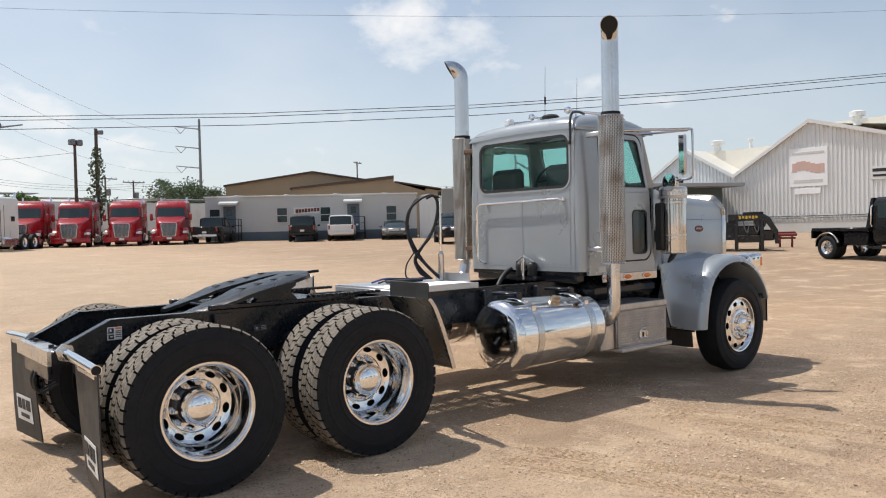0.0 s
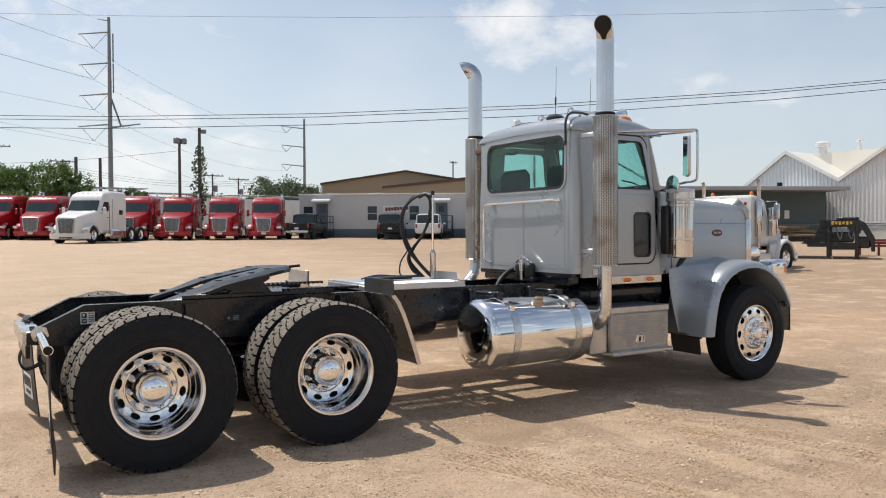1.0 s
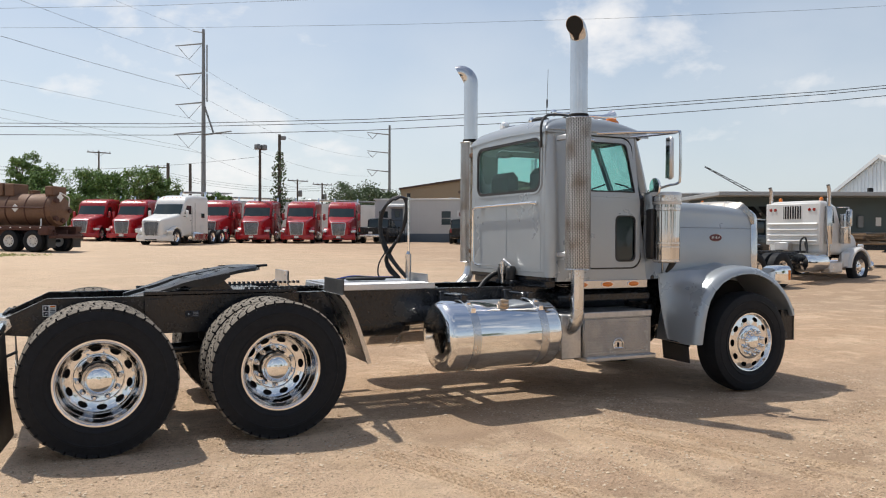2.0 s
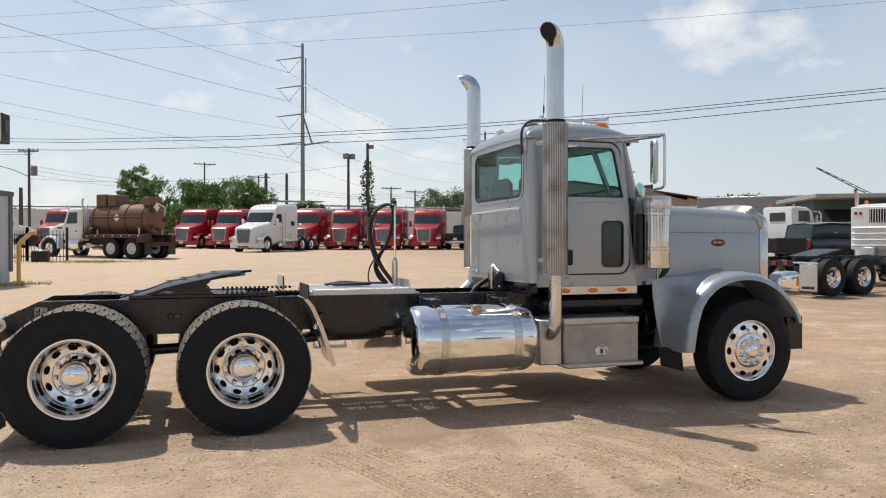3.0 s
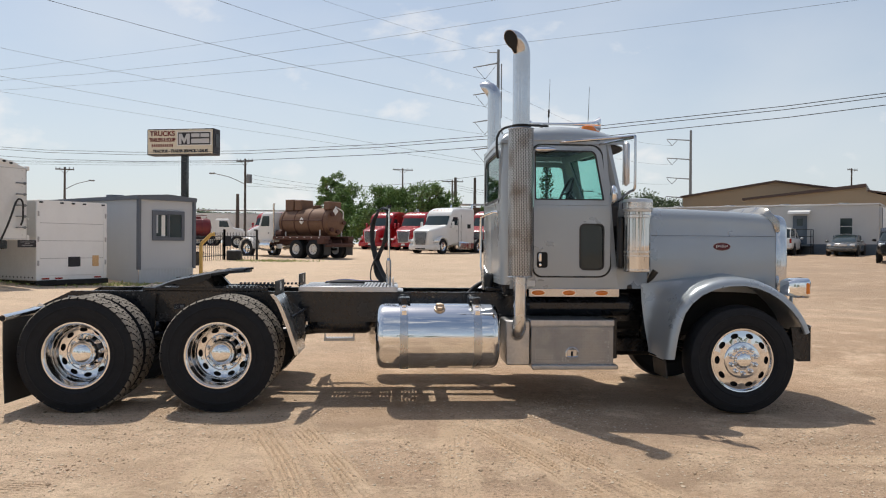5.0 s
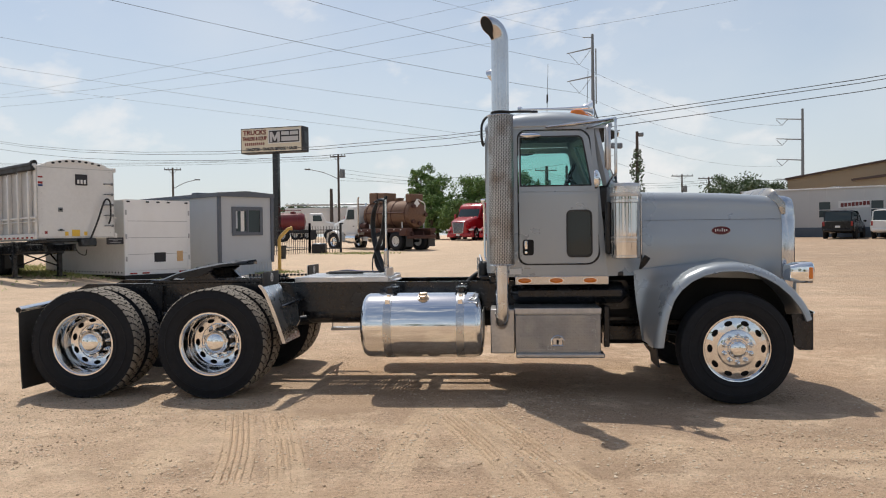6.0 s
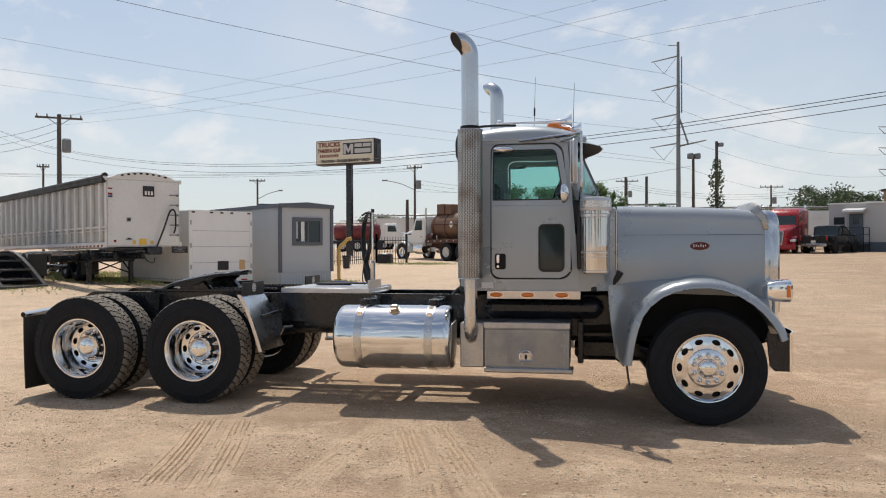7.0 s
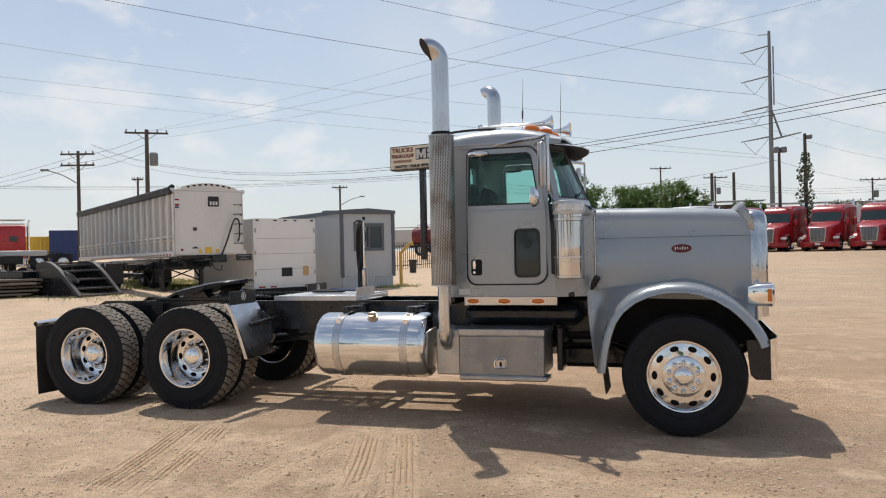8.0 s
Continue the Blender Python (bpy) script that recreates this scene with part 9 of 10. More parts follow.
def box_behind(x, y, rz, L, h, mat, label):
    b = thing("box_trailer", label, "trailer")
    b.matrix_basis = on_ground(x, y, rz)
    part("box", Geo().box((0, 0, h / 2 + 0.6), (L, 2.5, h - 0.6 + 0.6), 0.04), mat, b)
    part("roof_rail", Geo().box((0, 0, h + 0.92), (L + 0.04, 2.54, 0.06), 0.01), M_DULLALU, b)
    put_wheels(b, WHEEL_STEEL, [(-L / 2 + xx, s * 1.0, 0.52) for xx in (1.0, 2.3) for s in (-1, 1)])


def dump_trailer():
    """An end-dump trailer on its legs, front panel towards the yard."""
    t = thing("dump_trailer", "white ribbed aluminium dump trailer under a black rolled tarp", "trailer")
    fx, fy = -0.811, 0.585
    t.matrix_basis = pose(-9.5, 14.35, 0.40, 0, 0.6, heading(fx, fy))
    # local: x runs back along the trailer from its front panel; y to the side
    w, z0, z1, L = 1.22, 1.27, 3.42, 13.6
    fr = Geo()
    top = [(-w + 2 * w * k / 16, z1 + 0.25 * (1 - (2 * k / 16 - 1) ** 2)) for k in range(17)]
    outline = [(-w, z0), (w, z0)] + top[::-1]
    fr.rings([[(x, y * q, z) for y, z in outline] for x, q in ((0.10, 1.0), (0.04, 0.99), (0.0, 0.955))], True, True)
    front = part("front_panel", fr, M_TRAILER, t, "flat white front panel with arched top")
    cap = [(y, z + 0.004) for y, z in top[2:15]] + [(y, z - 0.10) for y, z in top[2:15]][::-1]
    band = part("arch_band", Geo().prism(cap, "x", -0.03, 0.0), M_TRAILER, front, "raised arch band with oval holes")
    for k in range(8):
        y = -0.70 + k * 0.2
        z = z1 + 0.25 * (1 - (y / w) ** 2) - 0.05
        hole = [(y + 0.055 * math.cos(a), z + 0.032 * math.sin(a)) for a in (math.pi * q / 6 for q in range(12))]
        part("oval_hole", Geo().prism(hole, "x", -0.034, -0.028), M_DARK, band)
    for z in (z1 - 0.02, z0 + 0.03):
        part("seam", Geo().box((-0.004, 0, z), (0.012, 2 * w - 0.16, 0.02), 0.003), M_TRAILERSIDE, front)
    for y in (1.05, -1.05):
        for k in range(9):
            part("rivet", Geo().lathe([(0.014, -0.004), (0.010, -0.010), (0.001, -0.011)], (0, y, z0 + 0.15 + k * 0.24), "x", 6), M_TRAILERSIDE, front)
    logo = part("logo_plate", Geo().box((-0.012, -0.15, 3.06), (0.02, 0.38, 0.34), 0.01), M_INK, front, "black square maker's plate")
    lm = Geo()
    for k in range(3):
        lm.box((-0.026, -0.25 + k * 0.10, 3.0), (0.006, 0.065, 0.12), 0.004)
    part("logo_marks", lm, M_LABELW, logo)
    for y, z, a, b, mt in ((0.05, 1.42, 0.24, 0.2, M_YELLOWLAB), (-0.25, 1.40, 0.10, 0.12, M_YELLOWLAB), (0.33, 1.40, 0.10, 0.12, M_YELLOWLAB), (1.08, 2.98, 0.18, 0.34, M_LABELW), (0.50, 2.13, 0.14, 0.13, M_GALV), (0.50, 1.50, 0.20, 0.05, M_GALV), (0.94, 1.44, 0.08, 0.08, M_REDLENS)):
        part("decal", Geo().box((-0.008, y, z), (0.012, a, b), 0.002), mt, front)
    for z, b, mt in ((3.10, 0.05, M_REDLENS), (2.93, 0.07, M_REDLENS), (2.85, 0.06, M_BLUE)):
        part("decal", Geo().box((-0.015, 1.08, z), (0.006, 0.14, b), 0.001), mt, front)
    for y, z in ((0.50, 2.13), (0.50, 1.52)):
        part("latch", Geo().box((-0.03, y, z), (0.04, 0.07, 0.05), 0.01), M_DARK, front)
    for z in (1.64, 1.97, 2.30, 2.63, 2.96):
        part("rung_plate", Geo().box((-0.006, -1.12, z), (0.012, 0.07, 0.08), 0.003), M_GALV, front)
        part("rung", Geo().tube([(-0.01, -0.86, z), (-0.10, -0.86, z), (-0.10, -1.12, z), (-0.01, -1.12, z)], 0.018, 6), M_GALV, front)
    part("air_line", Geo().tube(smooth_path([(-0.04, -0.35, 1.15), (-0.2, -0.55, 1.8), (-0.16, -0.8, 2.42), (-0.14, -0.98, 2.40), (-0.12, -1.0, 1.9), (-0.1, -0.95, 1.7)], 6), 0.03, 6), M_HOSE, t)
    for s in (-1, 1):
        part("side_panel", Geo().box((L / 2, s * (w - 0.06), (z0 + z1) / 2), (L, 0.05, z1 - z0), 0.01), M_TRAILERSIDE, t)
        part("top_rail", Geo().box((L / 2, s * w, z1), (L, 0.12, 0.14), 0.02), M_TRAILER, t)
        part("bottom_rail", Geo().box((L / 2, s * w, z0 + 0.06), (L, 0.1, 0.16), 0.02), M_TRAILER, t)
        part("mid_rail", Geo().box((L / 2, s * (w + 0.01), z0 + 0.62), (L, 0.05, 0.06), 0.01), M_TRAILER, t)
        for k in range(18):
            part("side_rib", Geo().box((0.35 + k * 0.75, s * (w + 0.02), (z0 + z1) / 2 + 0.05), (0.085, 0.13, z1 - z0 - 0.2), 0.02), M_TRAILER, t)
            part("rib_hole", Geo().lathe([(0.03, s * (w + 0.075)), (0.03, s * (w + 0.088)), (0.001, s * (w + 0.09))], (0.35 + k * 0.75, 0, z1 - 0.16), "y", 8), M_DARK, t)
        part("mid_rail", Geo().box((L / 2, s * (w + 0.01), z0 + 0.50), (L, 0.05, 0.035), 0.01), M_TRAILER, t)
        tape = Geo()
        for k in range(34):
            tape.box((0.2 + k * 0.33, s * (w + 0.052), z0 + 0.02), (0.16, 0.006, 0.05), 0.001)
        tagged(part("reflective_tape", tape, M_REDLENS, t), kind="stuff")
        part("landing_leg", Geo().box((2.95, s * 0.72, 0.6), (0.14, 0.14, 1.2), 0.01), M_BLACK, t)
        part("leg_foot", Geo().box((2.95, s * 0.72, 0.03), (0.32, 0.32, 0.06), 0.01), M_BLACK, t)
        part("leg_brace", Geo().tube([(2.95, s * 0.72, 0.4), (3.9, s * 0.6, 1.05)], 0.03, 6), M_BLACK, t)
        put_wheels(t, WHEEL_TRUCK, [(x, s * y, 0.60) for x in (10.6, 11.9) for y in (1.03, 0.72)])
        part("frame_beam", Geo().box((L / 2 + 0.6, s * 0.45, 0.98), (L - 1.2, 0.12, 0.24), 0.02), M_BLACK, t)
    part("leg_brace", Geo().tube([(2.95, -0.72, 0.35), (2.95, 0.72, 0.9)], 0.025, 6).tube([(2.95, 0.72, 0.35), (2.95, -0.72, 0.9)], 0.025, 6), M_BLACK, t)
    part("sub_frame", Geo().box((6.4, 0, 0.98), (7.6, 1.5, 0.42), 0.04), M_BLACK, t)
    part("coupler", Geo().box((0.75, 0.18, 1.20), (1.4, 1.5, 0.11), 0.03), M_BLACK, t)
    part("bumper_pad", Geo().box((0.0, -0.30, 1.13), (0.24, 0.5, 0.26), 0.03), M_BLACK, t)
    sign = part("hanging_sign", Geo().box((0.02, -1.2, 1.16), (0.03, 0.56, 0.22), 0.01), M_INK, t, "black lettered plate under the corner")
    for z, b in ((1.21, 0.44), (1.16, 0.16), (1.11, 0.34)):
        part("print", Geo().box((0.002, -1.2, z), (0.006, b, 0.022), 0.001), M_GALVPRINT, sign)
    part("hose", Geo().tube(smooth_path([(1.6, -0.62, 1.05), (1.6, -0.75, 0.8), (1.55, -0.95, 0.72), (1.5, -0.98, 0.9)], 5), 0.018, 6), M_HOSE, t)
    part("tarp_roll", Geo().tube([(0.05, w + 0.04, z1 + 0.04), (L, w + 0.04, z1 + 0.04)], 0.075, 12), M_TARP, t, "rolled black tarp")
    part("tarp_end", Geo().lathe([(0.001, -0.06), (0.08, -0.05), (0.08, 0.12), (0.001, 0.13)], (0.1, w - 0.02, z1 + 0.10), "x", 14), M_TARP, t)
    part("tarp_skirt", Geo().box((L / 2, w + 0.045, z1 - 0.06), (L, 0.12, 0.16), 0.03), M_TARP, t)
    return t


def dolly(at):
    """A black axle unit standing under the far trailer."""
    t = thing("axle_dolly", "black trailer axle unit with dark dusty wheels", "trailer axle")
    t.matrix_basis = at
    for x in (0.0, 1.25):
        put_wheels(t, WHEEL_DARK, [(x, s * y, 0.52) for s in (-1, 1) for y in (1.0, 0.68)])
        part("axle", Geo().tube([(x, -0.95, 0.52), (x, 0.95, 0.52)], 0.08, 8), M_BLACK, t)
    for s in (-1, 1):
        part("side_beam", Geo().box((0.6, s * 0.45, 0.85), (2.6, 0.12, 0.30), 0.02), M_BLACK, t)
        part("mudflap", Geo().box((-0.75, s * 0.85, 0.62), (0.02, 0.6, 0.75), 0.01), M_FLAP, t)
    part("cross_beam", Geo().box((0.6, 0, 0.80), (0.3, 1.0, 0.24), 0.02), M_BLACK, t)


WHEEL_DARK = small_wheel_mesh("wheel", 0.52, 0.28, 0.29, M_BLACK)


def cargo_trailer():
    t = thing("cargo_trailer", "small white box trailer with its back doors shut", "trailer")
    ux, uy = 0.528, 0.849
    t.matrix_basis = pose(-8.92, 16.12, 0.20, 0, 0, heading(ux, uy))
    W, H, z0, L = 2.54, 2.73, 0.20, 5.2
    part("box", Geo().box((W / 2, L / 2, z0 + (H - z0) / 2), (W, L, H - z0), 0.03), M_TRAILER, t)
    part("rear_frame", Geo().plate(rrect(0, W, z0, H, 0.03, 2), rrect(0.12, W - 0.12, z0 + 0.14, H - 0.16, 0.02, 2), lambda u, v, d: (u, -0.03 + d, v), 0.04), M_BOXWHITE, t)
    door = part("rear_door", Geo().box((W / 2, -0.01, (z0 + H) / 2), (W - 0.24, 0.03, H - z0 - 0.3), 0.008), M_BOXWHITE, t, "white ribbed rear door")
    for k in range(1, 4):
        part("door_joint", Geo().box((W / 2, -0.027, z0 + 0.14 + k * (H - z0 - 0.3) / 4), (W - 0.26, 0.006, 0.016), 0.001), M_JOINT, door)
    part("dark_vent", Geo().box((W * 0.52, -0.03, 0.78), (0.44, 0.02, 0.32), 0.006), M_INK, door)
    part("notice", Geo().box((W * 0.83, -0.03, 0.80), (0.24, 0.015, 0.36), 0.004), M_TANLABEL, door)
    for k in (0.06, 0.34, 0.5, 0.66, 0.94):
        part("clearance_lamp", Geo().box((W * k, -0.04, H - 0.07), (0.12, 0.03, 0.05), 0.008), M_INK, t)
    for k in (0.12, 0.3, 0.86):
        part("reflector", Geo().box((W * k, -0.04, z0 + 0.06), (0.26, 0.012, 0.05), 0.003), M_REDLENS, t)
    for x in (0.06, W - 0.06):
        for z in (0.75, 1.5, 2.3):
            part("hinge", Geo().box((x, -0.045, z), (0.05, 0.03, 0.16), 0.006), M_JOINT, t)
    part("rear_sill", Geo().box((W / 2, -0.06, z0 - 0.07), (W, 0.14, 0.16), 0.02), M_DARK, t)
    riv = Geo()
    for k in range(26):
        riv.box((-0.012, 0.15 + k * 0.19, z0 + 0.1), (0.015, 0.05, 0.05), 0.01)
    tagged(part("rivets", riv, M_DARK, t), kind="stuff")
    put_wheels(t, WHEEL_CAR, [(x, y, 0.34) for x in (0.5, W - 0.5) for y in (2.4, 3.2)])
    part("floor_frame", Geo().box((W / 2, L / 2, z0 - 0.02), (W - 0.3, L, 0.14), 0.01), M_BLACK, t)


def site_hut():
    t = thing("site_hut", "grey portable cabin with slate trim and one window", "building")
    mx, my, rx, ry = -6.56, 18.48, -5.15, 20.16
    ux, uy = (rx - mx), (ry - my)
    W = math.hypot(ux, uy)
    t.matrix_basis = pose(mx, my, 0.21, 0, 0, heading(ux, uy))
    L, H = 6.2, 2.98
    # local: x along the window wall, y back along the hut
    part("wall", Geo().box((W / 2, L / 2, 0.48 + (H - 0.48) / 2), (W, L, H - 0.48), 0.01), M_HUTWALL, t)
    sk = Geo()
    corrugated(sk, 0, W, 0.0, lambda x: 0.50, -0.012, 0.12, 0.012)
    tagged(part("skirt", sk, M_HUTWALL, t), kind="stuff")
    part("skirt_side", Geo().box((-0.012, L / 2, 0.25), (0.02, L, 0.50), 0.004), M_HUTWALL, t)
    for x in (0.0, W):
        part("corner_trim", Geo().box((x, 0.0, 0.48 + (H - 0.48) / 2), (0.12, 0.12, H - 0.48), 0.01), M_HUTTRIM, t)
    rf = Geo().prism([(-0.08, H - 0.09), (W + 0.08, H - 0.09), (W + 0.08, H + 0.05), (W * 0.5, H + 0.13), (-0.08, H + 0.05)], "y", -0.08, L + 0.08)
    part("roof", rf, M_HUTTRIM, t)
    part("skirt_trim", Geo().box((W / 2, -0.02, 0.50), (W, 0.03, 0.05), 0.004), M_HUTWALL, t)
    cx = W * 0.52
    fr = part("window", Geo().plate(rrect(cx - 0.64, cx + 0.64, 1.48, 2.53, 0.01, 1), rrect(cx - 0.52, cx + 0.52, 1.60, 2.41, 0.01, 1), lambda u, v, d: (u, -0.045 + d, v), 0.05), M_HUTTRIM, t)
    for s in (-1, 1):
        part("pane", Geo().box((cx + s * 0.26, -0.006 - 0.006 * s, 2.005), (0.52, 0.01, 0.81), 0.001), M_DARKGLASS, fr)
    part("curtain", Geo().box((cx - 0.20, -0.0025, 2.0), (0.15, 0.008, 0.76), 0.002), M_FASCIA, fr, "pale drawn curtain edge")
    part("curtain", Geo().box((cx - 0.44, -0.0025, 2.06), (0.07, 0.008, 0.64), 0.002), M_HUTWALL, fr)
    part("mullion", Geo().box((cx + 0.01, -0.03, 2.005), (0.05, 0.04, 0.80), 0.004), M_HUTTRIM, fr)
    part("sash", Geo().plate(rrect(cx - 0.515, cx - 0.02, 1.605, 2.405, 0.01, 1), rrect(cx - 0.49, cx - 0.05, 1.635, 2.375, 0.01, 1), lambda u, v, d: (u, -0.035 + d, v), 0.02), M_HUTTRIM, fr)
    part("roof_unit", Geo().box((W * 0.4, 3.0, H + 0.14), (0.5, 0.4, 0.12), 0.02), M_HUTTRIM, t)


def yard_posts():
    b = thing("barrier_post", "bent worn yellow steel barrier post", "post")
    x, y = -4.97, 20.5
    b.matrix_basis = on_ground(x, y)
    g = Geo().tube([(0, 0, -0.1), (0, 0, 1.15), (0.02, 0.0, 1.24), (0.34, 0.05, 1.58), (0.46, 0.06, 1.60)], 0.066, 12)
    part("pipe", g, M_YELLOW, b)
    part("cap", Geo().tube([(0.44, 0.058, 1.598), (0.49, 0.064, 1.604)], 0.085, 12), M_YELLOW, b)
    part("base_plate", Geo().box((0, 0, 0.015), (0.3, 0.3, 0.03), 0.005), M_YELLOW, b)
    # iron picket fence running back from behind the hut and turning along the lot
    f = thing("iron_fence", "black iron picket fence and gate", "fence")
    f.matrix_basis = pose(-6.0, 23.3, 0)
    h = 1.42
    pts = [(-2.6, 4.6), (-0.75, 9.0), (0.9, 9.1)]
    for (x0, y0), (x1, y1) in zip(pts, pts[1:]):
        n = int(math.hypot(x1 - x0, y1 - y0) / 0.15)
        lift = lambda q: ground_z(-6.0 + lerp(x0, x1, q), 23.3 + lerp(y0, y1, q))
        for k in range(n + 1):
            px, py = lerp(x0, x1, k / n), lerp(y0, y1, k / n)
            part("picket", Geo().box((px, py, lift(k / n) + h / 2), (0.025, 0.025, h), 0.003), M_FENCE, f)
        for z in (0.22, h - 0.2):
            part("rail", Geo().tube([(lerp(x0, x1, q / 4), lerp(y0, y1, q / 4), lift(q / 4) + z) for q in range(5)], 0.022, 6), M_FENCE, f)
        for q in (0, 1):
            part("post", Geo().box((lerp(x0, x1, q), lerp(y0, y1, q), lift(q) + h / 2 + 0.08), (0.11, 0.11, h + 0.16), 0.01), M_FENCE, f)
    part("gate_sign", Geo().box((-0.55, 8.96, lift(0) + 0.95), (0.34, 0.03, 0.5), 0.01), M_INK, f, "dark sign panel on the gate")
    c = thing("concrete_block", "dark weathered block beside the fence", "block")
    c.matrix_basis = on_ground(-6.1, 31.7)
    part("block", Geo().box((0, 0, 0.24), (0.72, 0.5, 0.5), 0.04), M_GREASE, c)
    part("cap_slab", Geo().box((0, 0, 0.51), (0.62, 0.4, 0.06), 0.02), M_DULLALU, c)
    c = thing("waste_bin", "small black bin standing at the fence", "bin")
    c.matrix_basis = on_ground(-6.5, 26.2)
    part("body", Geo().lathe([(0.001, 0.0), (0.15, 0.0), (0.19, 0.58), (0.001, 0.58)], (0, 0, 0), "z", 14), M_FLAP, c)
    part("rim", Geo().lathe([(0.185, 0.56), (0.21, 0.565), (0.21, 0.61), (0.185, 0.615)], (0, 0, 0), "z", 14), M_BLACK, c)
    # grass tufts by the fence and hut
    g = Geo()
    rnd = random.Random(8)
    for cx, cy, rx, ry, n in ((-4.0, 31.0, 2.0, 1.2, 700), (-7.0, 18.0, 1.6, 0.6, 300), (-5.0, 19.6, 1.0, 0.4, 260), (-12.5, 17.6, 4.0, 1.4, 2400), (-15.5, 20.0, 4.0, 1.6, 2200), (-13.5, 12.5, 3.0, 1.5, 500)):
        for k in range(n):
            x, y = cx + rnd.gauss(0, rx * 0.5), cy + rnd.gauss(0, ry * 0.5)
            z, h, a = ground_z(x, y), rnd.uniform(0.03, 0.10), rnd.uniform(0, 6.28)
            dx, dy = 0.03 * math.cos(a), 0.03 * math.sin(a)
            g.add([(x - dx, y - dy, z - 0.01), (x + dx, y + dy, z - 0.01), (x + rnd.uniform(-0.08, 0.08), y + rnd.uniform(-0.08, 0.08), z + h)], [(0, 1, 2)])
    tagged(part("grass", g, M_LAWN, flat=True), "sparse dry grass tufts along the yard edge", "grass", kind="stuff")


def pylon_sign():
    t = thing("pylon_sign", "cream truck dealer sign on a tall dark post", "sign")
    fx, fy = 0.975, -0.22                                   # along the face
    x0, y0 = -14.46, 44.06
    z0 = ground_z(x0, y0)
    t.matrix_basis = pose(x0, y0, 0, 0, 0, heading(fx, fy)) @ Matrix.Diagonal((1.085, 1, 1, 1))
    W, zt, H, D = 4.35, 9.13, 1.72, 0.95
    box = part("cabinet", Geo().box((W / 2, D / 2, zt - H / 2), (W, D, H), 0.03), M_INK, t, "black sign cabinet")
    part("face", Geo().box((W / 2, -0.012, zt - H / 2), (W - 0.14, 0.03, H - 0.14), 0.004), M_SIGNFACE, box, "cream sign face")
    part("post", Geo().box((W * 0.52, D / 2, (zt - H + z0) / 2), (0.36, 0.36, zt - H - z0), 0.02), M_BLACK, t)
    part("end_panel", Geo().box((W + 0.012, D / 2, zt - H / 2 + 0.1), (0.03, D * 0.5, H * 0.5), 0.01), M_GREASE, box)
    lg = Geo().box((3.10, -0.035, zt - 0.66), (2.20, 0.02, 0.86), 0.01)
    lp = part("logo_panel", lg, M_INK, box)
    part("logo_frame", Geo().plate(rrect(1.98, 4.22, zt - 1.12, zt - 0.20, 0.02, 1), rrect(2.04, 4.16, zt - 1.07, zt - 0.25, 0.02, 1), lambda u, v, d: (u, -0.055 + d, v), 0.02), M_LABELW, lp)
    sh = Geo()
    for pts in ([(2.10, -1.02), (2.10, -0.34), (2.30, -0.34), (2.46, -0.7), (2.62, -0.34), (2.82, -0.34), (2.82, -1.02), (2.64, -1.02), (2.64, -0.66), (2.46, -1.0), (2.28, -0.66), (2.28, -1.02)],
                [(2.92, -0.34), (3.45, -0.34), (3.45, -0.58), (2.92, -0.58)], [(3.52, -0.34), (4.08, -0.34), (4.08, -0.58), (3.52, -0.58)], [(2.92, -0.68), (4.08, -0.68), (4.08, -0.98), (2.92, -0.98)]):
        sh.prism([(u, zt + v) for u, v in pts], "y", -0.062, -0.047)
    part("logo_shapes", sh, material("pale_logo_grey", (0.5, 0.5, 0.5), 0.5), lp)
    def words(text, u, v, size, mat, wide=1.0):
        cu = bpy.data.curves.new("lettering", "FONT")
        cu.body, cu.size, cu.extrude, cu.align_x = text, size, 0.008, "CENTER"
        cu.offset = 0.012
        cu.materials.append(mat)
        ob = new("lettering", cu)
        ob.parent = box
        ob.matrix_basis = pose(u, -0.04, v, 90, 0, 0) @ Matrix.Diagonal((wide, 1, 1, 1))
        ob["label"] = "dark sign lettering"
    words("TRUCKS", 1.02, zt - 0.46, 0.44, M_SIGNRED, 1.0)
    words("TRAILERS & EQUIP", 1.02, zt - 0.84, 0.34, M_SIGNRED, 0.62)
    words("TRACTOR - TRAILER SERVICE & SALES", 2.2, zt - 1.56, 0.26, M_INK, 0.82)
    ph = Geo()
    for k in range(10):
        ph.box((0.36 + k * 0.145, -0.034, zt - 1.10), (0.09, 0.02, 0.2), 0.01)
    part("number_bars", ph, M_SIGNRED, box)


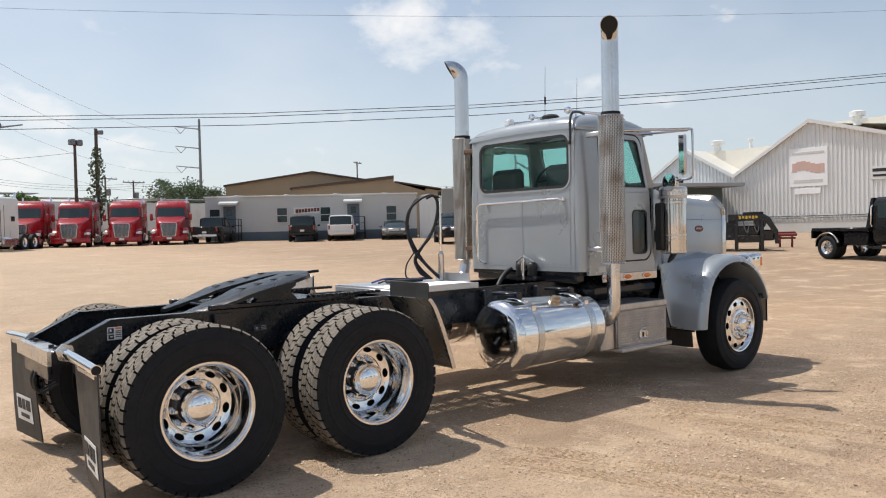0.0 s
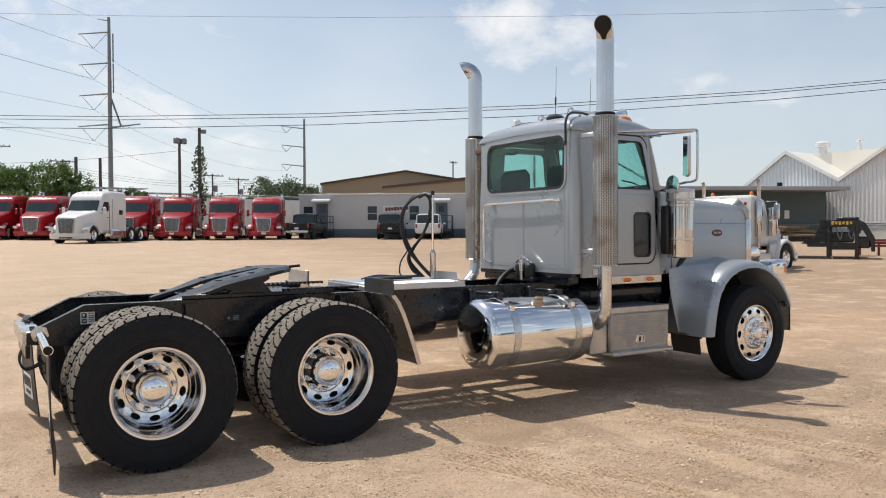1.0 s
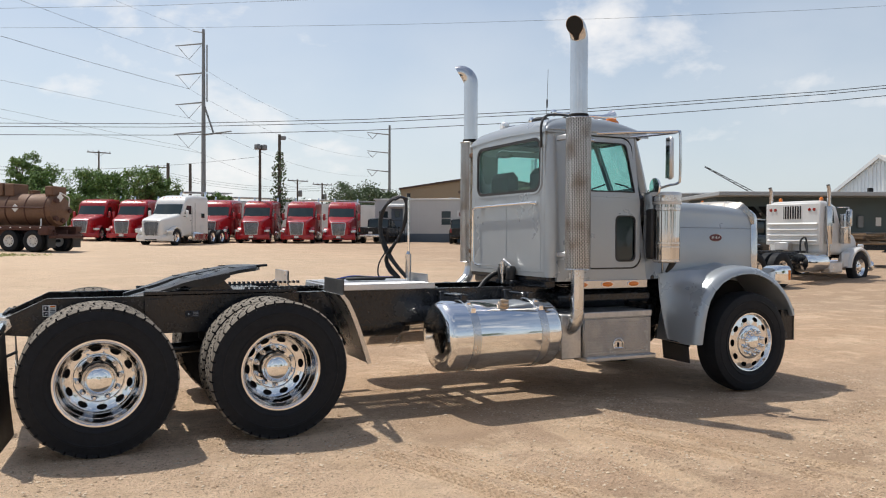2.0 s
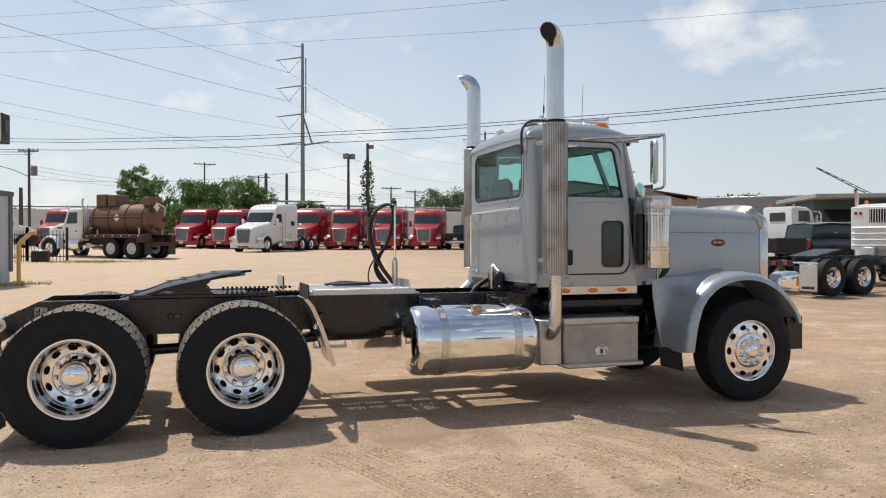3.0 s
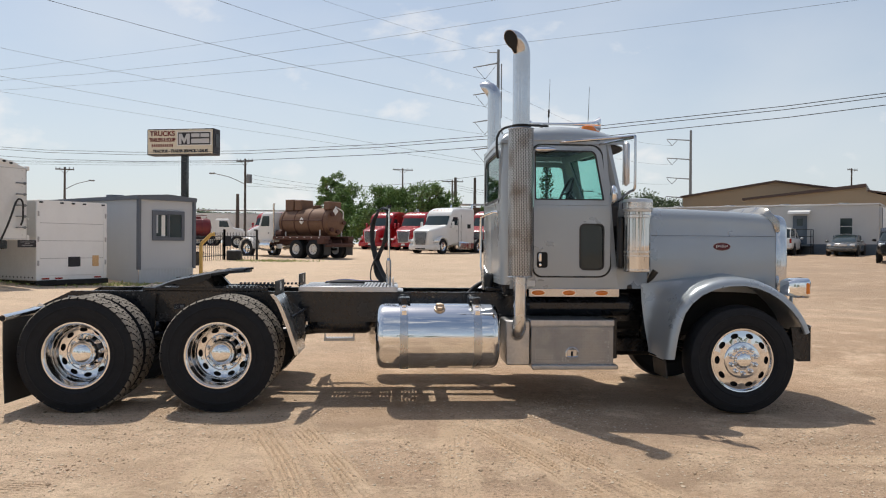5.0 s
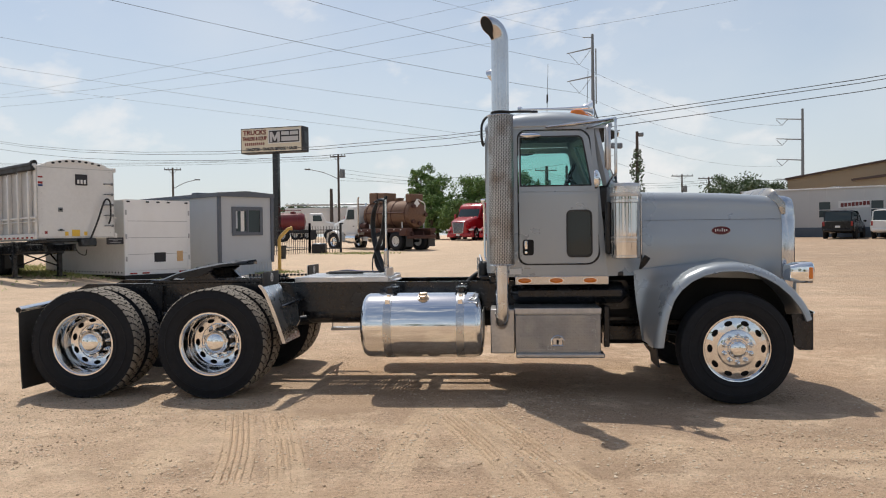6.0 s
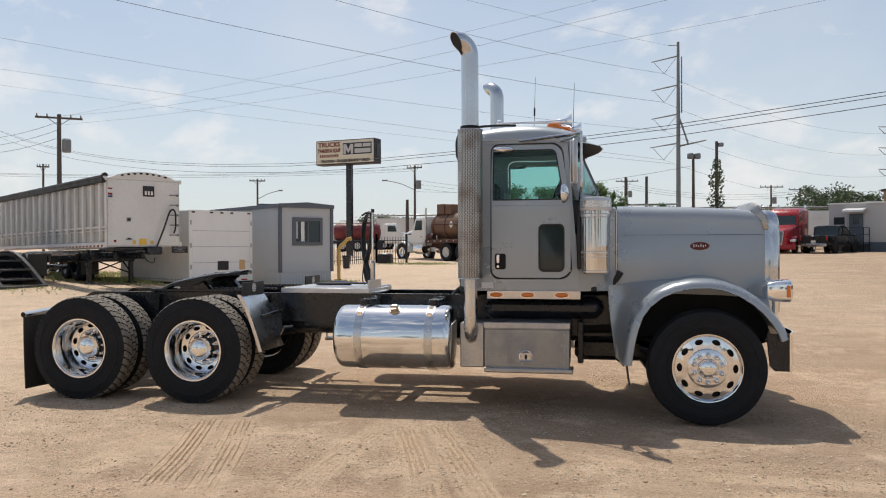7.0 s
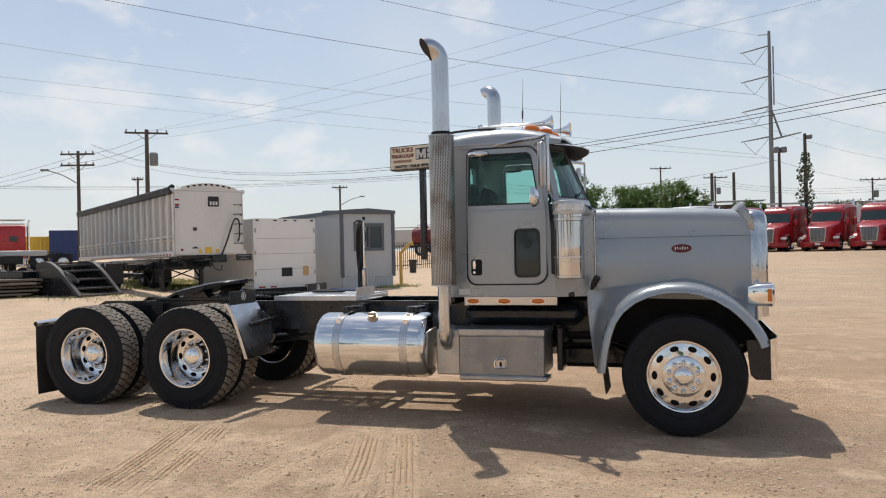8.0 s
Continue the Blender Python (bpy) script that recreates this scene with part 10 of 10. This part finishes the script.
def loading_ramp():
    """Detached trailer neck with two curved runners and cross bars."""
    t = thing("trailer_ramp", "black curved steel ramp section with cross bars", "ramp")
    t.matrix_basis = pose(-12.9, 13.1, ground_z(-13.7, 13.1) - 0.07, 0, 0, heading(-0.985, 0.17))
    arc = [(0.0, 0.06), (0.30, 0.32), (0.62, 0.62), (0.98, 0.91), (1.32, 1.11), (1.65, 1.18), (2.1, 1.12)]
    for y in (-0.80, 0.80):
        g = Geo()
        ring = [[(x, y + dy, z + dz) for dy, dz in ((-0.07, -0.10), (0.07, -0.10), (0.07, 0.07), (-0.07, 0.07))] for x, z in arc]
        g.rings(ring, True, True)
        part("runner", g, M_RAMP, t, "curved worn steel runner")
        part("side_plate", Geo().prism([(0.25, 0.10)] + [(x + 0.05, z - 0.08) for x, z in arc[1:]] + [(2.1, 0.05), (1.2, 0.05)], "y", y - 0.03, y + 0.03), M_BLACK, t)
    for x, z in arc[:6]:
        part("cross_bar", Geo().box((x, 0, z), (0.12, 1.5, 0.06), 0.01), M_RAMP, t)
    for x, z in zip((0.15, 0.46, 0.8, 1.15, 1.5), (0.14, 0.42, 0.71, 0.96, 1.10)):
        part("back_bar", Geo().box((x, 0.2, z - 0.06), (0.06, 1.3, 0.05), 0.01), M_BLACK, t)
    part("front_beam", Geo().box((0.02, 0, 0.07), (0.16, 1.75, 0.14), 0.02), M_RAMP, t)
    part("back_plate", Geo().box((2.05, 0, 0.58), (0.05, 1.5, 1.0), 0.01), M_BLACK, t)
    part("bed", Geo().box((4.4, 0, 0.80), (4.0, 2.3, 0.24), 0.02), M_BLACK, t)
    part("hose", Geo().tube(smooth_path([(0.9, 0.7, 0.92), (0.65, 0.75, 0.82), (0.4, 0.66, 0.55), (0.5, 0.5, 0.60), (0.95, 0.55, 0.90)], 6), 0.03, 6), M_HOSE, t)
    put_wheels(t, WHEEL_DARK, [(x, s * 0.95, 0.52) for x in (4.0, 5.3) for s in (-1, 1)])
    # pile of planks and a flatbed farther off
    pl = thing("plank_pile", "pile of weathered planks on the ground", "lumber")
    pl.matrix_basis = pose(-16.9, 11.6, ground_z(-16.9, 11.6), 0, 0, 48)
    rnd = random.Random(3)
    for k in range(30):
        lay = k // 6
        part("plank", Geo().box((rnd.uniform(-0.25, 0.25), -0.95 + (k % 6) * 0.37 + rnd.uniform(-0.03, 0.03), 0.10 + lay * 0.115), (rnd.uniform(3.4, 4.3), 0.33, 0.07), 0.01, Matrix.Rotation(radians(rnd.uniform(-4.0, 4.0)), 4, "Z")), M_LUMBERGREY, pl)
    for x in (-1.4, 0.0, 1.4):
        part("bearer", Geo().box((x, 0, 0.03), (0.12, 2.2, 0.08), 0.01), M_LUMBER, pl)
    fb = thing("flatbed_trailer", "low flatbed trailer deck on dark axles", "trailer")
    fb.matrix_basis = pose(-22.0, 17.2, ground_z(-22.0, 17.2), 0, 0, 145)
    part("deck", Geo().box((0, 0, 1.3), (9.0, 2.5, 0.2), 0.02), M_TRAILER, fb)
    part("beam", Geo().box((0, 0, 1.05), (8.6, 0.9, 0.34), 0.02), M_BLACK, fb)
    put_wheels(fb, WHEEL_STEEL, [(x, s * 1.0, 0.52) for x in (2.0, 3.3, -3.0) for s in (-1, 1)])
    part("landing_leg", Geo().box((-4.0, -0.8, 0.52), (0.3, 0.2, 1.04), 0.01), M_BLACK, fb)
    part("landing_leg", Geo().box((-4.0, 0.8, 0.52), (0.3, 0.2, 1.04), 0.01), M_BLACK, fb)
    r = sleeper_truck(M_RED, "red sleeper truck beyond the flatbed trailer", 2.8)
    r.matrix_basis = on_ground(-36.4, 26.2, heading(-0.69, -0.726))
    for x, y, L, h, m, lab in ((-41.6, 43.05, 3.4, 2.45, M_BLUE, "blue steel container beyond the dump trailer"), (-45.0, 42.5, 2.8, 2.0, M_YELLOWLAB, "yellow box truck body far off")):
        b = thing("container", lab, "container")
        b.matrix_basis = on_ground(x, y, heading(0.8, 0.6))
        g = Geo()
        g.box((0, 0, h / 2 + 0.25), (L, 2.4, h), 0.03)
        part("box", g, m, b)
        for k in range(int(L / 0.3)):
            part("rib", Geo().box((-L / 2 + 0.2 + k * 0.3, -1.22, h / 2 + 0.25), (0.12, 0.05, h - 0.3), 0.01), m, b)
        for sx in (-1, 1):
            part("skid", Geo().box((sx * (L / 2 - 0.4), 0, 0.12), (0.3, 2.2, 0.26), 0.01), M_BLACK, b)


def gooseneck():
    t = thing("gooseneck_trailer", "black gooseneck trailer with yellow lettering bar", "trailer")
    t.matrix_basis = on_ground(27.75, 11.8, heading(0.50, -0.866))
    part("head_beam", Geo().prism([(-0.05, 1.28), (1.25, 1.28), (1.45, 1.18), (1.75, 0.70), (1.78, 0.30), (1.92, 0.30), (1.90, 0.85), (1.58, 1.42), (1.35, 1.55), (-0.05, 1.55)], "y", -0.10, 0.12), M_BLACK, t)
    part("name_bar", Geo().box((0.75, -0.112, 1.42), (0.9, 0.02, 0.14), 0.005), M_BLACK, t)
    marks = Geo()
    for k in range(6):
        marks.box((0.42 + k * 0.13, -0.125, 1.42 + 0.01 * (k % 2)), (0.085, 0.008, 0.13 - 0.03 * (k % 2)), 0.004)
    part("name_marks", marks, M_YELLOWLAB, t)
    part("tool_tray", Geo().box((0.95, 0.5, 1.60), (0.8, 0.8, 0.10), 0.02), M_BLACK, t)
    for y in (0.15, 1.75):
        part("neck", Geo().prism([(1.3, 1.30), (1.3, 1.52), (0.1, 1.50), (-0.25, 0.95), (-4.6, 0.90), (-4.6, 0.66), (-0.1, 0.68), (0.3, 1.25)], "y", y, y + 0.14), M_BLACK, t)
    for x, y in ((0.28, 0.0), (1.28, 0.0), (0.28, 1.9), (1.28, 1.9)):
        part("jack", Geo().box((x, y, 0.66), (0.15, 0.15, 1.30), 0.02), M_BLACK, t)
        part("jack_foot", Geo().box((x, y, 0.02), (0.26, 0.26, 0.05), 0.01), M_BLACK, t)
    part("brace", Geo().box((0.45, 0.02, 0.56), (1.9, 0.10, 0.18), 0.01), M_BLACK, t)
    part("gusset", Geo().prism([(-0.75, 0.60), (0.26, 0.50), (0.26, 1.28)], "y", 0.03, 0.09), M_BLACK, t)
    part("tool_box", Geo().box((1.52, 0.35, 0.66), (0.48, 0.6, 0.46), 0.05), M_BLACK, t)
    part("gear_box", Geo().box((0.75, 0.9, 0.86), (0.85, 1.3, 0.42), 0.04), M_BLACK, t)
    part("lower_frame", Geo().box((0.78, 0.95, 0.44), (1.1, 1.9, 0.16), 0.02), M_BLACK, t)
    for x in (0.55, 0.95):
        part("chain", Geo().tube(smooth_path([(x, -0.02, 1.28), (x + 0.06, -0.05, 0.95), (x + 0.16, -0.04, 0.80), (x + 0.22, -0.02, 1.1)], 5), 0.022, 6), M_GALV, t)
    part("neck_plate", Geo().prism([(1.05, 1.0), (1.4, 1.0), (1.5, 1.3), (0.95, 1.3)], "y", -0.04, 0.06), M_BLACK, t)
    part("deck", Geo().box((-2.4, 1.0, 0.93), (4.4, 2.2, 0.08), 0.02), M_LUMBER, t, "worn timber deck")
    put_wheels(t, WHEEL_CAR, [(x, y, 0.34) for x in (-3.1, -3.95) for y in (-0.05, 2.05)])
    d = thing("drag_frame", "dull red steel implement frame on the ground", "implement")
    d.matrix_basis = on_ground(31.0, 11.6, heading(0.50, -0.866))
    for z in (0.42, 0.66):
        part("rail", Geo().box((0.2, 0, z), (1.5, 0.09, 0.09), 0.02), M_RUSTRED, d)
    for x in (-0.4, 0.3, 0.8):
        part("upright", Geo().box((x, 0.02, 0.36), (0.09, 0.12, 0.70), 0.02), M_RUSTRED, d)
    part("shaft", Geo().tube([(-0.6, -0.1, 0.55), (1.0, -0.1, 0.57)], 0.07, 10), M_RUSTRED, d)
    lp = thing("lumber_stack", "untidy stack of loose boards on a trailer deck", "lumber")
    lp.matrix_basis = t.matrix_basis @ pose(-2.1, 1.0, 0.975)
    rnd = random.Random(11)
    for k in range(26):
        part("plank", Geo().box((rnd.uniform(-0.25, 0.25), -0.9 + (k % 7) * 0.30, 0.035 + (k // 7) * 0.085), (rnd.uniform(1.4, 3.4), rnd.uniform(0.10, 0.24), rnd.uniform(0.04, 0.08)), 0.008, Matrix.Rotation(radians(rnd.uniform(-13, 13)), 4, "Z") @ Matrix.Rotation(radians(rnd.uniform(-3, 3)), 4, "Y")), M_LUMBER, lp)


def lines():
    # tall transmission pole with davit arms
    x, y = 18.3, 119.7
    z0 = ground_z(x, y)
    t = thing("transmission_pole", "tall grey steel transmission pole with side arms", "pole")
    part("shaft", Geo().tube([(x, y, z0), (x, y, 18), (x, y, 33.9)], [0.40, 0.32, 0.21], 12), M_GALV, t)
    ux, uy = -0.90, 0.43
    tips = []
    for z, L in ((31.7, 4.4), (27.1, 4.4), (22.5, 4.4), (17.9, 4.6)):
        tip = (x + ux * L, y + uy * L, z - 0.4)
        part("arm", Geo().tube([(x, y, z), tip], [0.13, 0.08], 8), M_GALV, t)
        mid = (x + ux * L * 0.52, y + uy * L * 0.52, z - 2.5)
        for end in ((x + ux * L * 0.9, y + uy * L * 0.9, z - 0.55), (x + ux * 0.35, y + uy * 0.35, z - 0.3)):
            part("insulator", Geo().tube([end, mid], 0.035, 6), M_GALV, t)
        tips.append(mid)
    part("arm", Geo().tube([(x, y, 17.4), (x - ux * 4.4, y - uy * 4.4, 18.0)], [0.16, 0.1], 8), M_GALV, t)
    part("stay", Geo().tube([(x, y, 22.4), (x - ux * 1.6, y - uy * 1.6, 17.6)], 0.14, 6), M_GALV, t)
    for za, zb in ((31.5, 27.2), (27.0, 22.6)):
        part("stay", Geo().tube([(x - ux * 0.55, y - uy * 0.55, za), (x - ux * 0.55, y - uy * 0.55, zb)], 0.10, 6), M_GALV, t)
    part("arm", Geo().tube([(x, y, 33.4), (x + ux * 1.6, y + uy * 1.6, 33.6)], 0.08, 6), M_GALV, t)
    x2, y2 = 71.9, 175.5
    t2 = thing("transmission_pole", "distant grey steel transmission pole", "pole")
    part("shaft", Geo().tube([(x2, y2, 1.0), (x2, y2, 29.5)], [0.42, 0.26], 10), M_GALV, t2)
    ends = []
    for z in (27.3, 22.7, 18.0, 13.4):
        tip = (x2 - 5.2, y2 + 2.0, z + 0.3)
        part("arm", Geo().tube([(x2, y2, z - 0.2), tip], [0.15, 0.09], 6), M_GALV, t2)
        ends.append((x2 - 4.0, y2 + 1.6, z - 1.3))
        for q in (0.55, 0.98):
            part("insulator", Geo().tube([(x2 - 5.2 * q, y2 + 2.0 * q, z), ends[-1]], 0.07, 5), M_GALV, t2)
    for k, (a, b) in enumerate(zip(tips, ends)):
        wire(a, b, 2.5, 0.017)
        end, sag = (((-100.8, -29.0, 42.3), 6.1), ((-115.8, -15.9, 38.2), 4.5), ((-160.6, 50.9, 49.0), 4.5), ((-166.2, 67.2, 40.9), 0.9))[k]
        wire(a, end, sag, (0.022, 0.026, 0.018, 0.018)[k])
    wire((x, y, 14.5), (-170.0, 145.1, 45.9), 1.1, 0.017)
    wire((x + ux * 1.6, y + uy * 1.6, 33.6), (x - 110, y - 140, 35), 3.0, 0.014)
    # distribution poles
    turn = heading(0.72, -0.69) + 90
    utility_pole(-12.8, 68.3, 9.85, "weathered timber utility pole with transformer and lamp arm", 0.85, turn - 60, True, -3.2)
    utility_pole(-28.2, 35.1, 10.05, "weathered timber utility pole with cross arm and floodlight", 1.35, 35, True, None, 0.17)
    utility_pole(-35.9, 37.4, 9.35, "timber utility pole with two cross arms", 1.2, 20, False, -2.2, 0.15, 2)
    utility_pole(-33.0, 75.5, 9.5, "thin timber utility pole", 0.9, 20, False, 2.4)
    utility_pole(9.4, 98.0, 10.5, "far utility pole with cross arm", 1.5, 10, True)
    utility_pole(2.6, 100.0, 12.2, "far utility pole with lamps", 1.4, 10)
    utility_pole(27.5, 98.0, 9.4, "far utility pole with transformer", 1.5, 10, True)
    utility_pole(31.0, 98.0, 9.0, "far utility pole with cross arm", 1.5, 10, True)
    utility_pole(67.0, 100.0, 13.0, "far thin pole behind the halls", 1.0, 20)
    utility_pole(8.4, 77.5, 9.05, "bare dark timber post", 0, r=0.22)
    utility_pole(10.5, 76.8, 9.0, "bare dark timber post with small lamp", 0, r=0.2)
    utility_pole(-13.0, 65.8, 6.25, "bare dark timber post", 0, r=0.2)
    utility_pole(-42.5, 52.0, 9.0, "slim dark utility pole behind the dump trailer", 0.5, 30, r=0.12)
    utility_pole(12.2, 51.9, 8.45, "dark yard light post with floodlight head", 0, 20, flood=True, r=0.13)
    v = utility_pole(14.15, 53.8, 9.6, "timber post overgrown with ivy", 0, r=0.16)
    ivy = Geo()
    rnd = random.Random(5)
    for k in range(760):
        z = rnd.uniform(1.5, 7.2)
        rr = 0.22 + 0.75 * math.exp(-((z - 4.6) / 2.1) ** 2) * (0.6 + 0.6 * noise.noise((z * 0.9, 3, 1)))
        a = rnd.uniform(0, 6.28)
        p = Vector((rr * math.sqrt(rnd.random()) * math.cos(a), rr * math.sqrt(rnd.random()) * math.sin(a), z - ground_z(14.15, 53.8) + 1.0))
        n = Vector((rnd.gauss(0, 1), rnd.gauss(0, 1), rnd.gauss(0, 1))).normalized()
        u = n.orthogonal().normalized()
        w = n.cross(u)
        s = rnd.uniform(0.07, 0.17)
        ivy.add([p - u * s, p + w * s * 0.6, p + u * s, p - w * s * 0.6], [(0, 1, 2, 3)])
    part("ivy", ivy, M_LEAFDULL, v, "loose ivy on the post", flat=True)
    part("flood_lamp", Geo().box((0.3, 0, 8.2), (0.4, 0.3, 0.3), 0.05), M_GALV, v)
    # three street lines from the east to the timber pole, then on westwards
    for k, (dz, dy) in enumerate(((0.06, 0.0), (0.0, 0.2), (-0.22, -0.1))):
        wire((58, -21 + dy, 13.80 + 0.3 * dz), (-44.3, 48.2 + dy, 11.55 + 2.0 * dz), 7.8, 0.0095)
        wire((-12.8, 68.2 + dy, 9.5 + dz), (-75.0, 52 + 3 * dy, 10.0 + dz), 1.0, 0.012)
    # three lines from the pole behind the dump trailer, eastwards over the yard
    for a, b, sag in (((-29.0, 35.6, 9.95), (100.9, -16.6, 26.1), 4.0), ((-28.2, 35.1, 9.95), (89.9, -40.1, 22.8), 6.7), ((-27.4, 34.6, 9.3), (96.0, -24.0, 20.5), 4.6)):
        wire(a, b, sag, 0.0045)
    for k in range(3):
        wire((-28.2, 35.1, 9.6 - 0.5 * k), (-35.9, 37.4, 9.0 - 0.5 * k), 0.2, 0.012)
        wire((-35.9, 37.4, 9.0 - 0.4 * k), (-90, 60, 9.3 - 0.4 * k), 0.8, 0.012)
        wire((-12.8, 68.2, 8.4 - 0.4 * k), (9.4, 98.0, 9.6 - 0.3 * k), 0.9, 0.012)
        wire((9.4, 98.0, 9.9 - 0.3 * k), (31.0, 98.0, 8.6 - 0.3 * k), 0.9, 0.014)
        wire((31.0, 98.0, 8.6 - 0.3 * k), (90, 96, 9.5 - 0.3 * k), 0.8, 0.014)
    wire((12.2, 51.9, 7.6), (-12.8, 68.2, 7.2), 0.7, 0.012)
    # crane jib far off
    c = thing("crane", "thin dark lattice crane boom far off", "crane")
    a, b = Vector((145, 143, 19.6)), Vector((163, 134, 8.5))
    for off in ((0.25, 0.25, 0), (-0.25, -0.25, 0.0), (0, 0, 0.5)):
        part("chord", Geo().tube([a + Vector(off) * 0.5, b + Vector(off) * 2], 0.085, 5), M_INK, c)
    for k in range(12):
        p, q = a.lerp(b, k / 12), a.lerp(b, (k + 1) / 12)
        part("lacing", Geo().tube([p + Vector((0.3, 0.3, 0)) * (0.5 + k / 8), q + Vector((0, 0, 0.5)) * (0.5 + k / 8)], 0.06, 4), M_INK, c)
    part("mast", Geo().box((165, 133, 4.5), (3, 3, 9), 0.1), M_INK, c)


def greenery():
    for k, (x, y, h, sp, m) in enumerate(((-4.3, 65.5, 7.3, 1.5, M_LEAF), (-2.6, 64.5, 6.2, 1.6, M_LEAF), (0.0, 63.5, 5.9, 2.0, M_LEAF), (2.0, 62.0, 5.5, 1.8, M_LEAF), (4.4, 60.5, 6.0, 2.0, M_LEAF), (6.6, 61.5, 5.2, 1.7, M_LEAF), (-3.2, 62.5, 4.0, 2.0, M_LEAF), (-0.4, 61.0, 3.6, 2.0, M_LEAF), (2.8, 59.8, 3.6, 1.8, M_LEAF),
                                          (26.8, 70.5, 6.2, 3.6, M_LEAFDULL), (30.0, 74.0, 5.4, 3.2, M_LEAFDULL), (22.5, 82.0, 4.6, 2.8, M_LEAFDULL), (11.3, 63.0, 4.2, 1.4, M_LEAF))):
        tree(x, y, h, sp, 20 + k, m, "broad green tree behind parked trucks" if m is M_LEAF else "dull green tree beyond the yard", 84 if m is M_LEAF else 64, 0.22 if m is M_LEAF else 0.28)
    for k, (x, y, h, sp) in enumerate(((-24, 95, 4.6, 3.4), (-19, 96, 4.2, 3.0), (-42, 92, 4.0, 3.4), (60, 66, 5.6, 3.5))):
        tree(x, y, h, sp, 50 + k, M_LEAFDULL, "low hazy tree far off", 40, 0.42)
    # distant low sheds and trailers that close the view
    for x, y, rz, L, h, m, lab in ((13.5, 66.0, 5, 9.0, 2.9, M_TRAILER, "white box trailer behind the red trucks"), (8.5, 64.5, 3, 7.5, 3.2, M_RUST, "brown box trailer behind the red trucks"), (-12.0, 72.0, 0, 14.0, 2.7, M_TRAILER, "pale box trailer beyond the fence"),
                                   (22.5, 63.0, 10, 8.0, 2.7, M_TRAILER, "pale trailer beside the office"), (-40.0, 80.0, 8, 22.0, 2.8, M_TRAILER, "long pale trailer far off"), (-75, 55, 40, 22, 3.2, M_TRAILER, "long pale shed far to the west"),
                                   (-20, 88, 0, 30, 2.4, M_OFFICE, "low pale depot wall far off"), (-55, 40, 50, 16, 2.9, M_TRAILER, "pale trailer beyond the containers")):
        box_behind(x, y, rz, L, h, m, lab)
    # unseen trees and pale boxes, added behind the camera's way for the bright metal to mirror
    for k, (x, y, h, sp) in enumerate(((-34, -58, 7.5, 4.0), (-27, -61, 6.5, 3.8), (-6, -64, 8.0, 4.4), (3, -60, 6.0, 3.6), (24, -57, 7.0, 4.0), (31, -61, 8.5, 4.4), (44, -50, 6.5, 3.8), (-48, -40, 7.0, 4.0))):
        tree(x, y, h, sp, 70 + k, M_LEAFDULL, "broad tree added unseen behind the camera for reflections", 44, 0.42)
    for x, y, rz, L, h, m, lab in ((-16, -52, 4, 15, 3.0, M_TRAILER, "pale box added unseen behind the camera for reflections"), (13, -54, -3, 16, 3.4, M_OFFICE, "long pale box added unseen behind the camera for reflections"), (38, -34, -38, 14, 3.0, M_TRAILER, "pale box added unseen to the south-east for reflections")):
        box_behind(x, y, rz, L, h, m, lab)


office()
tan_hall()
shed()
dump_trailer()
dolly(on_ground(-13.9, 16.0, heading(-0.787, 0.617)))
cargo_trailer()
site_hut()
yard_posts()
pylon_sign()
loading_ramp()
gooseneck()
lines()
greenery()
